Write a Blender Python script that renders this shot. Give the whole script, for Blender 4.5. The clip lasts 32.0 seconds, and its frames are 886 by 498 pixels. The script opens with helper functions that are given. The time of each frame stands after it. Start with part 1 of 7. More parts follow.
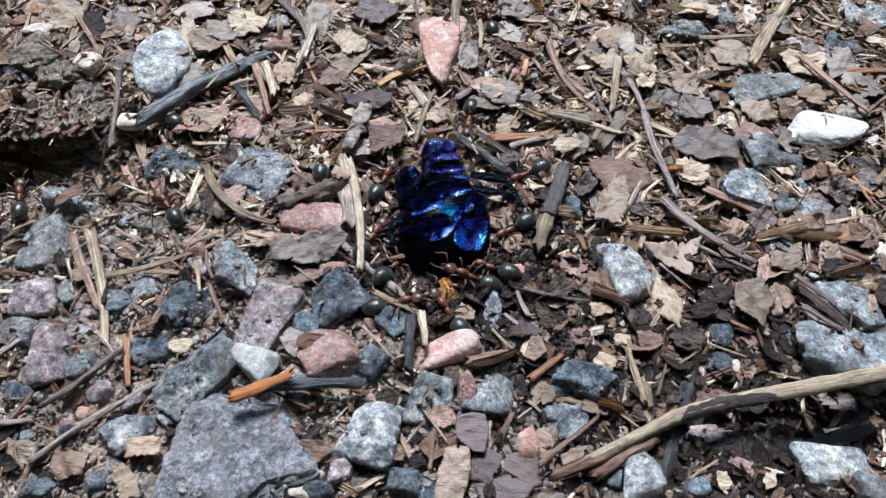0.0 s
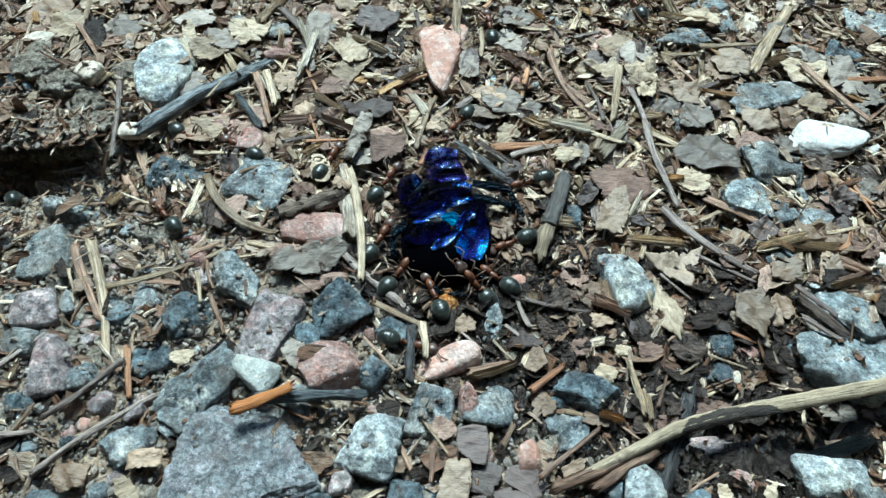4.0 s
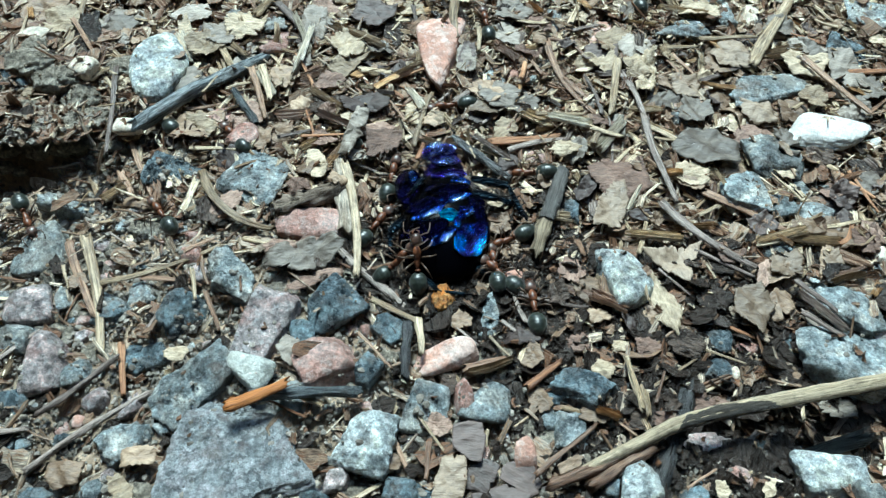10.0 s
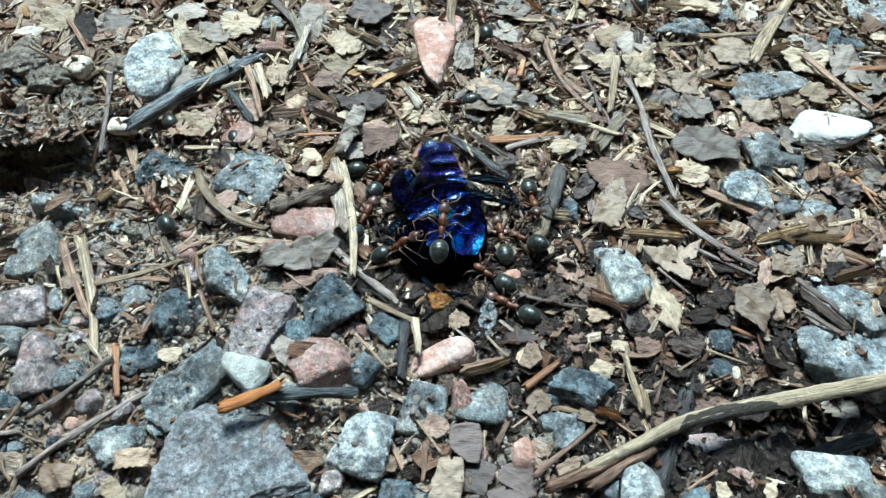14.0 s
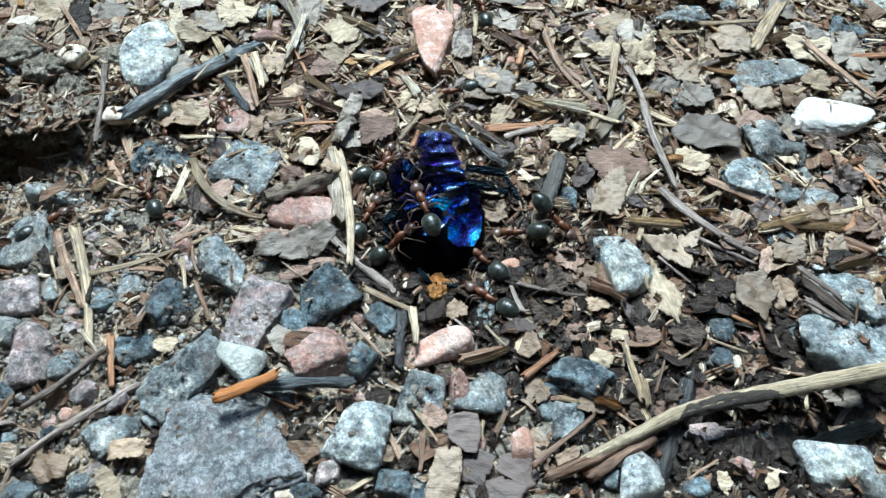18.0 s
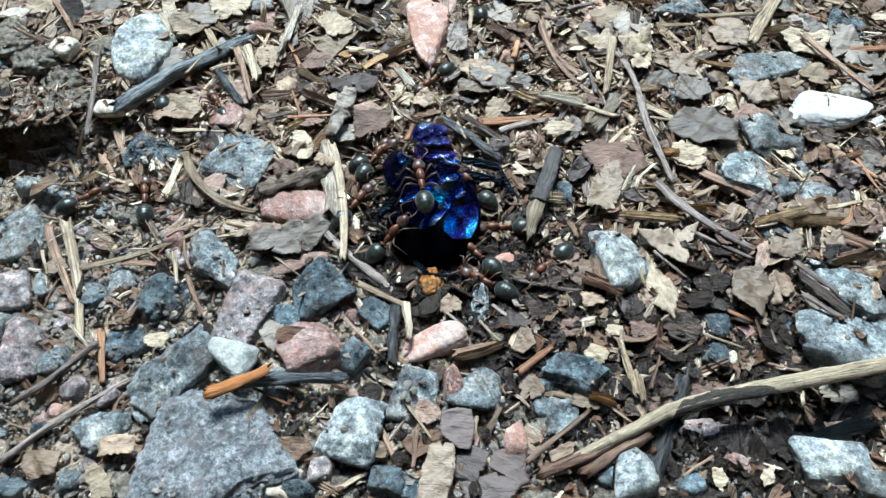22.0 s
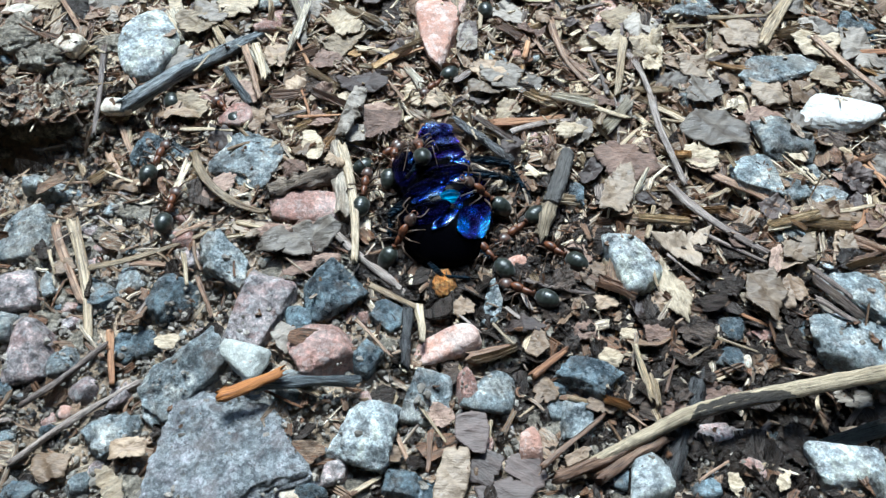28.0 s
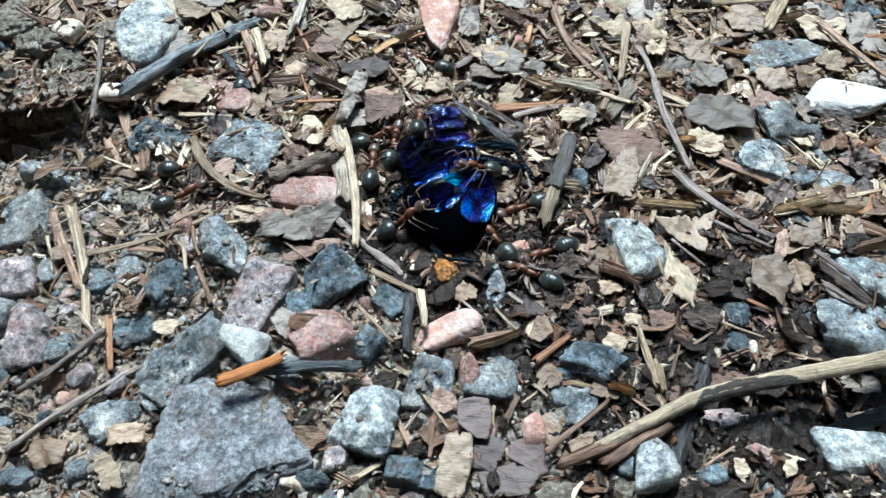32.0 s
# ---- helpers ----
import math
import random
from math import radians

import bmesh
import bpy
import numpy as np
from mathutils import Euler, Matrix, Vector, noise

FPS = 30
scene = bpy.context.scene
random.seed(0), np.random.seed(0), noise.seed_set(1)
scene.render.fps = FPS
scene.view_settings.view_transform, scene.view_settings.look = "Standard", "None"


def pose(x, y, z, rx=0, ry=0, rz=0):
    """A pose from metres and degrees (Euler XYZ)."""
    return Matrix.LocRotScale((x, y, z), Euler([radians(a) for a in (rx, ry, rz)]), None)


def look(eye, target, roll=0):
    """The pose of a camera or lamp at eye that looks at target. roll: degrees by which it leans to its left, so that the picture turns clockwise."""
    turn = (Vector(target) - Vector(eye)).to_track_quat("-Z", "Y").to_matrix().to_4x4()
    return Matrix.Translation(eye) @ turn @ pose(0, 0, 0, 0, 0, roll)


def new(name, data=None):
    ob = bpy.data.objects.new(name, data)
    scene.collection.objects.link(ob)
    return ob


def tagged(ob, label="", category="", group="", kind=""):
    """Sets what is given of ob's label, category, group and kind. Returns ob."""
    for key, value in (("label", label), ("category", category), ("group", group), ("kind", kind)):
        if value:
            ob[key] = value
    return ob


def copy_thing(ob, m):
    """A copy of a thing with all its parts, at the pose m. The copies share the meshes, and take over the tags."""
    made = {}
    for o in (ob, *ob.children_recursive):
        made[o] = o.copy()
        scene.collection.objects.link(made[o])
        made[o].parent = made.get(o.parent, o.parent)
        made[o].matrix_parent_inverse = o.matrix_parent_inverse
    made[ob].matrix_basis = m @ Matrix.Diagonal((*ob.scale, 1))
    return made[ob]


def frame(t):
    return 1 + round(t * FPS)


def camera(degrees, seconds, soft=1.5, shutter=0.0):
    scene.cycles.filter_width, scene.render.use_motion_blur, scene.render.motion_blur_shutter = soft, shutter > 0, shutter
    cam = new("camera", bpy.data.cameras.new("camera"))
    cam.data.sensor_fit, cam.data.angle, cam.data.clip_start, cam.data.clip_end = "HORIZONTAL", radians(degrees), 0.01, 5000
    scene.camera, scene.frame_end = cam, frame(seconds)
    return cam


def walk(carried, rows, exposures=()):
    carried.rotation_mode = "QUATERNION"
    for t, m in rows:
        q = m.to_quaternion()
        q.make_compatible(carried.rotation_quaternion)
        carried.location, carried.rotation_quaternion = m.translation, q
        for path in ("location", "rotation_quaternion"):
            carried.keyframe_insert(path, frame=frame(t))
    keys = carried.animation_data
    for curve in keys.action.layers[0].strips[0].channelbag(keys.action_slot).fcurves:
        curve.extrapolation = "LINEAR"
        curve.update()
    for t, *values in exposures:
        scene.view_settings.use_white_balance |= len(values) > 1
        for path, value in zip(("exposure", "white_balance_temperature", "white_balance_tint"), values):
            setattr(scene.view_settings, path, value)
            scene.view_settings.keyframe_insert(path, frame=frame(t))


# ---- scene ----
# ---- camera ----
cam = camera(58, 32.0, soft=1.3)
PATH = [
    (0.0, pose(-0.001135, -0.053595, 0.071954, 36.242, -0.491, -0.015)),
    (0.5, pose(-0.001108, -0.053440, 0.072144, 36.185, -0.464, 0.002)),
    (1.0, pose(-0.001108, -0.053200, 0.072312, 36.162, -0.449, 0.016)),
    (1.5, pose(-0.001167, -0.053029, 0.072401, 36.256, -0.467, 0.010)),
    (2.0, pose(-0.001178, -0.052894, 0.072503, 36.365, -0.466, 0.009)),
    (2.5, pose(-0.001176, -0.052819, 0.072567, 36.436, -0.472, 0.021)),
    (3.0, pose(-0.001161, -0.052809, 0.072598, 36.470, -0.459, 0.024)),
    (3.5, pose(-0.001192, -0.052681, 0.072666, 36.362, -0.474, 0.010)),
    (5.5, pose(-0.000994, -0.052648, 0.072448, 35.995, -0.371, 0.088)),
    (6.0, pose(-0.000969, -0.052677, 0.072355, 35.965, -0.357, 0.079)),
    (6.5, pose(-0.000922, -0.052665, 0.072282, 35.944, -0.338, 0.070)),
    (7.0, pose(-0.000810, -0.052643, 0.072243, 35.945, -0.295, 0.089)),
    (7.5, pose(-0.000623, -0.052618, 0.072190, 35.966, -0.215, 0.123)),
    (8.0, pose(-0.000512, -0.052598, 0.072149, 35.985, -0.167, 0.120)),
    (8.5, pose(-0.000409, -0.052556, 0.072082, 35.997, -0.138, 0.123)),
    (9.0, pose(-0.000378, -0.052488, 0.072081, 35.975, -0.141, 0.105)),
    (9.5, pose(-0.000340, -0.052398, 0.072088, 35.946, -0.122, 0.074)),
    (10.0, pose(-0.000309, -0.052264, 0.072123, 35.884, -0.116, 0.050)),
    (10.5, pose(-0.000226, -0.052231, 0.072088, 35.897, -0.087, 0.038)),
    (11.0, pose(-0.000113, -0.052241, 0.071983, 35.962, -0.024, 0.025)),
    (11.5, pose(-0.000069, -0.052138, 0.071873, 35.971, -0.002, 0.028)),
    (12.0, pose(-0.000028, -0.052053, 0.071782, 35.970, 0.001, 0.040)),
    (12.5, pose(-0.000024, -0.052011, 0.071682, 35.978, -0.004, 0.024)),
    (13.0, pose(0.000023, -0.051959, 0.071552, 35.983, 0.015, 0.004)),
    (13.5, pose(0.000130, -0.051891, 0.071444, 35.958, 0.066, -0.001)),
    (14.0, pose(0.000170, -0.051920, 0.071293, 35.983, 0.068, -0.011)),
    (14.5, pose(0.000208, -0.051910, 0.071145, 35.983, 0.079, -0.037)),
    (16.5, pose(0.000468, -0.051986, 0.070596, 35.868, 0.172, -0.044)),
    (17.0, pose(0.000521, -0.052013, 0.070448, 35.798, 0.214, -0.049)),
    (17.5, pose(0.000480, -0.052009, 0.070299, 35.739, 0.207, -0.056)),
    (18.0, pose(0.000519, -0.052029, 0.070134, 35.706, 0.209, -0.058)),
    (18.5, pose(0.000717, -0.052055, 0.069991, 35.665, 0.284, -0.040)),
    (19.0, pose(0.000839, -0.052092, 0.069829, 35.635, 0.287, -0.035)),
    (19.5, pose(0.000905, -0.052149, 0.069652, 35.645, 0.262, -0.050)),
    (20.0, pose(0.001000, -0.052091, 0.069581, 35.581, 0.260, -0.056)),
    (20.5, pose(0.001011, -0.052034, 0.069523, 35.534, 0.210, -0.074)),
    (21.0, pose(0.001070, -0.051930, 0.069496, 35.474, 0.205, -0.084)),
    (21.5, pose(0.001080, -0.051750, 0.069524, 35.376, 0.172, -0.080)),
    (22.0, pose(0.001033, -0.051615, 0.069550, 35.309, 0.141, -0.090)),
    (22.5, pose(0.000906, -0.051517, 0.069528, 35.282, 0.096, -0.116)),
    (23.0, pose(0.000621, -0.051452, 0.069453, 35.291, -0.019, -0.168)),
    (23.5, pose(0.000286, -0.051384, 0.069407, 35.288, -0.153, -0.219)),
    (24.0, pose(0.000024, -0.051354, 0.069364, 35.305, -0.256, -0.246)),
    (24.5, pose(-0.000144, -0.051318, 0.069343, 35.303, -0.311, -0.247)),
    (25.0, pose(-0.000278, -0.051245, 0.069351, 35.275, -0.345, -0.221)),
    (25.5, pose(-0.000386, -0.051216, 0.069320, 35.281, -0.343, -0.199)),
    (27.5, pose(-0.000778, -0.050885, 0.069426, 35.099, -0.374, -0.126)),
    (28.0, pose(-0.001025, -0.050937, 0.069327, 35.150, -0.478, -0.151)),
    (28.5, pose(-0.001141, -0.051020, 0.069233, 35.206, -0.489, -0.157)),
    (29.0, pose(-0.001209, -0.051029, 0.069184, 35.195, -0.473, -0.140)),
    (29.5, pose(-0.001228, -0.051053, 0.069002, 35.215, -0.424, -0.113)),
    (30.0, pose(-0.001294, -0.051091, 0.068772, 35.189, -0.435, -0.127)),
    (30.5, pose(-0.001252, -0.051174, 0.068541, 35.149, -0.417, -0.133)),
    (31.0, pose(-0.001218, -0.051243, 0.068335, 35.076, -0.415, -0.138)),
    (31.5, pose(-0.001201, -0.051242, 0.068180, 34.941, -0.425, -0.149)),
    (32.0, pose(-0.001141, -0.051366, 0.067896, 34.908, -0.414, -0.157)),
]

EXPOSURES = [
    (0.0, 1.06, 5650, 11),
    (2.0, 1.06, 5650, 11),
    (3.0, 1.04, 5410, -5),
    (3.8, 1.15, 5310, -12),
    (6.0, 1.28, 5270, -16),
    (12.0, 1.25, 5330, -12),
    (14.0, 1.30, 5370, -9),
    (18.0, 1.34, 5400, -6),
    (28.0, 1.33, 5430, -2),
    (32.0, 1.33, 5430, -2),
]
walk(cam, PATH, EXPOSURES)

# ---- light: shaded forest daylight from a high, veiled sky ----
world = bpy.data.worlds.new("sky")
scene.world = world
world.use_nodes = True
wn = world.node_tree.nodes
sky = wn.new("ShaderNodeTexSky")
sky.sky_type, sky.sun_disc = "NISHITA", False
sky.sun_elevation, sky.sun_rotation = radians(58), radians(-8)
world.node_tree.links.new(sky.outputs[0], wn["Background"].inputs[0])
wn["Background"].inputs[1].default_value = 0.11
sun = new("sun", bpy.data.lights.new("sun", "SUN"))
sun.data.energy, sun.data.angle, sun.data.color = 2.8, radians(18), (1.0, 0.97, 0.93)
sun.matrix_world = look((-0.13, 0.9, 1.45), (0, 0, 0))

MM = 0.001


# ---- materials ----
def material(name, rough=0.7, metal=0.0, spec=0.5):
    m = bpy.data.materials.new(name)
    m.use_nodes = True
    n, l = m.node_tree.nodes, m.node_tree.links
    b = n["Principled BSDF"]
    b.inputs["Roughness"].default_value, b.inputs["Metallic"].default_value = rough, metal
    b.inputs["Specular IOR Level"].default_value = spec
    return m, n, l, b


def ramp(n, stops):
    r = n.new("ShaderNodeValToRGB")
    e = r.color_ramp.elements
    while len(e) < len(stops):
        e.new(0.5)
    for k, (p, c) in enumerate(stops):
        e[k].position, e[k].color = p, (*c, 1)
    return r


def noise_node(n, l, scale, detail=5, rough=0.6, coords="Object", stretch=None):
    tc = n.new("ShaderNodeTexCoord")
    t = n.new("ShaderNodeTexNoise")
    t.inputs["Scale"].default_value, t.inputs["Detail"].default_value, t.inputs["Roughness"].default_value = scale, detail, rough
    if stretch:
        mp = n.new("ShaderNodeMapping")
        mp.inputs["Scale"].default_value = stretch
        l.new(tc.outputs[coords], mp.inputs[0])
        l.new(mp.outputs[0], t.inputs["Vector"])
    else:
        l.new(tc.outputs[coords], t.inputs["Vector"])
    return t


def mix(n, l, kind, fac, a, b):
    m = n.new("ShaderNodeMix")
    m.data_type, m.blend_type = "RGBA", kind
    for slot, v in ((0, fac), (6, a), (7, b)):
        if isinstance(v, (int, float)):
            m.inputs[slot].default_value = v
        elif isinstance(v, tuple):
            m.inputs[slot].default_value = (*v, 1)
        else:
            l.new(v, m.inputs[slot])
    return m.outputs[2]


def relief(n, l, b, height, distance, strength=1.0, under=None):
    bp = n.new("ShaderNodeBump")
    bp.inputs["Strength"].default_value, bp.inputs["Distance"].default_value = strength, distance
    l.new(height, bp.inputs["Height"])
    if under:
        l.new(under, bp.inputs["Normal"])
    l.new(bp.outputs[0], b.inputs["Normal"])
    return bp.outputs[0]


def shade(n, l, colour, seed_out, low=0.7, high=1.25):
    """Lightness that differs from piece to piece."""
    mr = n.new("ShaderNodeMapRange")
    mr.inputs["To Min"].default_value, mr.inputs["To Max"].default_value = low, high
    l.new(seed_out, mr.inputs[0])
    hs = n.new("ShaderNodeHueSaturation")
    l.new(mr.outputs[0], hs.inputs["Value"])
    l.new(colour, hs.inputs["Color"])
    return hs.outputs[0]


def stone_material(name, dark, mid, light, fleck, rough=0.55, stain=(0.2, 0.13, 0.09), stained=0.5, dirty=0.7, contrast=0.95, vary=(1.0, 1.6), patch=None, crust=1.0):
    """Weathered mineral: blotches, crystals, flecks and stains, shifted from stone to stone."""
    m, n, l, b = material(name, rough, 0, 0.5)
    inf = n.new("ShaderNodeObjectInfo")
    far = n.new("ShaderNodeMath")
    far.operation = "MULTIPLY"
    far.inputs[1].default_value = 90
    l.new(inf.outputs["Random"], far.inputs[0])

    def own_noise(scale, detail, harsh):
        t = noise_node(n, l, scale, detail, harsh)
        t.noise_dimensions = "4D"
        l.new(far.outputs[0], t.inputs["W"])
        return t
    big, mids, fine = own_noise(260, 5, 0.7), own_noise(750, 5, 0.7), own_noise(2600, 6, 0.8)
    col = ramp(n, [(0.32, dark), (0.5, mid), (0.66, light)])
    l.new(big.outputs[0], col.inputs[0])
    base = col.outputs[0]
    if patch:
        # a second mineral in blotches and veins
        vein = own_noise(260, 5, 0.65)
        vm = ramp(n, [(0.5, (0, 0, 0)), (0.58, (0.75, 0.75, 0.75))])
        l.new(vein.outputs[0], vm.inputs[0])
        base = mix(n, l, "MIX", vm.outputs[0], base, patch)
    crystals = ramp(n, [(0.36, (0.22, 0.23, 0.25)), (0.47, (0.8, 0.8, 0.8)), (0.56, (1.35, 1.35, 1.35)), (0.64, (2.1, 2.1, 2.08))])
    l.new(mids.outputs[0], crystals.inputs[0])
    grain = ramp(n, [(0.36, (0.3, 0.31, 0.33)), (0.5, (1, 1, 1)), (0.62, (2.0, 2.0, 2.0))])
    l.new(fine.outputs[0], grain.inputs[0])
    c = mix(n, l, "MULTIPLY", contrast, base, crystals.outputs[0])
    c = mix(n, l, "MULTIPLY", min(0.7, contrast), c, grain.outputs[0])
    sp = n.new("ShaderNodeTexVoronoi")
    sp.inputs["Scale"].default_value = 2600
    tc, warp, bent = n.new("ShaderNodeTexCoord"), noise_node(n, l, 2200, 3, 0.7), n.new("ShaderNodeVectorMath")
    bent.operation = "MULTIPLY_ADD"
    l.new(warp.outputs["Color"], bent.inputs[0])
    bent.inputs[1].default_value = (0.0011, 0.0011, 0.0011)
    l.new(tc.outputs["Object"], bent.inputs[2])
    l.new(bent.outputs[0], sp.inputs["Vector"])
    pick = n.new("ShaderNodeSeparateColor")
    l.new(sp.outputs["Color"], pick.inputs[0])
    mask = ramp(n, [(0.72, (0, 0, 0)), (0.95, (0.5, 0.5, 0.5))])
    l.new(pick.outputs[0], mask.inputs[0])
    c = mix(n, l, "MIX", mask.outputs[0], c, fleck)
    rust = own_noise(420, 6, 0.7)
    rm = ramp(n, [(0.5, (0, 0, 0)), (0.68, (stained,) * 3)])
    l.new(rust.outputs[0], rm.inputs[0])
    c = mix(n, l, "MIX", rm.outputs[0], c, stain)
    dirt = own_noise(190, 7, 0.75)
    dm = ramp(n, [(0.52, (0, 0, 0)), (0.66, (dirty, dirty, dirty))])
    l.new(dirt.outputs[0], dm.inputs[0])
    c = mix(n, l, "MIX", dm.outputs[0], c, (0.27, 0.245, 0.21))
    l.new(shade(n, l, c, inf.outputs["Random"], *vary), b.inputs["Base Color"])
    rr = ramp(n, [(0.35, (rough - 0.25,) * 3), (0.65, (rough + 0.2,) * 3)])
    l.new(mids.outputs[0], rr.inputs[0])
    l.new(rr.outputs[0], b.inputs["Roughness"])
    first = relief(n, l, b, mids.outputs[0], 0.0013 * crust, 1.0)
    relief(n, l, b, fine.outputs[0], 0.0006 * crust, 1.0, under=first)
    return m


def fibre_material(name, stops, rough=0.6, island=False, distance=0.00025, spots=0.5, streak=0.7, gloss=0.16, finer=1.0):
    """Dry plant matter; the grain runs along each piece, as its mesh's own grain coordinates tell."""
    m, n, l, b = material(name, rough, 0, 0.5)
    if island:
        seed_out = n.new("ShaderNodeNewGeometry").outputs["Random Per Island"]
    else:
        seed_out = n.new("ShaderNodeObjectInfo").outputs["Random"]
    far = n.new("ShaderNodeMath")
    far.operation = "MULTIPLY"
    far.inputs[1].default_value = 70
    l.new(seed_out, far.inputs[0])
    own = n.new("ShaderNodeAttribute")
    own.attribute_name = "grain"

    def along(scale, detail, harsh):
        t = n.new("ShaderNodeTexNoise")
        t.noise_dimensions = "4D"
        t.inputs["Scale"].default_value, t.inputs["Detail"].default_value, t.inputs["Roughness"].default_value = scale, detail, harsh
        l.new(own.outputs["Vector"], t.inputs["Vector"])
        l.new(far.outputs[0], t.inputs["W"])
        return t
    g, lines = along(0.8 * finer, 5, 0.7), along(2.1 * finer, 4, 0.75)
    patch = noise_node(n, l, 420, 6, 0.75)
    col = ramp(n, stops)
    am = n.new("ShaderNodeMath")
    am.operation = "MULTIPLY_ADD"
    l.new(seed_out, am.inputs[0])
    am.inputs[1].default_value = 0.6 if island else 0.34
    sc = n.new("ShaderNodeMath")
    sc.operation = "MULTIPLY_ADD"
    l.new(g.outputs[0], sc.inputs[0])
    sc.inputs[1].default_value, sc.inputs[2].default_value = 1.5, -0.58 if island else -0.42
    l.new(sc.outputs[0], am.inputs[2])
    l.new(am.outputs[0], col.inputs[0])
    st = ramp(n, [(0.36, (0.22, 0.2, 0.18)), (0.47, (0.92, 0.9, 0.88)), (0.6, (1.5, 1.48, 1.42))])
    l.new(lines.outputs[0], st.inputs[0])
    c = mix(n, l, "MULTIPLY", streak, col.outputs[0], st.outputs[0])
    dm = ramp(n, [(0.5, (0, 0, 0)), (0.66, (spots, spots, spots))])
    l.new(patch.outputs[0], dm.inputs[0])
    c = mix(n, l, "MIX", dm.outputs[0], c, (0.05, 0.035, 0.025))
    l.new(shade(n, l, c, seed_out, 0.72, 1.2), b.inputs["Base Color"])
    rr = ramp(n, [(0.35, (max(0.2, rough - gloss),) * 3), (0.62, (rough + 0.12,) * 3)])
    l.new(g.outputs[0], rr.inputs[0])
    l.new(rr.outputs[0], b.inputs["Roughness"])
    first = relief(n, l, b, g.outputs[0], distance, 0.9)
    relief(n, l, b, lines.outputs[0], distance * 0.5, 0.9, under=first)
    return m


def soil_material():
    m, n, l, b = material("damp_soil", 0.75, 0, 0.4)
    a = noise_node(n, l, 150, 6, 0.7)
    f = noise_node(n, l, 1400, 6, 0.75)
    c1 = ramp(n, [(0.32, (0.045, 0.035, 0.026)), (0.5, (0.13, 0.105, 0.083)), (0.7, (0.26, 0.225, 0.185))])
    l.new(a.outputs[0], c1.inputs[0])
    c2 = ramp(n, [(0.35, (0.4, 0.4, 0.4)), (0.6, (1.2, 1.15, 1.1)), (0.75, (2.0, 1.9, 1.8))])
    l.new(f.outputs[0], c2.inputs[0])
    # sandy where the stones lie, dark humus under the litter
    tc, sep, zone = n.new("ShaderNodeTexCoord"), n.new("ShaderNodeSeparateXYZ"), n.new("ShaderNodeMath")
    l.new(tc.outputs["Object"], sep.inputs[0])
    zone.operation = "MULTIPLY_ADD"
    l.new(sep.outputs[0], zone.inputs[0])
    zone.inputs[1].default_value = 0.75
    l.new(sep.outputs[1], zone.inputs[2])
    mr = n.new("ShaderNodeMapRange")
    mr.inputs["From Min"].default_value, mr.inputs["From Max"].default_value = -0.022, 0.004
    l.new(zone.outputs[0], mr.inputs[0])
    # the sandy patch is a path's edge, a hand wide; beyond it the humus goes on in blotches
    reach, fade, keep = n.new("ShaderNodeVectorMath"), n.new("ShaderNodeMapRange"), n.new("ShaderNodeMath")
    reach.operation, keep.operation = "LENGTH", "MAXIMUM"
    l.new(tc.outputs["Object"], reach.inputs[0])
    fade.inputs["From Min"].default_value, fade.inputs["From Max"].default_value = 0.07, 0.22
    l.new(reach.outputs["Value"], fade.inputs[0])
    l.new(mr.outputs[0], keep.inputs[0])
    l.new(fade.outputs[0], keep.inputs[1])
    tone = ramp(n, [(0.0, (4.0, 3.85, 3.55)), (1.0, (0.7, 0.67, 0.62))])
    l.new(keep.outputs[0], tone.inputs[0])
    wide = noise_node(n, l, 9, 8, 0.75)
    blotch = ramp(n, [(0.38, (0.35, 0.32, 0.28)), (0.55, (1.0, 0.92, 0.8)), (0.7, (1.5, 1.25, 0.95))])
    l.new(wide.outputs[0], blotch.inputs[0])
    far_only = mix(n, l, "MIX", fade.outputs[0], (1, 1, 1), blotch.outputs[0])
    c = mix(n, l, "MULTIPLY", 1.0, mix(n, l, "MULTIPLY", 0.85, c1.outputs[0], c2.outputs[0]), tone.outputs[0])
    c = mix(n, l, "MULTIPLY", 1.0, c, far_only)
    l.new(c, b.inputs["Base Color"])
    rr = ramp(n, [(0.4, (0.45,) * 3), (0.6, (0.85,) * 3)])
    l.new(a.outputs[0], rr.inputs[0])
    l.new(rr.outputs[0], b.inputs["Roughness"])
    relief(n, l, b, f.outputs[0], 0.0009, 1.0)
    return m


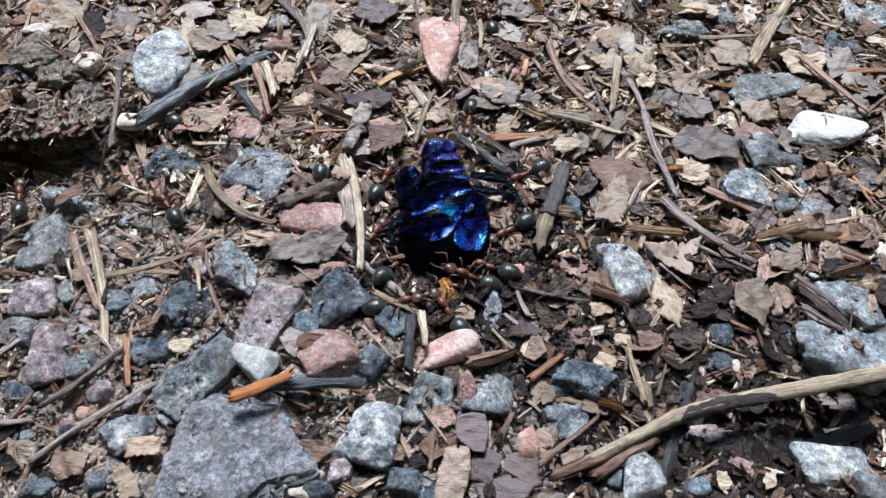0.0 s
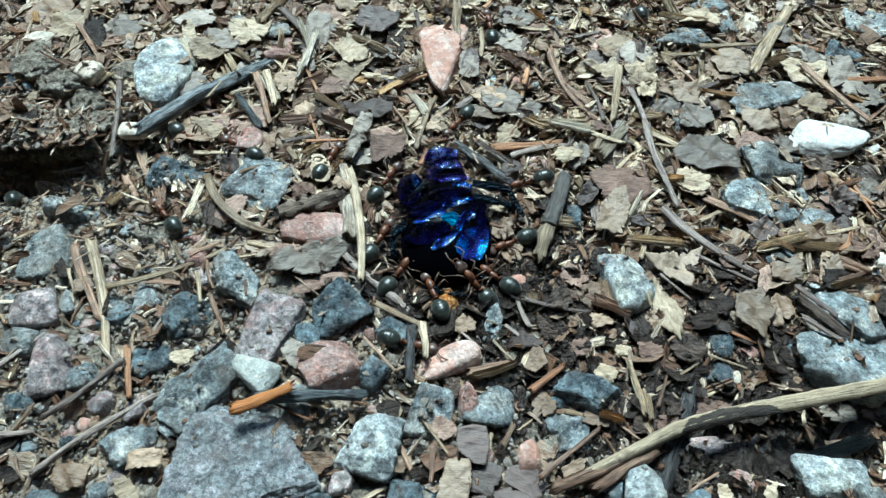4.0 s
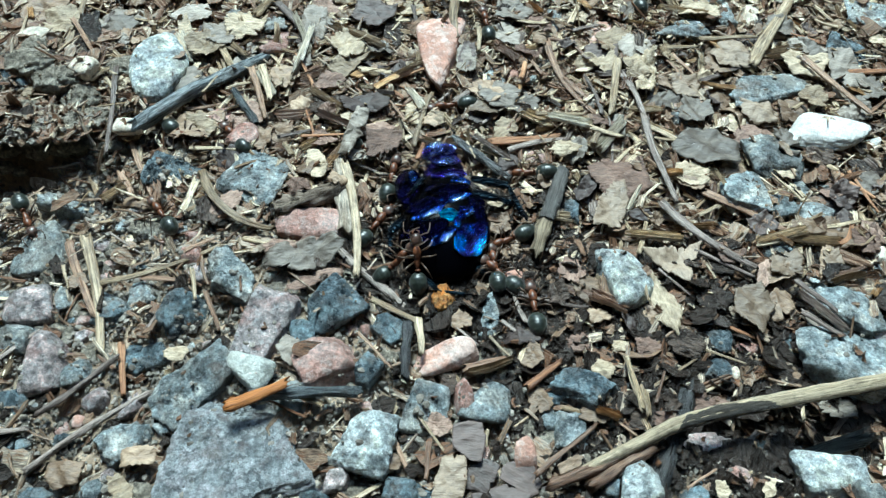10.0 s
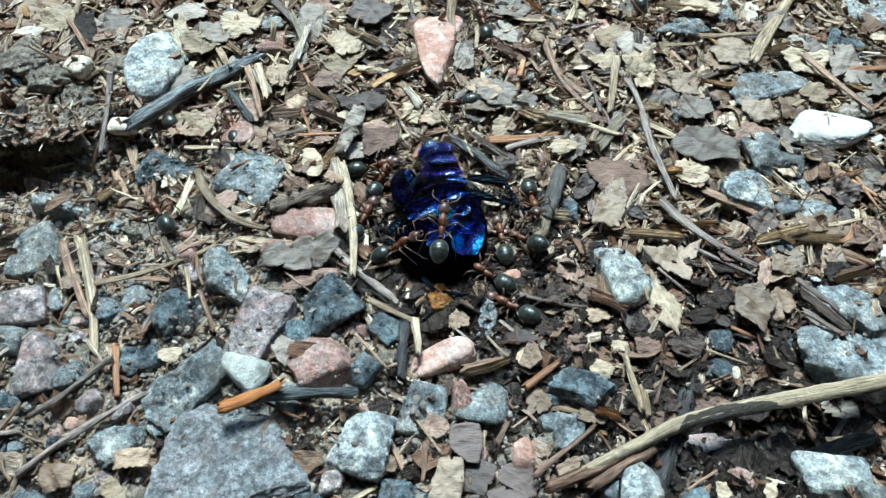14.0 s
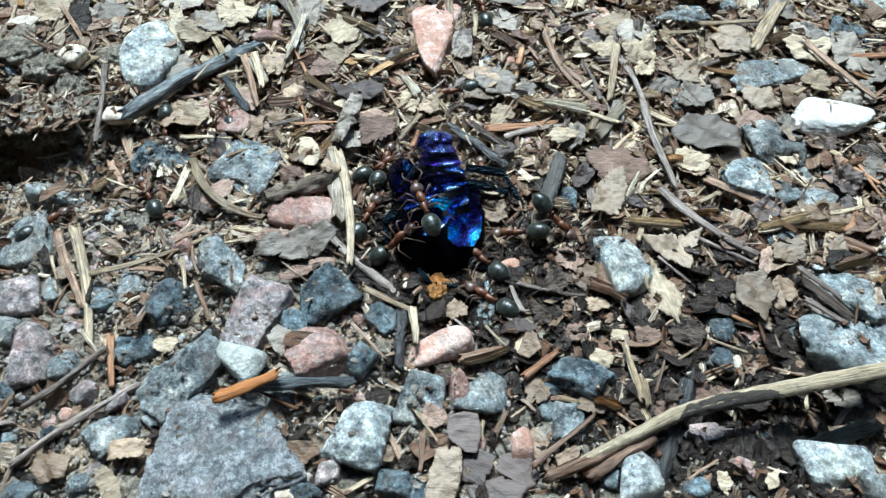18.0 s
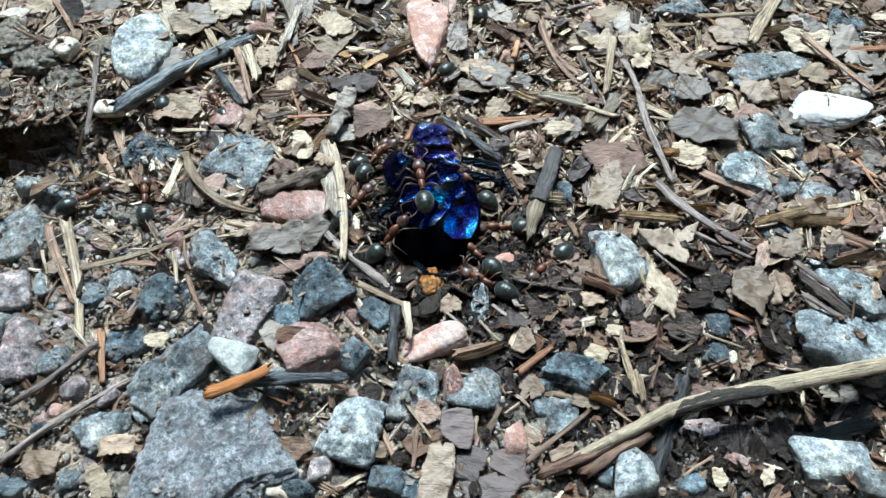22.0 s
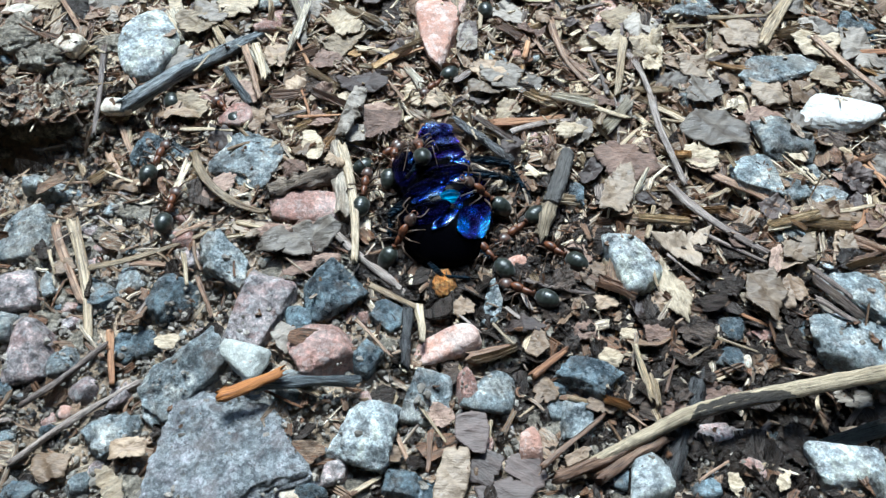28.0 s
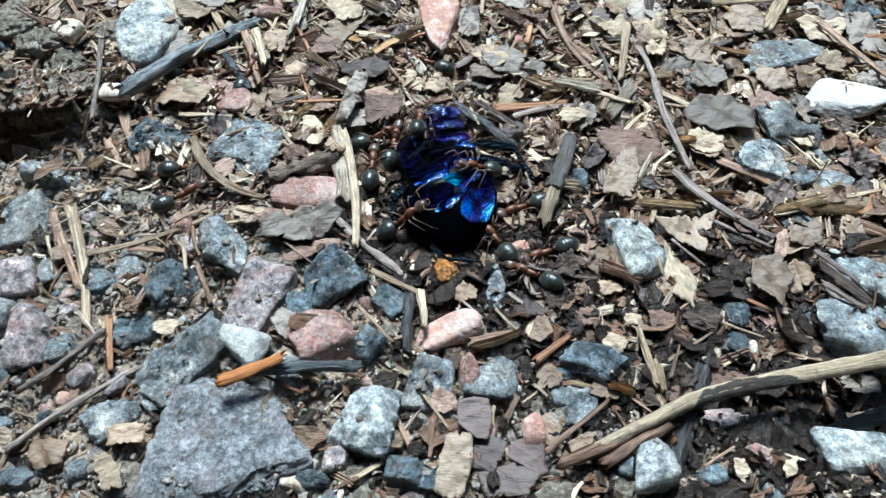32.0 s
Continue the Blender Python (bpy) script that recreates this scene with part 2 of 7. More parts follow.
SOIL = soil_material()
STONE = {
    "grey": stone_material("blue_grey_stone", (0.118, 0.14, 0.148), (0.24, 0.27, 0.278), (0.45, 0.47, 0.465), (0.62, 0.64, 0.64), patch=(0.42, 0.41, 0.37)),
    "pale": stone_material("pale_granite", (0.2, 0.228, 0.236), (0.36, 0.388, 0.39), (0.57, 0.6, 0.6), (0.75, 0.75, 0.75), stained=0.4, patch=(0.4, 0.41, 0.34), crust=0.7),
    "dark": stone_material("dark_basalt", (0.035, 0.05, 0.062), (0.09, 0.118, 0.136), (0.25, 0.295, 0.315), (0.4, 0.45, 0.48), 0.42, stained=0.35, patch=(0.17, 0.23, 0.26)),
    "pink": stone_material("pink_feldspar", (0.4, 0.19, 0.13), (0.53, 0.32, 0.25), (0.7, 0.55, 0.48), (0.72, 0.62, 0.57), stain=(0.5, 0.22, 0.14), patch=(0.68, 0.54, 0.48), dirty=0.25, contrast=0.25, vary=(0.95, 1.2), crust=0.35),
    "mauve": stone_material("mauve_granite", (0.165, 0.138, 0.135), (0.345, 0.298, 0.29), (0.54, 0.49, 0.478), (0.66, 0.64, 0.64), stain=(0.42, 0.24, 0.21), stained=0.8, patch=(0.46, 0.35, 0.33)),
    "slab": stone_material("pale_slab", (0.115, 0.128, 0.136), (0.3, 0.316, 0.328), (0.54, 0.557, 0.565), (0.78, 0.81, 0.83), stain=(0.3, 0.235, 0.22), stained=0.7, contrast=0.7, patch=(0.36, 0.34, 0.36)),
    "red": stone_material("red_jasper", (0.33, 0.16, 0.125), (0.47, 0.285, 0.235), (0.64, 0.49, 0.44), (0.7, 0.62, 0.58), stain=(0.34, 0.15, 0.11), contrast=0.4, patch=(0.62, 0.44, 0.39), dirty=0.2),
    "white": stone_material("milky_quartz", (0.6, 0.58, 0.53), (0.74, 0.72, 0.68), (0.84, 0.83, 0.8), (0.86, 0.86, 0.84), 0.4, stain=(0.7, 0.6, 0.52), stained=0.2, dirty=0.08, contrast=0.15, vary=(0.95, 1.05), crust=0.4),
    "ochre": stone_material("ochre_crumb", (0.22, 0.075, 0.015), (0.42, 0.17, 0.035), (0.6, 0.33, 0.1), (0.65, 0.45, 0.2), stain=(0.3, 0.12, 0.03), dirty=0.3),
    "mint": stone_material("greenish_quartz", (0.44, 0.45, 0.4), (0.64, 0.65, 0.6), (0.76, 0.77, 0.73), (0.8, 0.82, 0.78), 0.45, stain=(0.4, 0.36, 0.28), stained=0.3, contrast=0.3, dirty=0.15, vary=(0.95, 1.1), crust=0.5),
    "cream": stone_material("cream_pebble", (0.36, 0.28, 0.2), (0.6, 0.52, 0.41), (0.74, 0.69, 0.6), (0.78, 0.75, 0.68), contrast=0.35, dirty=0.4, crust=0.4),
}
FIBRE = {
    "straw": fibre_material("pale_straw", [(0.1, (0.13, 0.08, 0.045)), (0.4, (0.33, 0.245, 0.15)), (0.75, (0.6, 0.5, 0.36))], 0.4, streak=0.9),
    "brown": fibre_material("brown_needle", [(0.1, (0.06, 0.03, 0.02)), (0.45, (0.2, 0.115, 0.072)), (0.8, (0.4, 0.275, 0.19))], 0.38, streak=0.9),
    "rust": fibre_material("rusty_needle", [(0.1, (0.12, 0.045, 0.02)), (0.45, (0.32, 0.15, 0.07)), (0.8, (0.5, 0.3, 0.17))]),
    "greybrown": fibre_material("weathered_twig", [(0.1, (0.06, 0.05, 0.045)), (0.45, (0.15, 0.115, 0.1)), (0.8, (0.34, 0.285, 0.25))], 0.36, streak=0.9),
    "dark": fibre_material("dark_bark", [(0.1, (0.016, 0.015, 0.015)), (0.45, (0.08, 0.08, 0.084)), (0.75, (0.3, 0.31, 0.325))], 0.36, distance=0.0009),
    "orange": fibre_material("orange_stalk", [(0.1, (0.19, 0.06, 0.012)), (0.5, (0.34, 0.125, 0.027)), (0.8, (0.44, 0.19, 0.05))], spots=0.15),
    "stick": fibre_material("peeled_stick", [(0.1, (0.1, 0.072, 0.043)), (0.45, (0.29, 0.225, 0.145)), (0.8, (0.5, 0.415, 0.29))], 0.5, distance=0.0004, spots=0.5),
}
FIBRE["split"] = fibre_material("split_wood", [(0.1, (0.16, 0.08, 0.03)), (0.45, (0.42, 0.25, 0.11)), (0.8, (0.66, 0.47, 0.25))], 0.5, spots=0.3)
FIBRE["slate"] = fibre_material("slate_grey_twig", [(0.1, (0.028, 0.033, 0.04)), (0.45, (0.115, 0.135, 0.15)), (0.8, (0.33, 0.36, 0.38))], 0.36, distance=0.0007, streak=0.9)
FIBRE["pith"] = fibre_material("bleached_stem", [(0.1, (0.3, 0.25, 0.18)), (0.4, (0.58, 0.52, 0.42)), (0.75, (0.8, 0.76, 0.68))], 0.42, spots=0.12, streak=0.6)
FIBRE["driftwood"] = fibre_material("dark_driftwood", [(0.1, (0.045, 0.041, 0.038)), (0.45, (0.155, 0.145, 0.135)), (0.8, (0.34, 0.325, 0.31))], 0.5, distance=0.0004)
FIBRE["peel"] = fibre_material("brown_bark", [(0.1, (0.07, 0.048, 0.033)), (0.35, (0.2, 0.145, 0.105)), (0.55, (0.34, 0.275, 0.21)), (0.75, (0.58, 0.51, 0.42))], 0.55, distance=0.0009, finer=0.7)
FIBRE["bark"] = fibre_material("thin_bark", [(0.1, (0.03, 0.025, 0.02)), (0.45, (0.085, 0.07, 0.055)), (0.8, (0.22, 0.185, 0.14))], 0.5, distance=0.0006)
LEAF = {
    "tan": fibre_material("tan_leaf", [(0.1, (0.121, 0.077, 0.046)), (0.45, (0.259, 0.178, 0.116)), (0.8, (0.407, 0.303, 0.209))], 0.45, spots=0.3, distance=0.0003, streak=0.3, finer=0.6),
    "brown": fibre_material("brown_bark_flake", [(0.1, (0.1, 0.06, 0.045)), (0.45, (0.26, 0.165, 0.125)), (0.8, (0.42, 0.3, 0.235))], 0.5, distance=0.0004, streak=0.5, spots=0.4),
    "grey": fibre_material("grey_leaf", [(0.1, (0.110, 0.088, 0.072)), (0.45, (0.220, 0.187, 0.154)), (0.8, (0.374, 0.325, 0.275))], 0.45, distance=0.0003, streak=0.3, spots=0.35, finer=0.6),
    "dark": fibre_material("rotten_leaf", [(0.1, (0.01, 0.007, 0.006)), (0.5, (0.038, 0.027, 0.021)), (0.85, (0.13, 0.095, 0.075))], 0.3, distance=0.0006),
    "mauve": fibre_material("mauve_leaf", [(0.1, (0.045, 0.031, 0.028)), (0.45, (0.082, 0.06, 0.053)), (0.8, (0.14, 0.106, 0.095))], 0.55, spots=0.35, distance=0.0003, streak=0.25, finer=0.5),
    "pale": fibre_material("pale_leaf", [(0.1, (0.187, 0.127, 0.077)), (0.45, (0.363, 0.281, 0.187)), (0.8, (0.572, 0.473, 0.341))], 0.42, spots=0.3, distance=0.0004, streak=0.4, finer=0.7),
    "rosy": fibre_material("rosy_leaf", [(0.1, (0.11, 0.075, 0.05)), (0.45, (0.225, 0.168, 0.118)), (0.8, (0.34, 0.265, 0.195))], 0.42, spots=0.3, distance=0.0003, streak=0.25, finer=0.6),
}
LITTER = [
    (0.0, (0.022, 0.015, 0.01)), (0.14, (0.085, 0.05, 0.03)), (0.26, (0.27, 0.13, 0.065)), (0.38, (0.17, 0.115, 0.08)),
    (0.52, (0.32, 0.21, 0.13)), (0.66, (0.3, 0.255, 0.215)), (0.8, (0.58, 0.47, 0.33)), (0.94, (0.92, 0.86, 0.74))]
LITTER_MAT = fibre_material("mixed_litter", LITTER, 0.42, island=True, spots=0.35)
STRAW_MAT = fibre_material("straw_splinters", [(0.0, (0.15, 0.085, 0.045)), (0.3, (0.34, 0.23, 0.13)), (0.6, (0.6, 0.49, 0.34)), (0.92, (0.9, 0.82, 0.67))], 0.42, island=True, spots=0.15)
GRIT_MAT = fibre_material("mineral_grit", [
    (0.0, (0.12, 0.1, 0.08)), (0.3, (0.24, 0.21, 0.175)), (0.55, (0.3, 0.275, 0.24)), (0.75, (0.36, 0.31, 0.265)), (0.97, (0.56, 0.53, 0.48))],
    0.55, island=True, streak=0.4, spots=0.3)


# ---- mesh helpers (plans in mm) ----
def ground_height(x, y):
    """Height of the bare soil in mm over the plan in mm."""
    h = 0.45 * math.sin(0.21 * x + 0.9) * math.cos(0.17 * y) + 0.3 * math.sin(0.43 * x - 0.31 * y) + 0.2 * math.cos(0.71 * y + 0.4 * x)
    h -= 2.2 / (1 + math.exp(max(-30, min(30, (x + 30) / 4))))
    h += 5.0 * math.exp(-((x + 54) / 13) ** 2 - ((y - 27) / 8) ** 2) / (1 + math.exp(max(-30, min(30, (15.9 - y) * 2.2))))
    h -= 4.0 * math.exp(-((x + 54) / 7.5) ** 2 - ((y - 12.3) / 2.2) ** 2)
    h -= 1.6 * math.exp(-((x - 0.5) / 8) ** 2 - ((y - 2) / 8) ** 2)
    h -= 3.4 * math.exp(-((x - 31) / 8) ** 2 - ((y + 21.8) / 2.4) ** 2) + 1.2 * math.exp(-((x - 32) / 5) ** 2 - ((y + 26) / 2.4) ** 2)
    h -= 1.8 * math.exp(-((x - 32.8) / 3) ** 2 - ((y - 3.0) / 1.8) ** 2)
    return h


def bed(x, y):
    """Depth of the loose leaf litter in mm."""
    return 0.45 / (1 + math.exp(max(-30, min(30, (4 - 0.6 * x - y) / 2))))


def gravelly(x, y):
    """1 on the bare, stony ground, 0 where the leaf litter lies thick."""
    return 1 / (1 + math.exp(max(-30, min(30, (x * 0.55 + y + 4) / 5.0))))


def mesh_of(name, verts, faces, mat, smooth=True, grain=None):
    me = bpy.data.meshes.new(name)
    me.from_pydata([tuple(v) for v in np.asarray(verts) * MM], [], faces)
    me.materials.append(mat)
    if smooth:
        me.polygons.foreach_set("use_smooth", [True] * len(me.polygons))
    if grain is not None:
        me.attributes.new("grain", "FLOAT_VECTOR", "POINT").data.foreach_set("vector", np.asarray(grain, dtype=np.float32).ravel())
    me.update()
    return me


def fibres_of(verts, length=3.0, width=0.22):
    """Grain coordinates of a piece whose fibres run along its local x."""
    v = np.asarray(verts)
    return np.column_stack([v[:, 1] / width, v[:, 2] / width, v[:, 0] / length])


def ring_grain(verts, sides, length=3.0, width=0.22):
    """Grain coordinates of a stalk made of rings: they follow its bends."""
    v = np.asarray(verts)
    rings = v.reshape(-1, sides, 3)
    mid = rings.mean(1)
    run = np.concatenate([[0], np.cumsum(np.linalg.norm(np.diff(mid, axis=0), axis=1))])
    r = np.linalg.norm(rings - mid[:, None], axis=2).mean()
    a = 2 * np.pi * np.arange(sides) / sides
    across = np.tile(np.column_stack([np.cos(a), np.sin(a)]) * r / width, (len(mid), 1))
    return np.column_stack([across, np.repeat(run, sides) / length])


def sphere_dirs(level, cache={}):
    if level not in cache:
        bm = bmesh.new()
        bmesh.ops.create_icosphere(bm, subdivisions=level, radius=1)
        cache[level] = (np.array([v.co[:] for v in bm.verts]), [tuple(v.index for v in f.verts) for f in bm.faces])
        bm.free()
    return cache[level]


def ripple(p, rng, freq, count=5):
    out = np.zeros(len(p))
    for _ in range(count):
        w = rng.normal(size=3)
        w *= freq * rng.uniform(0.6, 1.6) / np.linalg.norm(w)
        out += np.sin(p @ w + rng.uniform(0, 6.28))
    return out / count


def boulder(sx, sy, sz, seed, level=3, facets=9, taper=0.0, sharp=34.0, crag=1.0, boxy=False):
    """A broken, worn stone: a ball cut by planes, some near its box, with half-lengths in mm."""
    rng = np.random.default_rng(seed)
    d, faces = sphere_dirs(level)
    box = np.array([[1, 0, 0], [-1, 0, 0], [0, 1, 0], [0, -1, 0], [0, 0, 1], [0, 0, -1.0]]) + rng.normal(0, 0.2 if boxy else 0.28, (6, 3))
    nrm = np.vstack([box, rng.normal(size=(facets, 3))])
    nrm /= np.linalg.norm(nrm, axis=1)[:, None]
    off = np.concatenate([rng.uniform(0.54, 0.64, 6) if boxy else rng.uniform(0.5, 0.66, 6), rng.uniform(0.66, 0.9, facets) if boxy else rng.uniform(0.6, 0.92, facets)])
    k = np.maximum(d @ nrm.T, 1e-3) / off
    r = 1 / (np.sum(k ** sharp, axis=1)) ** (1 / sharp)
    p = d * r[:, None]
    if level > 2:
        p *= (1 + 0.05 * ripple(p, rng, 6) - 0.13 * crag * np.abs(ripple(p, rng, 9, 4)) + 0.04 * crag * ripple(p, rng, 21) - 0.05 * crag * np.abs(ripple(p, rng, 27, 5)) + 0.02 * ripple(p, rng, 43, 8) + rng.normal(0, 0.009 if level > 3 else 0, len(p)))[:, None]
    lo, hi = p.min(0), p.max(0)
    p = (p - (lo + hi) / 2) / ((hi - lo) / 2)
    p[:, 1] *= 1 - taper * p[:, 0]
    return p * [sx, sy, sz], faces


def place(ob, x, y, z, rz, tilt=(0, 0)):
    ob.matrix_world = pose(x * MM, y * MM, z * MM, tilt[0], tilt[1], rz)
    return ob


TOPS, BARE = [], set()
STONE_WORDS = {"mint": "greenish-white smooth quartz pebble", "ochre": "orange-brown crumbly lump of resin or soil", "slab": "large pale grey weathered stone slab", "grey": "blue-grey rough broken stone", "pale": "pale grey speckled granite stone", "dark": "dark blue-black angular basalt stone",
               "pink": "pink feldspar stone with pale patches", "mauve": "mauve-grey coarse granite stone", "red": "dull red weathered stone",
               "white": "milky white quartz stone", "cream": "cream-coloured smooth pebble"}


def stone(x, y, sx, sy, sz, rz, colour, seed, taper=0.0, lift=0.0, words="", worn=False, boxy=False):
    """A stone part-sunk in the soil; half-lengths in mm."""
    big = max(sx, sy)
    v, f = boulder(sx, sy, sz, seed, 6 if big > 6 else 5 if big > 3 else 4 if big > 1.9 else 3, taper=taper, sharp=7.0 if worn else 15.0 if boxy else 34.0, crag=0.25 if worn else 0.8 if boxy else 1.0, boxy=boxy)
    ob = new("pebble" if big < 1.6 else "stone", mesh_of("stone", v, f, STONE[colour]))
    sunk = 0.3 - 0.26 * gravelly(x, y)
    place(ob, x, y, ground_height(x, y) + sunk * sz + lift, rz)
    if colour in ("white", "pink"):
        BARE.add((x, y))
    TOPS.append((x, y, sx, sy, radians(rz), ground_height(x, y) + (0.8 + sunk) * sz + lift))
    where = " half sunk in dark soil" if not words else " " + words
    return tagged(ob, STONE_WORDS[colour] + where, "stone", "stones on the forest floor")


def sweep(length, width, thick, bend, seed, sides=8, rings=18, taper=0.35, rough=0.06, groove=0.0, sag=0.0):
    """A stalk along local x, from -length/2 to length/2, bent sideways by bend, with snapped ends."""
    rng = np.random.default_rng(seed)
    verts, faces = [], []
    ph = rng.uniform(0, 6.28, 6)
    snap = rng.uniform(-0.5, 0.5, (2, sides)) * width
    kink = rng.uniform(-0.12, 0.12) * min(width, 1.0)
    # the crease of a folded needle runs beside its crown
    off = rng.choice([-0.42, 0.0, 0.42])
    for i in range(rings):
        u = i / (rings - 1)
        y = bend * (1 - (2 * u - 1) ** 2) + kink * math.sin(6.28 * u + ph[0])
        z = 0.08 * thick * math.sin(7 * u + ph[1]) + sag * (2 * u - 1) ** 2
        w = width / 2 * (1 - taper * u) * (1 + rough * math.sin(13 * u + ph[2]))
        h = thick / 2 * (1 - taper * u) * (1 + rough * math.sin(19 * u + ph[3]))
        for s in range(sides):
            a = 2 * math.pi * s / sides
            k = 1 + rough * math.sin(5 * a + ph[5] + 9 * u) - groove * max(0, math.sin(a + off)) ** 24
            x = (u - 0.5) * length + (snap[0, s] if i == 0 else snap[1, s] if i == rings - 1 else 0)
            verts.append((x, y + w * math.cos(a) * k, z + h * math.sin(a) * k))
    for i in range(rings - 1):
        for s in range(sides):
            t = (s + 1) % sides
            faces.append((i * sides + s, (i + 1) * sides + s, (i + 1) * sides + t, i * sides + t))
    faces.append(tuple(range(sides)))
    faces.append(tuple(range(len(verts) - 1, len(verts) - 1 - sides, -1)))
    return np.array(verts), faces


FIBRE_WORDS = {"slate": "slate-grey weathered twig with a dark underside", "straw": "pale dry flattened conifer needle", "brown": "dry brown conifer needle", "rust": "rust-brown dry needle fragment",
               "greybrown": "weathered grey-brown thin twig", "dark": "dark wet bark-covered twig", "orange": "bright orange-brown stalk piece", "peel": "rough brown bark-covered twig",
               "stick": "pale peeled wooden stick with dark bark remains"}


def needle(x, y, length, width, rz, colour, seed, bend=0.0, lift=1.0, name="needle", thick=None, taper=0.35, slope=0.0, sag=0.0, words=""):
    taper = 0.1 if name == "twig" else taper
    thick = thick if thick is not None else width * (0.55 if name == "needle" else 0.95)
    v, f = sweep(length, width, thick, bend, seed, 14, 20 if width < 1.2 else 44, taper,
                 0.05 if name == "needle" else 0.13, 0.42 if name == "needle" else 0.0, sag)
    ob = new(name, mesh_of(name, v, f, FIBRE[colour], grain=ring_grain(v, 14, 5.0 if name == "needle" else 2.5, 0.11 + 0.1 * width)))
    place(ob, x, y, ground_height(x, y) + bed(x, y) + lift, rz, (0, slope))
    ob_words = FIBRE_WORDS[colour] + (" " + words if words else " lying on the leaf litter")
    return tagged(ob, ob_words, "twig" if name != "needle" else "needle", "needles and twigs on the litter")


def sheet(sx, sy, thick, seed, jag=0.18, curl=0.12, rim=88, rings=8, corners=0):
    """A torn flake of leaf or bark: ragged outline, thin, gently curled."""
    rng = np.random.default_rng(seed)
    a = np.linspace(0, 2 * np.pi, rim, endpoint=False)
    corners = corners or rng.integers(5, 9)
    ca = np.linspace(0, 2 * np.pi, corners, endpoint=False) + rng.uniform(-0.3, 0.3, corners) * min(1.0, (corners - 2) / 3)
    cr = rng.uniform(1 - 0.9 * jag, 1 + 0.5 * jag, corners) / np.maximum(np.abs(np.cos(ca)), np.abs(np.sin(ca))) ** 0.7
    cx, cy = cr * np.cos(ca), cr * np.sin(ca)
    r = np.full(rim, 9.0)
    for k in range(corners):
        m = (k + 1) % corners
        ex, ey = cx[m] - cx[k], cy[m] - cy[k]
        den = np.cos(a) * ey - np.sin(a) * ex
        s = (cx[k] * ey - cy[k] * ex) / np.where(np.abs(den) < 1e-6, 1e-6, den)
        px, py = s * np.cos(a) - cx[k], s * np.sin(a) - cy[k]
        v = (px * ex + py * ey) / (ex * ex + ey * ey)
        r = np.where((s > 0) & (v >= -0.01) & (v <= 1.01), np.minimum(r, s), r)
    torn = np.tile(rng.uniform(-1, 1, rim), 3)
    fine, wide = np.convolve(torn, [0.2, 0.6, 0.2], "same")[rim:2 * rim], np.convolve(torn, np.ones(9) / 5, "same")[rim:2 * rim]
    # small teeth and nicks along the margin
    tooth = (np.arange(rim) % 3 - 1.0) * rng.uniform(0.2, 1.0) * np.repeat(rng.uniform(0, 1, rim // 11 + 1), 11)[:rim]
    r = np.where(r > 3, 1.0, r) + min(jag, 0.2) * (0.55 if rim < 100 else 0.4) / 0.55 * (0.55 * fine + 0.25 * wide + 0.12 * tooth)
    for k in rng.integers(0, rim, 3):
        depth = jag * rng.uniform(0.4, 1.1)
        for o, w in ((-1, 0.5), (0, 1.0), (1, 0.8), (2, 0.3)):
            r[(k + o) % rim] -= depth * w
    r = np.clip(r, 0.25, 1.5)
    k1, k2, p1 = rng.uniform(-1, 1), rng.uniform(-1, 1), rng.uniform(0, 6.28)
    top = [(0.0, 0.0)]
    for j in range(1, rings + 1):
        q = j / rings
        top += [(q * r[i] * math.cos(a[i]), q * r[i] * math.sin(a[i])) for i in range(rim)]
    top = np.array(top) * [sx, sy]
    s = (sx + sy) / 2
    z = curl * s * (k1 * (top[:, 0] / sx) ** 2 + k2 * (top[:, 1] / sy) ** 2 + 0.35 * np.sin(3 * top[:, 0] / s + 2 * top[:, 1] / s + p1)
                    + 0.2 * np.sin(7 * top[:, 0] / s + p1) * np.cos(6 * top[:, 1] / s + k1) + 0.08 * np.sin(17 * top[:, 0] / s) * np.cos(15 * top[:, 1] / s + p1))
    # sharp folds across the dry sheet
    for fold in (2.2, 3.6, 6.5):
        way = rng.uniform(0, 3.14)
        z += curl * s * 0.55 / fold * np.abs((fold * (top[:, 0] * math.cos(way) + top[:, 1] * math.sin(way)) / s + rng.uniform(0, 2)) % 2 - 1)
    if rings > 4:
        z += 0.03 * np.sin(top[:, 1] * 4.3 + 1.9 * np.sin(top[:, 0] * 0.9 + p1)) + 0.015 * np.sin(top[:, 1] * 9 + 2 * top[:, 0])
    n = len(top)
    verts = np.vstack([np.column_stack([top, z + thick / 2]), np.column_stack([top, z - thick / 2])])
    faces = []
    for i in range(rim):
        j = (i + 1) % rim
        faces += [(0, 1 + i, 1 + j), (n, n + 1 + j, n + 1 + i)]
        for g in range(rings - 1):
            o = 1 + g * rim
            faces += [(o + i, o + rim + i, o + rim + j, o + j), (n + o + j, n + o + rim + j, n + o + rim + i, n + o + i)]
        o = 1 + (rings - 1) * rim
        faces.append((o + i, n + o + i, n + o + j, o + j))
    return verts, faces


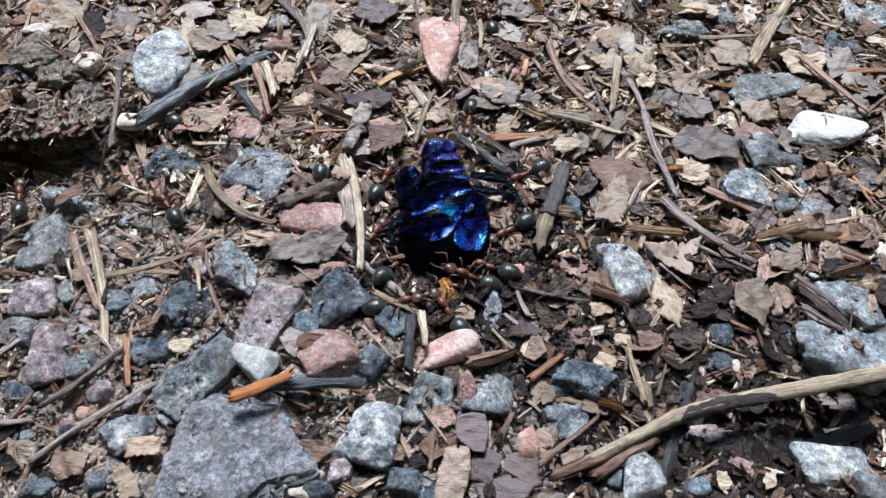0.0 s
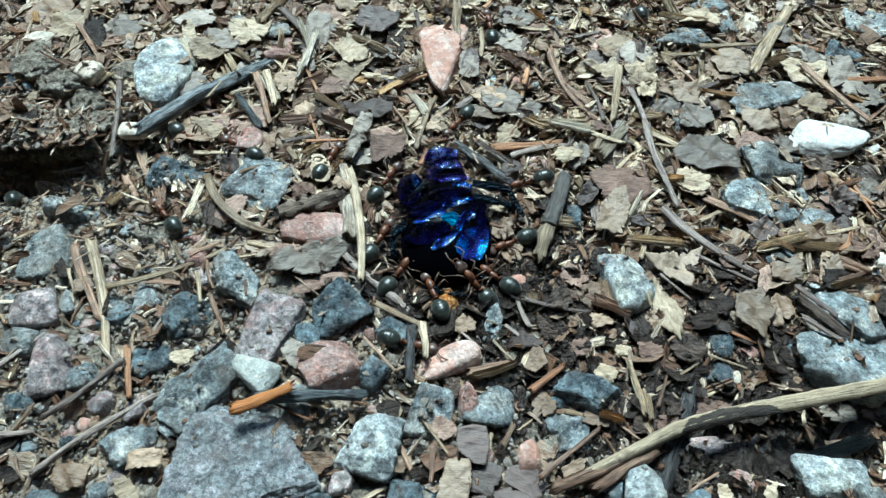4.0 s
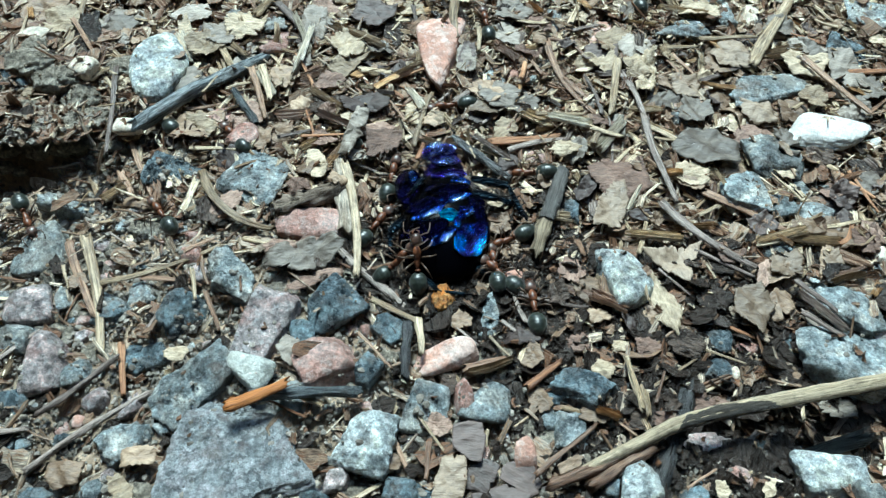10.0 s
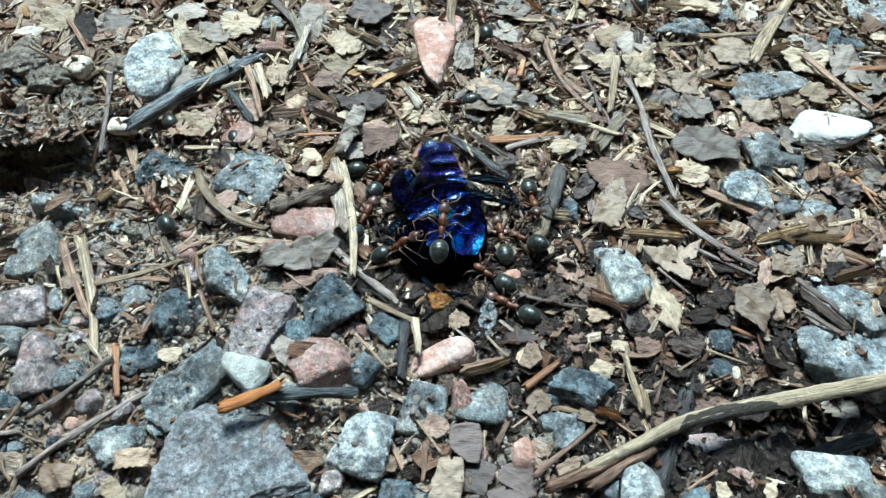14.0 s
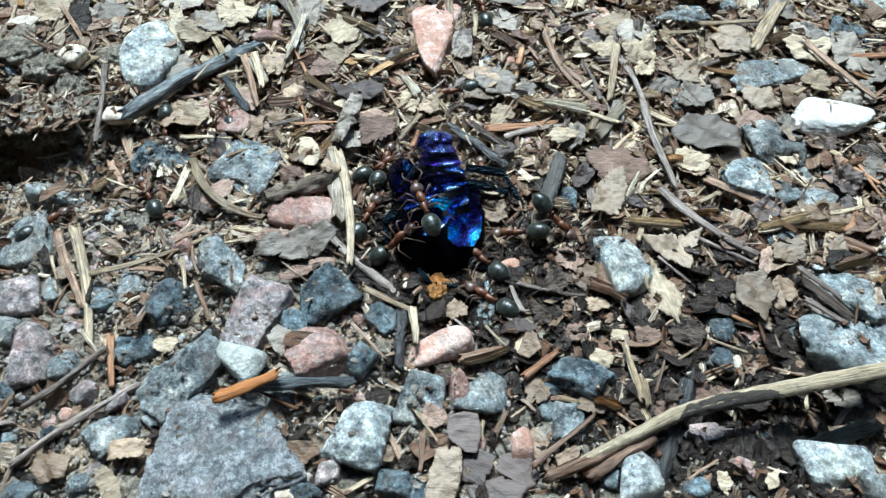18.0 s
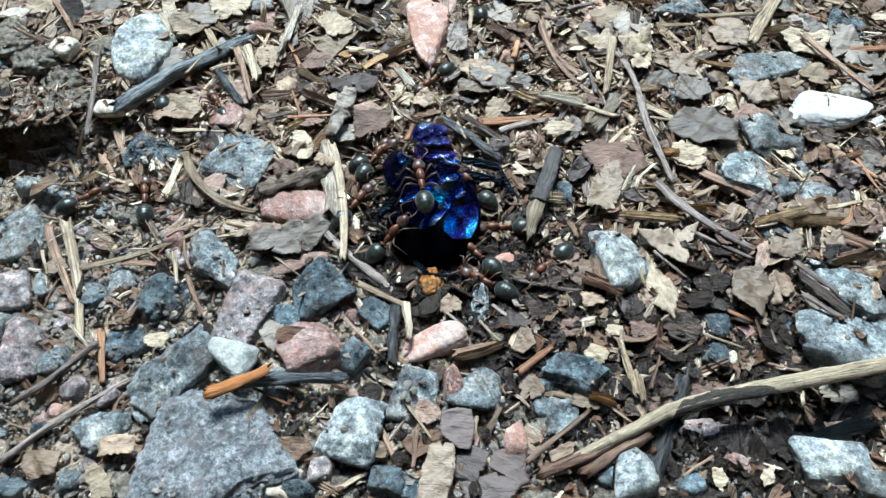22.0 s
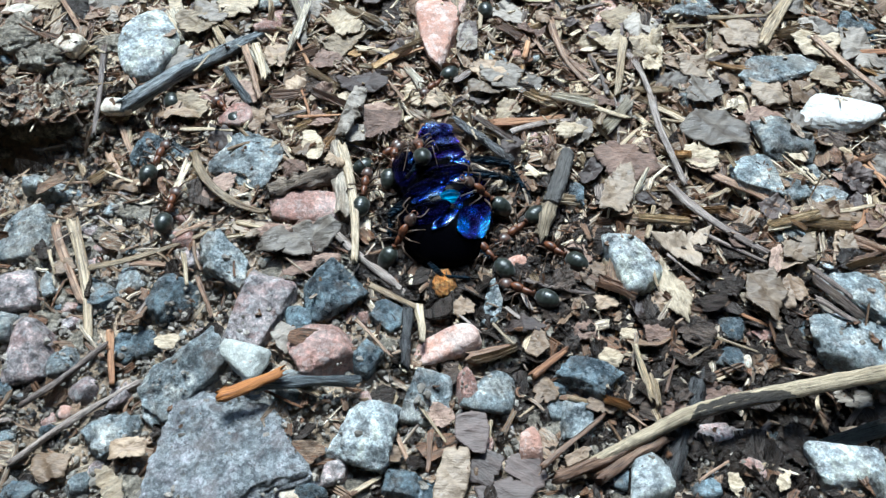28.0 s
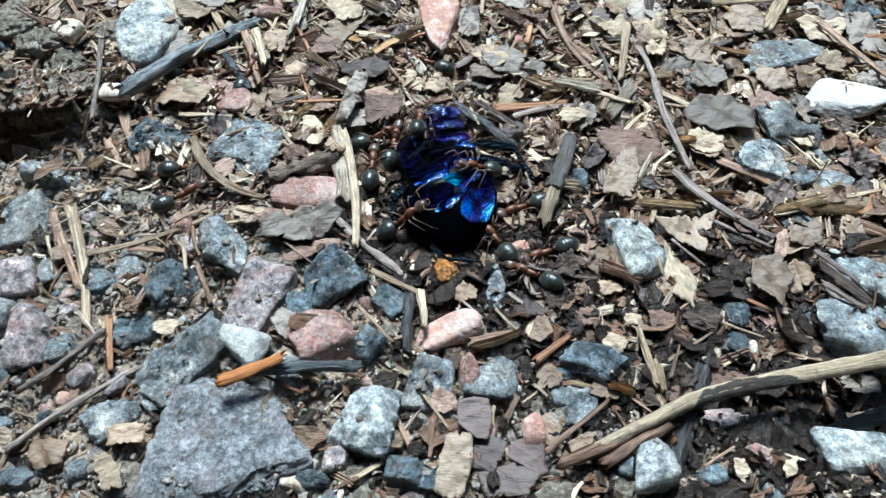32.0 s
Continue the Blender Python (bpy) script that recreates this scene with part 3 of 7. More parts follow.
def splinter(length, width, thick, seed, strands=5, rows=6):
    """A torn shred of wood: ribbed strands grown together, frayed into tongues at both ends."""
    rng = np.random.default_rng(seed)
    cols = 2 * strands + 1
    bow, twist, wave = rng.uniform(-0.1, 0.1) * length, rng.uniform(-0.25, 0.25), rng.uniform(0, 6.28)
    ends = np.empty((2, cols))
    for k in range(2):
        tongue = np.repeat(rng.uniform(0.68, 1.0, strands), 2)
        ends[k] = np.append(tongue, tongue[-1])
        ends[k, ::2] -= rng.uniform(0.04, 0.2, strands + 1)
    rib = np.where(np.arange(cols) % 2 == 1, rng.uniform(0.5, 0.9, cols), rng.uniform(0.05, 0.3, cols))
    verts, faces = [], []
    for side in (1, -1):
        for i in range(rows):
            u = i / (rows - 1)
            for c in range(cols):
                x = length / 2 * (u * ends[1, c] - (1 - u) * ends[0, c])
                y = (c / (cols - 1) - 0.5) * width * (1 - 0.12 * math.sin(5 * u + wave))
                z = twist * x / length * y + 0.5 * thick * math.sin(3 * u + wave) + (thick * rib[c] if side > 0 else -0.25 * thick)
                verts.append((x, y + bow * (x / length) ** 2, z))
    n = rows * cols
    for i in range(rows - 1):
        for c in range(cols - 1):
            a = i * cols + c
            faces += [(a, a + cols, a + cols + 1, a + 1), (n + a + 1, n + a + cols + 1, n + a + cols, n + a)]
        a, b = i * cols, i * cols + cols - 1
        faces += [(a, n + a, n + a + cols, a + cols), (b + cols, n + b + cols, n + b, b)]
    for c in range(cols - 1):
        a = (rows - 1) * cols + c
        faces += [(c + 1, n + c + 1, n + c, c), (a, n + a, n + a + 1, a + 1)]
    return np.array(verts), faces


SHRED_WORDS = {"slate": "slate-grey fibrous strip of bark", "straw": "pale frayed shred of dry wood", "split": "yellow-brown frayed splinter of wood", "brown": "brown fibrous splinter of bark",
               "greybrown": "grey weathered shred of wood", "dark": "black wet fibrous strip of bark", "pith": "bleached whitish shred of dry stem"}


def shred(x, y, length, width, rz, colour, seed, lift=1.2, tilt=(0, 0), strands=6, thick=0.35):
    v, f = splinter(length, width, thick, seed, strands)
    ob = new("wood_splinter", mesh_of("wood_splinter", v, f, FIBRE[colour], False, grain=fibres_of(v, 3.0, 0.2)))
    place(ob, x, y, ground_height(x, y) + bed(x, y) + lift, rz, tilt)
    return tagged(ob, SHRED_WORDS[colour] + " lying on the leaf litter", "wood splinter", "shreds of wood in the litter")


LEAF_WORDS = {"tan": "tan dry leaf fragment with torn edges", "brown": "brown flaking bark piece with ragged edges", "grey": "grey weathered leaf scrap",
              "mauve": "mauve-grey flat sodden leaf piece", "dark": "dark rotten leaf piece", "rosy": "pinkish tan dry torn leaf piece", "pale": "pale straw-coloured leaf scrap"}


def flake(x, y, sx, sy, rz, colour, seed, lift=1.0, thick=0.11, jag=0.18, tilt=(0, 0), curl=0.22, corners=0):
    v, f = sheet(sx, sy, thick, seed, jag, curl, 168 if max(sx, sy) > 2.4 else 88, corners=corners)
    ob = new("bark_flake" if colour == "brown" else "leaf_piece", mesh_of("flake", v, f, LEAF[colour], grain=fibres_of(v, 1.6, 0.42)))
    place(ob, x, y, ground_height(x, y) + bed(x, y) + lift, rz, tilt)
    return tagged(ob, LEAF_WORDS[colour] + " lying on the forest floor", "leaf", "leaf and bark pieces")


# ---- ground ----
def build_ground():
    def axis(a, b, step):
        inner = list(np.arange(a, b + 1e-6, step))
        lo, hi, s = [], [], step
        x0, x1 = a, b
        while x1 < 40000:
            s *= 1.5
            x0, x1 = x0 - s, x1 + s
            lo.append(x0), hi.append(x1)
        return np.array(lo[::-1] + inner + hi)
    xs, ys = axis(-75, 75, 0.5), axis(-48, 78, 0.5)
    nx, ny = len(xs), len(ys)
    verts = []
    for y in ys:
        for x in xs:
            far = max(abs(x) - 75, abs(y - 15) - 62, 0)
            z = ground_height(x, y) * (1 if far == 0 else math.exp(-far / 30))
            if far < 40:
                z += 0.55 * noise.noise((x * 0.35, y * 0.35, 0)) + 0.4 * noise.noise((x * 0.9, y * 0.9, 3)) + 0.2 * noise.noise((x * 2.1, y * 2.1, 7))
            verts.append((x, y, z - 0.3))
    faces = [(j * nx + i, j * nx + i + 1, (j + 1) * nx + i + 1, (j + 1) * nx + i) for j in range(ny - 1) for i in range(nx - 1)]
    ob = new("ground", mesh_of("ground", verts, faces, SOIL))
    return tagged(ob, "damp dark forest soil with crumbs and grit", "ground", kind="structure")


build_ground()


def build_sky_blocker():
    """An unseen dark dome, added to block sky light and reflections behind and over the viewer; the sky is open ahead.
    """
    m, n, l, b = material("blocker_green", 0.8, 0, 0.2)
    t = noise_node(n, l, 9, 6, 0.7)
    c = ramp(n, [(0.35, (0.012, 0.02, 0.008)), (0.6, (0.04, 0.06, 0.022))])
    l.new(t.outputs[0], c.inputs[0])
    l.new(c.outputs[0], b.inputs["Base Color"])
    verts, faces, na, ne = [], [], 72, 26
    for i in range(na):
        az = 2 * math.pi * i / na
        back = 0.5 - 0.5 * math.cos(az)
        top = radians(34 + 70 * back ** 1.5) + 0.09 * math.sin(5 * az + 1) + 0.06 * math.sin(11 * az)
        for k in range(ne):
            e = top * k / (ne - 1)
            r = 2200 * (1 + 0.05 * math.sin(9 * az + 7 * e) + 0.04 * math.sin(23 * az - 15 * e))
            verts.append((r * math.sin(az) * math.cos(e), r * math.cos(az) * math.cos(e), r * math.sin(e) - 25))
    for i in range(na):
        j = (i + 1) % na
        for k in range(ne - 1):
            faces.append((i * ne + k, j * ne + k, j * ne + k + 1, i * ne + k + 1))
    ob = new("backdrop", mesh_of("backdrop", verts, faces, m))
    return tagged(ob, "unseen dark green dome added to block the sky behind and overhead", "forest", kind="structure")


build_sky_blocker()


def damp(x, y):
    """Where the litter is wet and rotten, and darkened to deepen shade: beside the fallen stick and round the beetle.
    """
    return max(1 - ((x - 27) / 24) ** 2 - ((y + 16) / 18) ** 2, 1.25 - ((x - 4) / 15) ** 2 - ((y + 2) / 11) ** 2)


def scatter():
    """The uncounted small litter and grit between the larger things."""
    rng = np.random.default_rng(11)

    def pile(name, count, maker, mat, weight, label, category, small=0.0, lean=0.32, rise=0.8):
        verts, faces, grains_of, base = [], [], [], 0
        made = 0
        while made < count:
            if rng.uniform() < 0.9:
                x, y = rng.uniform(-66, 66), rng.uniform(-38, 60)
            else:
                x, y = rng.normal(0, 95), rng.normal(10, 90)
            if rng.uniform() > weight(x, y):
                continue
            v, f = maker()
            grains_of.append(fibres_of(v, 2.2, 0.2) + rng.uniform(0, 50, 3))
            e = Euler((rng.normal(0, lean), rng.normal(0, lean), rng.uniform(0, 6.28))).to_matrix()
            v = v @ np.array(e).T
            far = max(abs(x) - 75, abs(y - 15) - 62, 0)
            z = ground_height(x, y) * math.exp(-far / 30) + rng.uniform(-0.1, rise + bed(x, y))
            if rng.uniform() < (1.0 if x < -41 and 12.5 < y < 23 else small):
                for tx, ty, sx, sy, turn, top in TOPS:
                    dx, dy = x - tx, y - ty
                    if abs(dx) + abs(dy) < 14 and (tx, ty) not in BARE:
                        a = (dx * math.cos(turn) + dy * math.sin(turn)) / sx
                        b = (-dx * math.sin(turn) + dy * math.cos(turn)) / sy
                        if a * a + b * b < 0.55:
                            z = max(z, top - 0.35 * (top - ground_height(tx, ty)) * (a * a + b * b) - 0.1)
            v = v + [x, y, z]
            verts.append(v)
            faces += [tuple(i + base for i in q) for q in f]
            base += len(v)
            made += 1
        ob = new(name, mesh_of(name, np.vstack(verts), faces, mat, False, grain=np.vstack(grains_of)))
        tagged(ob, label, category, kind="stuff")

    flakes = [sheet(1, 1, 0.1, s, 0.34, 0.32, 15, 3) for s in range(24)]
    sticks = [sweep(1, 0.16, 0.1, b, s, 5, 5, 0.2, 0.1) for s, b in enumerate((0, 0.05, -0.05, 0.1, 0, -0.12))]
    shreds = [splinter(1, 0.34, 0.09, 300 + s, 2 + s % 3, 3) for s in range(18)]
    grains = [boulder(1, 1, 0.8, 50 + s, 1, 7) for s in range(16)]

    def a_flake():
        v, f = flakes[rng.integers(24)]
        s = min(0.3 + rng.exponential(0.55), 2.6)
        return v * [s, s * rng.uniform(0.35, 0.9), 1.0], f

    def a_stick():
        v, f = sticks[rng.integers(6)]
        s = min(1.0 + rng.exponential(1.5), 8)
        w = rng.uniform(1.2, 3.6)
        return v * [s, w, w], f

    def a_shred():
        v, f = shreds[rng.integers(18)]
        s = min(1.1 + rng.exponential(1.3), 6)
        w = rng.uniform(0.9, 2.6)
        return v * [s, w, min(w, 2.0)], f

    def a_grain():
        v, f = grains[rng.integers(16)]
        s = min(0.07 + rng.exponential(0.11), 0.42)
        return v * s * rng.uniform(0.7, 1.3, 3), f

    def matted(x, y):
        return 1.0 if -66 < x < -40 and 13.6 + 0.9 * math.sin(0.7 * x) + 0.5 * math.sin(1.9 * x) < y < 27 else 0.0
    for maker, count, mat in ((a_flake, 420, LITTER_MAT), (a_stick, 420, LITTER_MAT), (a_shred, 90, LITTER_MAT), (a_grain, 1500, GRIT_MAT)):
        pile("matted_litter", count, maker, mat, matted, "crumbly mat of earth, fibres and leaf scraps over a hollow", "leaf litter", 1.0, 0.5)
    litter_zone = lambda x, y: 1 - 0.9 * gravelly(x, y)
    dry_zone = lambda x, y: litter_zone(x, y) * (0.35 if y < -4 else 0.75 if y < 10 else 1.0) * (1 - 0.85 * max(0.0, min(1.0, damp(x, y)))) * (0.3 if x < -41 and y > 12 else 1.0)
    pile("leaf_litter", 9500, a_flake, LITTER_MAT, litter_zone, "small brown and tan scraps of leaf and bark", "leaf litter", 0.15)
    pile("needle_litter", 6500, a_stick, LITTER_MAT, lambda x, y: 1 - 0.8 * gravelly(x, y), "short broken needles and wood fibres", "needle litter", 0.08, 0.3)
    pile("wood_shreds", 3000, a_shred, STRAW_MAT, dry_zone, "pale frayed shreds of dry wood and straw", "wood shreds", 0.1, 0.36, 1.0)
    pile("brown_shreds", 4200, a_shred, LITTER_MAT, litter_zone, "brown frayed shreds of bark and wood", "wood shreds", 0.1, 0.36, 0.9)
    pile("straw_litter", 2600, a_stick, STRAW_MAT, dry_zone, "pale splinters of straw and wood", "needle litter", 0.05, 0.32)
    pile("grit", 34000, a_grain, GRIT_MAT, lambda x, y: 0.3 + 0.7 * gravelly(x, y), "fine mineral grit and soil crumbs", "grit", 0.3, 0.32, 0.3)
    # wet scraps, whose dark colour also stands in for shade on the ground
    pile("wet_litter", 5000, a_flake, LEAF["dark"], lambda x, y: max(0.04, damp(x, y)), "dark wet rotten scraps of leaf, partly standing in for shade", "leaf litter")


# ---- stones ----
stone(-55.9, 34.5, 2.73, 2.36, 1.3, -20, 'cream', 1, worn=True)
stone(-46.2, 26.0, 1.75, 1.5, 1.1, -12, 'cream', 2, taper=-0.15, lift=1.4, worn=True)
stone(-37.64, 28.88, 3.9, 6.0, 1.9, 16, 'pale', 3, lift=0.7, worn=True)
stone(-23.0, 34.0, 2.43, 2.49, 1.60, 19, 'red', 5, worn=True)
stone(-23.9, 37.3, 2.34, 1.59, 1.40, 1, 'grey', 6)
stone(-27.6, 19.5, 3.17, 2.42, 1.20, -20, 'red', 7)
stone(-33.2, 12.0, 3.73, 3.54, 2.00, -38, 'dark', 8)
stone(-22.5, 9.8, 4.07, 4.09, 1.60, -18, 'grey', 9)
stone(-0.8, 31.0, 7.1, 2.75, 2.00, -90, 'pink', 10, taper=0.62, worn=True)
stone(6.6, 26.8, 1.64, 2.07, 1.00, -19, 'grey', 11)
stone(9.0, 27.6, 1.46, 1.32, 1.00, -16, 'pink', 12)
stone(11.5, 27.2, 0.83, 1.48, 1.00, 2, 'grey', 13)
stone(15.5, 39.0, 1.04, 2.75, 1.20, 2, 'grey', 14)
stone(21.4, 36.6, 2.99, 2.18, 1.20, 29, 'pink', 15)
stone(32.4, 35.7, 4.41, 2.12, 1.40, 4, 'grey', 16)
stone(38.6, 38.9, 1.39, 3.23, 1.60, 3, 'grey', 17)
stone(42.8, 39.6, 1.49, 2.99, 1.40, 3, 'cream', 18, worn=True)
stone(41.4, 24.8, 6.22, 3.08, 2.00, 18, 'grey', 19)
stone(46.5, 15.9, 4.93, 3.08, 0.95, -12, 'white', 523, taper=-0.15, lift=1.1, worn=True)
stone(52.1, 15.2, 0.82, 0.95, 1.0, -20, 'white', 21, worn=True)
stone(39.1, 12.1, 3.54, 4.22, 2.40, 19, 'grey', 22)
stone(58.8, 39.0, 3.21, 3.72, 1.60, -6, 'grey', 23)
stone(53.7, 32.3, 2.71, 4.29, 1.40, -28, 'dark', 24)
stone(30.2, 19.2, 2.24, 1.91, 1.20, 1, 'grey', 25)
stone(-44.9, 7.4, 2.71, 1.85, 2.20, -19, 'pale', 26)
stone(-46.2, 1.1, 3.10, 3.6, 1.8, 4, 'grey', 27, worn=True)
stone(-45.2, -6.6, 2.7, 2.76, 1.9, 16, 'mauve', 28, worn=True)
stone(-45.2, -10.8, 1.90, 1.79, 1.80, 1, 'grey', 29)
stone(-15.6, 3.1, 4.4, 2.4, 2.0, -4, 'red', 30, worn=True)
stone(-27.9, -1.2, 1.30, 1.53, 1.00, 20, 'red', 31)
stone(-22.8, -4.5, 3.42, 2.72, 2.60, -21, 'grey', 32)
stone(-18.7, -10.0, 2.9, 4.9, 2.4, -22, 'mauve', 33, boxy=True)
stone(-27.1, -8.8, 2.93, 2.73, 2.20, -21, 'dark', 34)
stone(-11.7, -7.5, 3.74, 3.2, 2.8, 30, 'dark', 35, boxy=True)
stone(4.6, -8.9, 1.07, 2.54, 1.40, -4, 'grey', 36)
stone(7.5, -4.4, 1.47, 1.59, 1.20, -37, 'pink', 37, worn=True)
stone(0.1, -14.0, 3.47, 1.73, 1.3, 11, 'pink', 38, lift=1.2, worn=True)
stone(-14.7, -11.3, 1.50, 1.41, 1.60, 1, 'dark', 39)
stone(-6.0, -10.7, 1.98, 1.40, 1.40, -31, 'dark', 40)
stone(-8.3, -10.9, 0.59, 0.80, 0.80, -1, 'red', 41, worn=True)
stone(14.4, 4.7, 1.26, 1.93, 1.60, 2, 'dark', 42)
stone(14.0, 0.6, 1.07, 0.89, 0.90, -4, 'dark', 43)
stone(19.0, -4.2, 4.46, 2.83, 2.60, -67, 'pale', 44, taper=-0.10, worn=True)
stone(38.5, 4.8, 1.70, 1.55, 1.40, 6, 'grey', 45)
stone(41.7, 4.3, 2.56, 1.75, 1.40, 3, 'pale', 46)
stone(34.5, 6.8, 2.78, 3.25, 1.60, -5, 'grey', 47)
# this dark stone stands in for a black shaded gap between its neighbours
stone(32.6, 3.7, 2.55, 1.18, 1.00, -13, 'dark', 48)
stone(42.0, -8.8, 3.95, 3.11, 2.20, -19, 'grey', 49)
stone(39.2, -6.0, 1.70, 1.50, 1.20, -17, 'pale', 50)
stone(39.8, -14.7, 5.32, 4.00, 2.60, -16, 'grey', 51)
stone(48.0, -1.5, 1.35, 1.21, 1.20, 2, 'cream', 52, worn=True)
stone(46.0, -3.6, 2.05, 1.36, 1.20, 23, 'dark', 53)
stone(27.7, -12.1, 1.87, 1.46, 1.40, -4, 'dark', 54)
stone(31.2, -12.8, 1.82, 1.14, 1.20, -11, 'red', 55)
stone(-41.3, -14.1, 3.26, 3.59, 3.00, 7, 'mauve', 56, worn=True)
stone(-37.1, -15.2, 1.72, 1.73, 1.80, 16, 'grey', 57, worn=True)
stone(-24.63, -16.94, 4.9, 2.5, 3.0, 47, 'grey', 58, taper=0.2)
stone(-19.1, -16.1, 2.29, 1.86, 1.15, -24, 'mint', 559, lift=2.1, worn=True)
stone(-19.3, -25.4, 8.2, 8.3, 2.30, 97, 'slab', 60, taper=0.16)
stone(-30.6, -22.7, 3.16, 2.42, 2.20, 12, 'grey', 61)
stone(-35.9, -20.0, 0.68, 0.76, 0.90, 4, 'pink', 62, worn=True)
stone(-36.9, -22.3, 1.04, 0.97, 1.20, 28, 'dark', 63)
stone(-7.8, -23.1, 3.35, 3.3, 2.9, -12, 'pale', 64, boxy=True)
stone(-11.3, -15.3, 3.3, 3.4, 2.4, 30, 'red', 65, lift=0.6, boxy=True)
stone(-7.6, -15.8, 1.20, 1.74, 2.00, -31, 'dark', 66)
stone(-2.0, -19.6, 2.45, 2.70, 2.6, -4, 'grey', 67, boxy=True)
stone(1.75, -18.7, 1.0, 2.1, 2.3, 14, 'red', 667, worn=True)
stone(4.3, -19.1, 2.56, 2.49, 2.4, -20, 'grey', 68, lift=-0.7, worn=True)
stone(7.5, -24.0, 1.87, 1.10, 1.2, -84, 'pink', 69, taper=-0.3, lift=0.8, boxy=True)
stone(13.6, -17.7, 3.33, 2.13, 2.40, -26, 'dark', 70)
stone(11.8, -21.9, 1.76, 2.01, 1.40, -2, 'grey', 71)
stone(10.5, -20.2, 1.37, 1.39, 1.20, -0, 'grey', 72)
stone(17.6, -27.4, 1.95, 2.75, 2.4, -5, 'pale', 73, boxy=True)
stone(35.7, -26.4, 3.8, 2.5, 2.2, -8, 'pale', 74, worn=True)
stone(24.5, -22.2, 2.58, 1.17, 1.20, 6, 'mauve', 75)
stone(38.5, -28.3, 1.71, 1.86, 2.00, -2, 'grey', 76)
stone(5.8, -22.2, 0.41, 0.47, 0.60, 1, 'white', 77)
stone(-4.0, -27.8, 1.65, 2.04, 2.00, -3, 'dark', 78)
stone(-10.0, -26.6, 1.23, 1.19, 1.60, 3, 'mauve', 79)
stone(-12.3, -27.1, 0.98, 0.72, 1.20, -17, 'cream', 80)
stone(-11.9, -28.6, 1.66, 0.90, 1.60, -3, 'dark', 81)
stone(-41.7, -5.5, 0.83, 1.70, 1.20, 24, 'grey', 82)
stone(-15.2, -18.6, 2.01, 1.66, 1.80, -5, 'grey', 83)
stone(-29.9, -13.0, 1.78, 1.43, 1.40, -1, 'dark', 84)
stone(-31.8, -13.3, 1.69, 1.67, 1.20, -19, 'dark', 85)
stone(41.8, 8.0, 1.58, 1.58, 1.20, 5, 'grey', 86)
stone(44.5, 8.8, 1.10, 0.81, 1.00, 2, 'pale', 87)
stone(-28.4, 37.8, 3.27, 2.60, 1.40, -15, 'grey', 89)
stone(37.1, 42.6, 2.89, 1.98, 1.20, 16, 'grey', 90)
stone(-54.6, 25.0, 2.32, 2.10, 1.40, -5, 'dark', 91)
stone(-22.3, -21.7, 1.63, 1.61, 1.40, 48, 'dark', 92)
stone(-34.7, -17.9, 1.35, 1.14, 1.20, 34, 'mauve', 93)
stone(35.5, -0.7, 2.54, 1.64, 1.00, 9, 'dark', 94)
stone(41.8, 12.5, 1.02, 1.40, 1.00, -0, 'pale', 95)
stone(-13.5, -28.6, 1.51, 1.03, 1.00, 2, 'cream', 96)
stone(-42.8, -17.9, 1.77, 2.03, 1.40, -2, 'dark', 97)
stone(-38.6, -27.4, 2.10, 1.18, 1.40, -0, 'dark', 98)
stone(-33.0, -27.3, 1.50, 1.21, 1.40, -6, 'grey', 99)
stone(-29.2, -9.6, 0.88, 0.85, 0.80, 1, 'cream', 100)
stone(-35.7, -7.1, 2.45, 2.16, 1.20, -9, 'dark', 101)
stone(-32.9, -5.9, 1.74, 1.96, 1.00, -8, 'grey', 102)
stone(-31.2, -18.5, 1.26, 1.28, 1.20, 20, 'mauve', 103)
stone(-1.7, -28.2, 1.53, 1.36, 1.20, -1, 'dark', 104)
stone(7.1, -27.3, 1.30, 1.24, 1.00, 0, 'dark', 105)
stone(31.3, -21.5, 1.94, 1.32, 1.20, -1, 'dark', 106)
stone(26.9, -23.5, 1.52, 2.15, 1.00, -29, 'mauve', 107)
stone(22.9, -28.0, 1.53, 1.24, 1.20, -0, 'dark', 108)
stone(34.7, -12.5, 1.34, 1.37, 1.00, -6, 'dark', 109)
stone(10.7, -18.2, 1.11, 0.93, 1.00, -12, 'dark', 110)
stone(15.0, -27.3, 0.93, 1.06, 1.00, 1, 'dark', 111)
stone(43.5, -12.0, 1.90, 1.57, 1.40, 4, 'mauve', 112)
stone(27.1, -15.3, 1.67, 1.49, 1.20, -29, 'dark', 113)
stone(17.1, -12.4, 0.63, 0.49, 0.60, -15, 'ochre', 116)
stone(34.8, -0.1, 0.58, 0.65, 0.50, 9, 'cream', 117)
stone(42.0, 0.2, 0.31, 0.37, 0.50, -2, 'white', 118)
stone(44.9, -1.1, 0.54, 0.49, 0.60, -4, 'white', 119)
stone(-30.0, 3.0, 0.58, 0.73, 0.60, -9, 'pale', 120)
stone(10.2, 13.4, 1.03, 1.33, 0.90, -8, 'red', 121)
stone(12.0, 12.2, 0.82, 0.98, 0.80, -1, 'red', 122)
stone(-24.9, 16.6, 2.1, 1.9, 1.2, -8, 'red', 131, lift=1.0, worn=True)
stone(-22.8, 32.3, 1.81, 2.19, 1.2, 0, 'red', 133, lift=1.0, worn=True)
stone(28.9, -15.7, 0.67, 0.68, 0.7, 0, 'cream', 132, lift=0.6, worn=True)

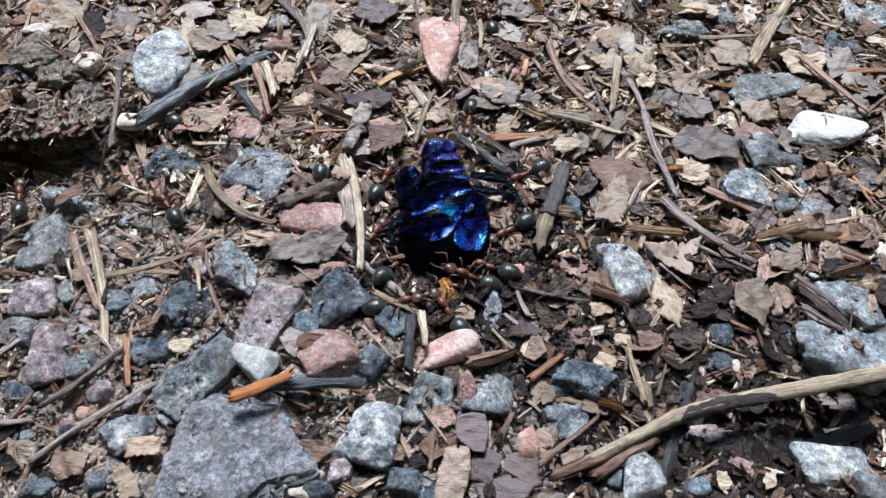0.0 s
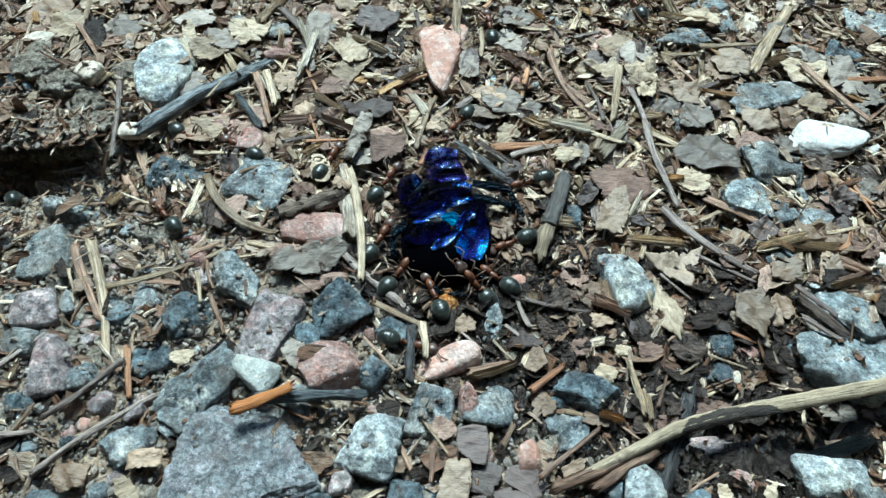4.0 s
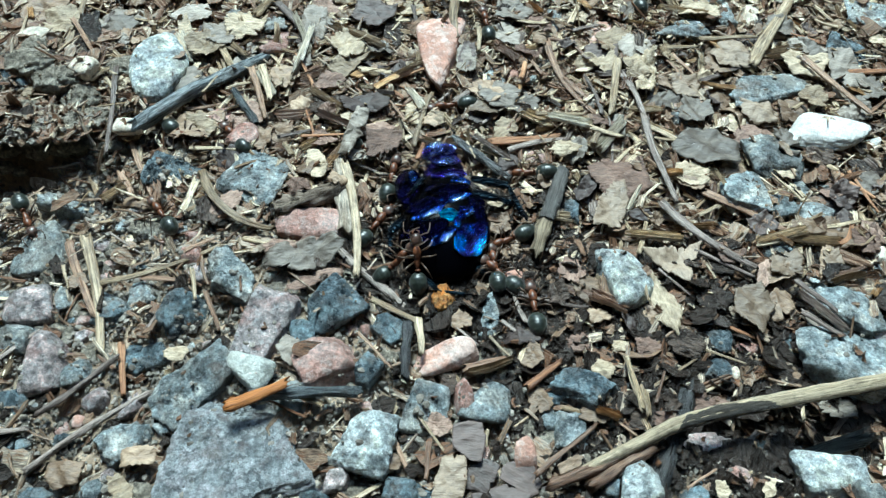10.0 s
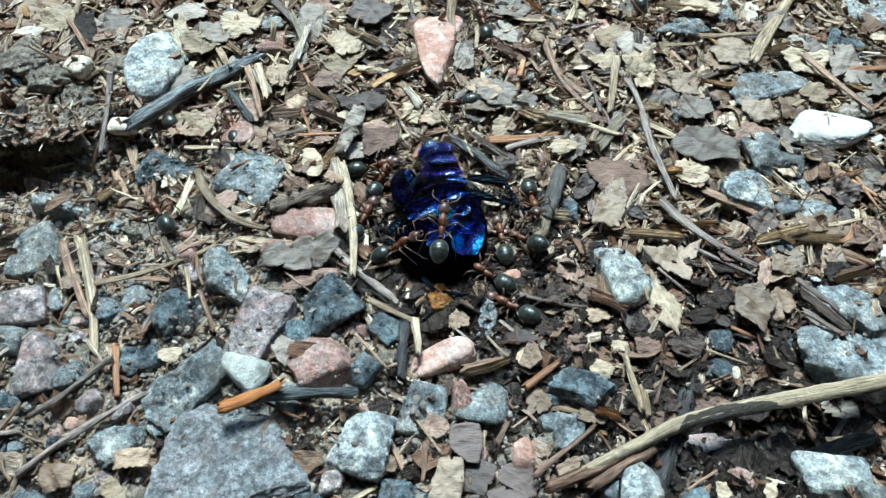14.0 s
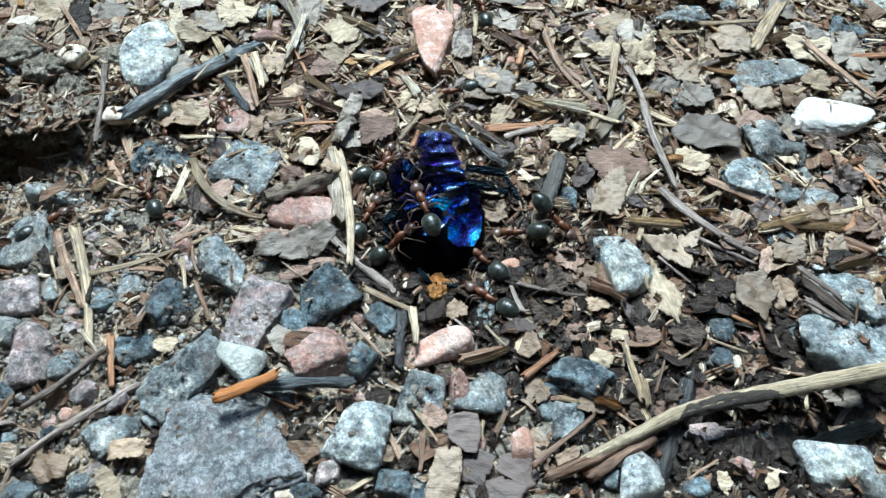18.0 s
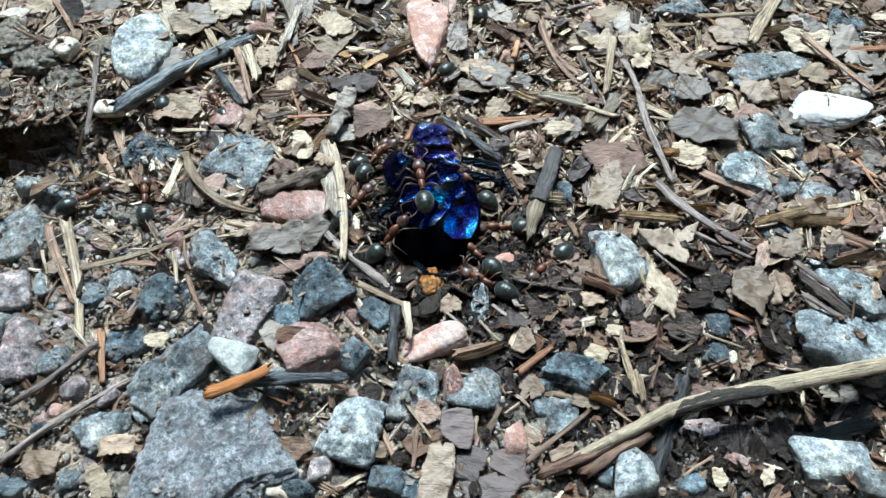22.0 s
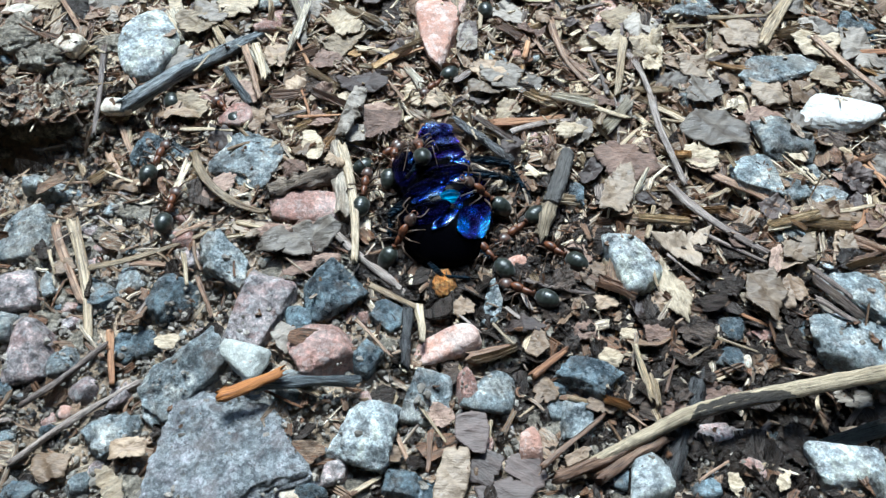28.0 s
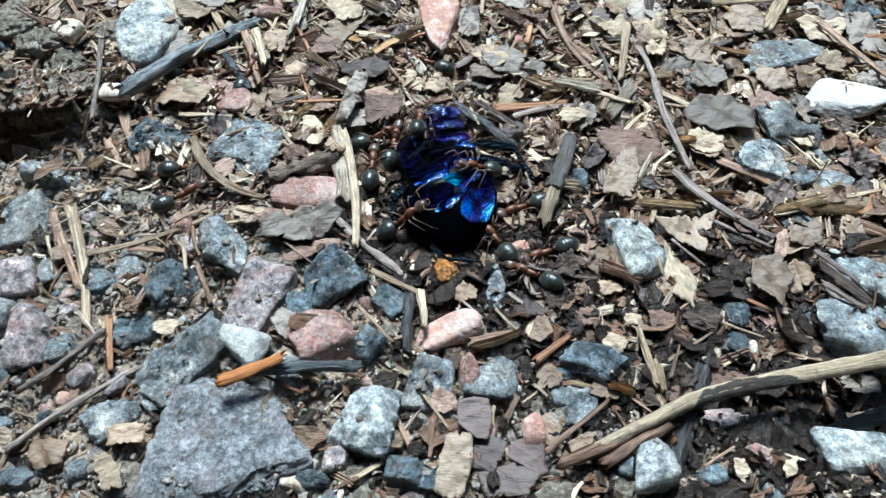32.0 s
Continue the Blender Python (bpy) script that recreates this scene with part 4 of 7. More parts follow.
# ---- needles and twigs ----
needle(16.2, -25.6, 7.0, 1.1, 30, 'brown', 356, lift=1.0, name="twig")
needle(-38.2, -5.3, 16.2, 1.35, -70, 'straw', 123, bend=0.40, lift=1.2)
needle(-23.6, 5.6, 12.5, 1.15, -42, 'straw', 124, bend=-1.9, lift=1.6)
needle(-30.9, -2.3, 12.9, 0.75, 23, 'straw', 125, bend=-0.7, lift=1.3)
needle(-27.0, -0.2, 3.5, 0.53, 31, 'brown', 126)
needle(-30.0, -4.2, 5.9, 0.72, -2, 'brown', 127, lift=0.8)
needle(-39.9, -3.3, 10.9, 1.1, -61, 'brown', 128, bend=-0.3, lift=1.1)
needle(-10.7, 3.4, 16.6, 1.18, -81, 'straw', 129, bend=0.64, lift=2.0)
needle(-11.7, 6.6, 10.5, 2.1, -82, 'peel', 130, name="twig")
needle(1.3, 37.9, 9.1, 1.50, -89, 'straw', 131, lift=1.2)
needle(9.6, 15.3, 8.4, 1.21, 7, 'rust', 132, bend=-0.28, lift=1.6)
needle(11.3, 14.2, 8.0, 0.93, 14, 'greybrown', 133, bend=0.42, lift=1.2)
needle(4.3, 12.2, 9.3, 1.11, -44, 'dark', 134, lift=1.9, name="twig")
needle(21.5, 23.8, 10.2, 1.16, -102, 'straw', 135, lift=1.2)
needle(16.1, 26.3, 14.4, 1.09, -70, 'brown', 136, bend=-1.07, lift=1.2)
needle(16.1, 32.1, 5.9, 0.65, -37, 'brown', 137, bend=1.11, lift=1.4)
needle(23.6, 22.2, 8.3, 0.92, -77, 'greybrown', 138, bend=0.45, lift=1.4)
needle(25.3, 11.8, 13.5, 1.01, -83, 'greybrown', 139, bend=-0.35, lift=1.4)
needle(28.7, 0.2, 11.8, 1.14, -46, 'greybrown', 140, bend=-0.79, lift=1.8)
needle(34.4, 3.8, 11.1, 1.05, -35, 'brown', 141, lift=1.8)
needle(30.5, 4.8, 4.3, 0.56, 30, 'straw', 142, lift=1.4)
needle(49.3, 23.7, 11.8, 1.05, -61, 'brown', 143, lift=1.6)
needle(55.0, 27.1, 7.2, 1.13, 4, 'rust', 144, lift=1.4)
needle(37.6, 32.9, 7.3, 0.85, 3, 'straw', 145, lift=1.8)
needle(31.0, 32.0, 5.2, 0.75, 1, 'straw', 146, lift=1.2)
needle(44.4, 35.5, 16.4, 1.94, 58, 'straw', 147, lift=1.4)
needle(29.8, -3.3, 6.7, 0.60, -32, 'greybrown', 148, lift=1.2)
needle(38.4, -7.8, 5.0, 0.73, -50, 'greybrown', 149, lift=2.2)
needle(37.9, -11.2, 4.4, 0.72, -38, 'greybrown', 150, lift=2.0)
needle(28.9, -10.6, 5.9, 0.57, -28, 'rust', 151)
needle(28.0, -14.2, 4.0, 0.31, -23, 'straw', 152, lift=1.4)
needle(11.3, -7.7, 7.1, 0.55, -13, 'greybrown', 153, bend=-0.36, lift=1.2)
needle(15.6, -6.9, 8.0, 1.25, -16, 'brown', 154)
needle(18.2, -17.6, 5.8, 0.59, -83, 'straw', 155, lift=1.4)
needle(19.0, -19.4, 3.0, 0.53, -85, 'straw', 156, lift=1.4)
needle(14.2, -25.4, 10.9, 1.12, 23, 'brown', 157, bend=-0.17, name="twig")
needle(21.8, -21.7, 14.3, 1.7, -114, 'dark', 158, bend=0.2, lift=1.0, name="twig")
needle(-17.4, -19.6, 5.6, 1.4, 25, 'orange', 159, bend=-0.22, lift=4.4)
needle(-13.2, -19.0, 10.0, 1.08, 2, 'slate', 160, lift=2.2, name="twig")
needle(-34.5, -21.3, 12.8, 0.67, 39, 'greybrown', 161, bend=0.36, lift=1.2, name="twig")
needle(-36.2, -16.9, 9.0, 0.63, 45, 'greybrown', 162, bend=-0.18, lift=1.6, name="twig")
needle(-41.8, -21.5, 3.3, 0.70, 7, 'greybrown', 163)
needle(-44.3, -12.0, 5.5, 0.54, 46, 'greybrown', 164, lift=1.2)
needle(-32.6, -14.7, 6.3, 0.81, -75, 'rust', 165, lift=1.2)
needle(-41.5, 20.2, 15.1, 0.79, -81, 'greybrown', 166, lift=2.2)
needle(-37.3, 13.3, 11.2, 0.75, -63, 'brown', 167)
needle(-37.3, 14.0, 5.4, 0.91, -68, 'straw', 168, lift=0.8)
needle(-38.5, 10.7, 4.4, 1.04, -60, 'brown', 169, lift=0.8)
needle(-30.6, 24.6, 20.7, 1.95, 41, 'slate', 170, bend=0.5, lift=2.0, name="twig")
needle(-20.8, 36.7, 10.7, 1.17, -60, 'greybrown', 171, bend=0.49, lift=1.6)
needle(-18.9, 29.3, 8.6, 1.19, -99, 'straw', 172, lift=1.2)
needle(-48.2, 33.4, 11.0, 0.70, -56, 'brown', 173, lift=1.4)
needle(-51.0, 37.3, 12.8, 1.17, 93, 'straw', 174, lift=1.6)
needle(-44.0, 27.2, 4.1, 0.50, -29, 'straw', 175, lift=1.4)
needle(-23.6, 23.2, 9.5, 0.92, -71, 'brown', 176, lift=1.4)
needle(-25.1, 21.1, 6.8, 0.99, -58, 'slate', 177, lift=1.2, name="twig")
needle(-8.8, 27.0, 4.5, 1.01, -8, 'straw', 178, lift=1.4)
needle(-5.6, 28.7, 3.6, 0.63, 21, 'brown', 179, lift=1.2)
needle(-3.9, 26.9, 3.3, 0.77, 29, 'rust', 180, lift=1.2)
needle(4.6, 33.7, 5.4, 0.73, -91, 'straw', 181, lift=1.2)
needle(-9.5, 33.8, 7.0, 1.22, -37, 'brown', 182, lift=1.2)
needle(11.2, -24.0, 7.7, 0.61, 39, 'brown', 183, lift=1.4)
needle(9.8, -16.1, 4.6, 0.87, 39, 'rust', 184, lift=1.2)
needle(4.3, -14.7, 4.7, 1.11, 15, 'brown', 185, lift=1.2)
needle(-3.9, -13.3, 6.3, 1.06, -91, 'dark', 186, lift=1.2, name="twig")
needle(-5.1, -9.2, 6.2, 0.78, -29, 'straw', 187, bend=0.18, lift=1.6)
needle(-2.5, -12.3, 3.8, 0.94, -84, 'straw', 188, lift=2.2)
needle(-1.7, -21.7, 5.6, 0.39, -55, 'straw', 189, lift=1.6)
needle(-1.6, -24.9, 3.7, 0.61, -94, 'brown', 190)
needle(-7.1, -27.7, 3.2, 0.60, 32, 'straw', 191)
needle(-19.4, -0.1, 5.9, 0.65, -14, 'straw', 192, lift=1.4)
needle(27.8, -23.9, 6.4, 0.83, 48, 'greybrown', 193, lift=1.2)
needle(23.4, -26.5, 3.5, 0.34, 32, 'brown', 194, lift=1.2)
shred(36.6, -23.3, 8.5, 1.56, 18, 'slate', 195, 2.4, strands=9, thick=0.9)
needle(-8.1, -4.2, 11.2, 0.94, -45, 'greybrown', 196, name="twig")
needle(-7.0, -13.7, 5.4, 0.35, -48, 'brown', 197)
needle(-22.6, 24.1, 6.4, 1.08, -73, 'straw', 198, lift=2.2)
needle(-18.1, 16.2, 4.4, 0.65, 17, 'greybrown', 199, lift=1.4)
needle(-27.9, 14.5, 6.0, 0.66, -2, 'straw', 200, lift=1.4)
needle(-28.5, 31.8, 4.9, 0.58, -32, 'straw', 201, lift=1.4)
needle(-13.7, 21.3, 8.9, 0.60, -45, 'brown', 202)
needle(-13.8, 15.2, 6.9, 0.43, 3, 'rust', 203, lift=1.2)
needle(-9.9, 11.1, 6.8, 0.35, -25, 'greybrown', 204, lift=1.4)
needle(-5.2, 17.0, 3.3, 0.58, -82, 'straw', 205, lift=1.2)
needle(3.1, 13.3, 2.9, 0.35, -70, 'straw', 206, lift=2.0)
needle(9.7, 7.1, 4.6, 0.61, -1, 'straw', 207, lift=1.2)
needle(6.3, 12.9, 3.9, 0.84, -33, 'straw', 208, lift=1.4)
needle(11.5, 28.6, 4.4, 0.63, -63, 'brown', 209)
needle(17.2, 23.2, 6.1, 0.92, -52, 'brown', 210)
needle(20.9, 23.5, 5.0, 0.62, -38, 'straw', 211)
needle(14.2, 18.4, 6.2, 0.66, 0, 'straw', 212, lift=1.6)
needle(18.4, 16.0, 5.9, 0.87, -26, 'straw', 213, bend=-0.29, lift=1.6)
needle(26.6, 15.6, 5.6, 0.89, -34, 'straw', 214, bend=0.36, lift=1.6)
needle(26.0, 15.0, 4.1, 0.51, -14, 'straw', 215, lift=1.6)
needle(18.4, 15.2, 3.4, 0.87, 61, 'straw', 216, lift=1.6)
needle(36.6, 27.2, 8.1, 0.82, 26, 'greybrown', 217, lift=1.2)
needle(31.4, 29.1, 4.9, 0.57, -63, 'brown', 218)
needle(55.0, 21.6, 6.5, 0.59, 39, 'brown', 219, lift=1.2)
needle(47.6, 8.0, 5.0, 0.69, -51, 'rust', 220, lift=1.2)
needle(48.2, 7.1, 6.1, 0.46, -76, 'rust', 221, lift=1.2)
needle(44.8, 2.5, 4.6, 0.66, 11, 'straw', 222, lift=1.2)
needle(36.8, -0.1, 6.0, 0.76, 20, 'straw', 223, lift=1.6)
needle(42.6, -4.3, 4.6, 0.63, 15, 'brown', 224, lift=1.2)
needle(26.4, -17.3, 2.0, 0.36, 26, 'straw', 225, lift=1.2)
needle(20.9, -17.6, 4.0, 0.36, 68, 'brown', 226, lift=1.2)
needle(30.7, -21.2, 4.5, 0.61, -6, 'brown', 227)
needle(16.3, -21.1, 4.6, 0.35, -43, 'brown', 228)
needle(12.9, -20.0, 3.2, 0.57, -15, 'straw', 229, lift=1.2)
needle(-11.1, 39.0, 5.6, 0.68, -71, 'brown', 230)
needle(-4.0, 38.0, 5.7, 0.67, -81, 'greybrown', 231, lift=1.2)
needle(18.7, 36.4, 5.2, 0.75, 18, 'greybrown', 232, lift=1.2)
needle(18.2, 39.7, 5.5, 0.86, 68, 'straw', 233, lift=1.2)
needle(-28.9, 28.5, 4.9, 0.65, -73, 'straw', 234, lift=1.2)
needle(-29.8, 24.1, 3.3, 0.39, 65, 'straw', 235, lift=3.2)
needle(-30.9, 22.4, 5.1, 0.62, 10, 'brown', 236, lift=1.4)
needle(-41.7, -3.3, 3.3, 0.42, -65, 'straw', 237)
needle(-26.8, -5.3, 4.0, 0.58, -74, 'straw', 238, lift=1.2)
needle(-24.5, -8.2, 5.3, 0.57, -65, 'brown', 239)
needle(-30.2, -8.8, 3.5, 0.38, 71, 'greybrown', 240)
needle(-36.1, 1.2, 5.6, 0.28, -35, 'greybrown', 241)
needle(-3.7, -25.2, 4.4, 0.50, -64, 'brown', 242)
needle(-8.9, -28.8, 2.2, 0.44, -155, 'brown', 243)
needle(-15.4, -19.9, 5.2, 0.34, -25, 'rust', 244, lift=1.6)
needle(1.6, -11.0, 4.8, 0.36, -44, 'greybrown', 245, lift=1.2)
needle(7.2, -11.3, 3.4, 0.48, -44, 'greybrown', 246, lift=1.2)
needle(5.6, -13.1, 3.3, 0.35, -49, 'straw', 247, lift=1.2)
needle(20.9, -6.8, 2.9, 0.50, -85, 'straw', 248, lift=2.6)
needle(24.3, -5.5, 4.4, 0.39, -49, 'greybrown', 249, lift=1.2)
needle(6.2, 37.3, 5.3, 0.58, -75, 'brown', 250)
needle(47.9, 37.6, 5.1, 0.81, -67, 'straw', 251, lift=1.2)
needle(52.8, 39.5, 3.6, 0.65, -63, 'straw', 252, lift=1.2)
needle(44.9, 21.1, 4.0, 0.65, 32, 'straw', 253, lift=1.2)

# ---- leaf and bark pieces ----
flake(1.7, -9.8, 1.35, 1.3, 25, 'tan', 114, 1.1, jag=0.22, tilt=(4, -5))
flake(5.7, 5.1, 1.15, 0.66, -5, 'pale', 254, 1.6, jag=0.12, tilt=(6, 1))
flake(6.1, 2.6, 1.73, 1.59, -28, 'tan', 255, 1.2, jag=0.16, tilt=(4, 2))
flake(7.1, -0.5, 1.52, 1.15, 28, 'tan', 256, 1.1, jag=0.16, tilt=(2, 3))
flake(20.5, 9.1, 3.68, 3.19, 6, 'brown', 257, 1.4, jag=0.12, tilt=(0, 0), curl=0.22)
flake(18.7, 4.2, 1.97, 3.85, -10, 'rosy', 258, 1.9, jag=0.24, tilt=(0, 0), curl=0.22)
flake(24.9, -3.0, 3.3, 3.6, -80, 'rosy', 259, 1.6, jag=0.15, tilt=(0, 0), curl=0.22, corners=3)
flake(31.9, -8.9, 2.33, 3.35, -14, 'rosy', 260, 1.5, jag=0.13, tilt=(0, 0), curl=0.22, corners=5)
flake(22.9, -8.2, 3.91, 1.43, -81, 'pale', 261, 1.5, jag=0.16, tilt=(5, -5))
flake(31.1, 13.4, 4.05, 2.98, 4, 'grey', 262, 2.0, jag=0.05, tilt=(0, 0), curl=0.22)
flake(41.5, -2.7, 0.93, 2.33, -14, 'tan', 263, 1.2, jag=0.20, tilt=(1, -3))
flake(36.1, -4.6, 2.35, 0.94, 16, 'tan', 264, 1.4, jag=0.25, tilt=(-1, -2))
flake(41.4, 2.4, 3.58, 1.57, 9, 'tan', 265, 1.0, jag=0.25, tilt=(-3, -1))
flake(20.6, 31.1, 2.70, 2.24, 29, 'mauve', 266, 1.2, jag=0.14, tilt=(-5, 0))
flake(25.1, 31.8, 2.68, 2.56, 33, 'grey', 267, 1.4, jag=0.14, tilt=(6, 1))
flake(25.1, 26.8, 1.69, 2.92, -36, 'pale', 268, 1.4, jag=0.25, tilt=(4, 2))
flake(48.6, 31.1, 3.19, 3.15, -53, 'grey', 269, 1.5, jag=0.14, tilt=(2, 3))
flake(2.3, -23.1, 1.75, 2.08, 1, 'mauve', 270, 1.6, jag=0.08, tilt=(0, 4), curl=0.07)
flake(0.4, -27.4, 1.6, 3.1, -6, 'rosy', 271, 1.2, jag=0.14, tilt=(0, 0), curl=0.22)
flake(7.1, -26.5, 2.10, 1.58, -22, 'mauve', 272, 1.1, jag=0.16, tilt=(-4, 6), curl=0.07)
flake(5.0, -28.5, 2.66, 1.53, 1, 'mauve', 273, 1.0, jag=0.14, tilt=(-6, -6), curl=0.07)
flake(3.2, -26.2, 1.58, 1.72, -29, 'mauve', 274, 0.9, jag=0.14, tilt=(5, -5), curl=0.07)
flake(11.4, -25.4, 1.60, 0.58, 25, 'tan', 275, 1.2, jag=0.10, tilt=(3, -4))
flake(-35.7, -25.6, 1.78, 1.50, -4, 'tan', 276, 1.2, jag=0.16, tilt=(1, -3))
flake(-29.3, -27.6, 1.21, 2.24, 34, 'pale', 277, 1.2, jag=0.25, tilt=(-1, -2))
flake(-28.6, -24.4, 1.64, 1.12, 4, 'tan', 278, 1.8, jag=0.16, tilt=(-3, -1))
flake(5.8, 23.1, 2.55, 2.00, -15, 'tan', 279, 1.2, jag=0.20, tilt=(-5, 0))
flake(3.0, 30.2, 1.21, 2.60, -13, 'mauve', 280, 1.3, jag=0.10, tilt=(6, 1))
flake(-9.6, 38.7, 3.06, 2.65, -14, 'mauve', 281, 1.5, jag=0.12, tilt=(4, 2))
flake(-12.8, 32.0, 2.53, 2.74, 54, 'pale', 282, 1.5, jag=0.25, tilt=(2, 3))
flake(-10.5, 31.0, 2.14, 1.43, -5, 'pale', 283, 1.3, jag=0.25, tilt=(0, 4))
flake(-14.7, 25.6, 2.21, 1.80, 44, 'brown', 284, 1.2, jag=0.20, tilt=(-2, 5))
flake(-10.0, 20.6, 3.19, 1.82, 14, 'mauve', 285, 1.3, jag=0.16, tilt=(-4, 6))
flake(-31.4, 18.7, 4.23, 2.87, -3, 'tan', 286, 1.3, jag=0.20, tilt=(-6, -6))
flake(-6.9, 13.7, 2.23, 2.27, 3, 'brown', 287, 2.0, jag=0.28, tilt=(5, -5))
flake(-9.7, 12.8, 2.13, 1.69, 25, 'grey', 288, 1.4, jag=0.20, tilt=(3, -4))
flake(-14.8, -0.8, 2.98, 2.29, 12, 'brown', 289, 1.0, jag=0.25, tilt=(1, -3))
stone(-39.2, 18.0, 1.73, 1.47, 1.0, 8, 'cream', 290, lift=1.8, worn=True)
flake(8.9, -14.3, 1.18, 1.75, -18, 'tan', 291, 1.2, jag=0.14, tilt=(-3, -1))
flake(-26.8, -14.0, 1.32, 0.91, 0, 'pale', 292, 2.6, jag=0.16, tilt=(-5, 0))
flake(38.4, -23.1, 2.59, 1.26, 1, 'tan', 293, 0.9, jag=0.14, tilt=(6, 1))
flake(25.0, -27.7, 0.73, 1.07, -12, 'pale', 294, 1.2, jag=0.20, tilt=(4, 2))
flake(29.5, -27.4, 0.61, 1.30, -34, 'pale', 295, 1.2, jag=0.20, tilt=(2, 3))
flake(-35.5, 35.2, 1.15, 4.76, 13, 'pale', 296, 1.6, jag=0.14, tilt=(0, 4))
flake(-51.8, 21.5, 0.58, 1.05, -13, 'pale', 297, 2.2, jag=0.20, tilt=(-2, 5))
flake(-30.2, 35.1, 3.04, 3.09, 20, 'grey', 298, 1.0, jag=0.25, tilt=(-4, 6))
flake(-15.5, 10.9, 1.52, 2.36, -43, 'tan', 299, 1.2, jag=0.20, tilt=(-6, -6))
flake(-16.5, 6.6, 1.94, 1.42, 3, 'brown', 300, 1.2, jag=0.20, tilt=(5, -5))
flake(-20.5, 17.4, 2.06, 1.91, 17, 'tan', 301, 1.0, jag=0.20, tilt=(3, -4))
flake(21.5, 11.4, 2.31, 1.71, -18, 'brown', 302, 1.0, jag=0.20, tilt=(1, -3))
flake(27.6, 23.1, 2.32, 2.29, 8, 'grey', 303, 1.0, jag=0.25, tilt=(-1, -2))
flake(30.6, 22.0, 2.69, 1.74, 36, 'brown', 304, 1.0, jag=0.25, tilt=(-3, -1))
flake(35.7, 28.4, 1.79, 2.34, -6, 'tan', 305, 1.2, jag=0.25, tilt=(-5, 0))
flake(38.2, 29.8, 2.16, 1.89, -6, 'grey', 306, 1.0, jag=0.25, tilt=(6, 1))
flake(34.6, 22.6, 2.11, 1.81, -30, 'tan', 307, 1.0, jag=0.20, tilt=(4, 2))
flake(37.9, 16.1, 2.62, 2.41, 34, 'brown', 308, 1.0, jag=0.25, tilt=(2, 3))
flake(34.3, 10.4, 1.69, 2.70, 0, 'tan', 309, 1.0, jag=0.25, tilt=(0, 4))
flake(29.0, 8.5, 2.59, 2.10, -11, 'tan', 310, 1.2, jag=0.25, tilt=(-2, 5))
flake(43.1, 20.0, 1.95, 2.29, -28, 'tan', 311, 1.2, jag=0.25, tilt=(-4, 6))
flake(54.3, 23.4, 2.12, 2.56, -17, 'grey', 312, 1.2, jag=0.20, tilt=(-6, -6))
flake(44.7, 12.6, 1.93, 2.06, -38, 'dark', 313, 1.0, jag=0.20, tilt=(5, -5))
flake(51.5, 21.4, 1.94, 3.02, 6, 'grey', 314, 1.0, jag=0.25, tilt=(3, -4))
flake(10.0, 21.4, 1.83, 2.00, -26, 'grey', 315, 1.0, jag=0.25, tilt=(1, -3))
flake(8.5, 34.9, 2.33, 2.62, 2, 'grey', 316, 1.0, jag=0.25, tilt=(-1, -2))
flake(13.0, 34.3, 1.15, 2.94, -2, 'tan', 317, 1.2, jag=0.20, tilt=(-3, -1))
flake(9.5, 39.5, 2.75, 2.64, -6, 'grey', 318, 1.0, jag=0.20, tilt=(-5, 0))
flake(-7.0, 35.3, 1.58, 3.18, -8, 'dark', 319, 1.0, jag=0.25, tilt=(6, 1))
flake(-18.0, 36.8, 1.96, 4.05, -2, 'grey', 320, 1.0, jag=0.25, tilt=(4, 2))
flake(-15.9, 40.0, 2.79, 2.62, -32, 'brown', 321, 1.0, jag=0.20, tilt=(2, 3))
flake(-3.6, 20.4, 1.43, 2.61, 8, 'pale', 322, 1.0, jag=0.25, tilt=(0, 4))
flake(-1.1, 18.6, 1.54, 1.93, -31, 'tan', 323, 1.2, jag=0.25, tilt=(-2, 5))
flake(-8.4, 16.5, 2.42, 1.45, 12, 'brown', 324, 1.2, jag=0.25, tilt=(-4, 6))
flake(-14.3, 21.0, 2.95, 2.43, -8, 'dark', 325, 1.0, jag=0.25, tilt=(-6, -6))
flake(-14.8, 14.8, 2.11, 1.24, -6, 'brown', 326, 1.0, jag=0.20, tilt=(5, -5))
flake(-34.2, 27.1, 2.29, 1.99, 44, 'grey', 327, 1.0, jag=0.25, tilt=(3, -4))
flake(-25.0, 19.9, 2.38, 2.68, -18, 'brown', 328, 1.0, jag=0.20, tilt=(1, -3))
flake(-22.4, 16.4, 1.40, 2.02, -1, 'tan', 329, 1.4, jag=0.20, tilt=(-1, -2))
flake(-35.6, 41.6, 3.67, 2.49, -2, 'grey', 330, 1.0, jag=0.25, tilt=(-3, -1))
flake(-45.4, 41.5, 3.66, 2.56, -18, 'grey', 331, 1.0, jag=0.25, tilt=(-5, 0))
flake(-48.8, 34.9, 1.89, 4.27, 3, 'dark', 332, 1.0, jag=0.20, tilt=(6, 1))
flake(-56.6, 42.2, 3.36, 4.11, -3, 'tan', 333, 1.0, jag=0.25, tilt=(4, 2))
flake(14.9, -6.2, 1.57, 1.61, 6, 'tan', 334, 1.2, jag=0.25, tilt=(2, 3))
flake(10.7, -10.1, 2.04, 1.71, -2, 'dark', 335, 0.8, jag=0.20, tilt=(0, 4))
flake(13.7, -12.1, 1.77, 1.31, 3, 'brown', 336, 1.0, jag=0.25, tilt=(-2, 5))
flake(15.8, -9.2, 1.82, 1.03, 4, 'tan', 337, 1.0, jag=0.25, tilt=(-4, 6))
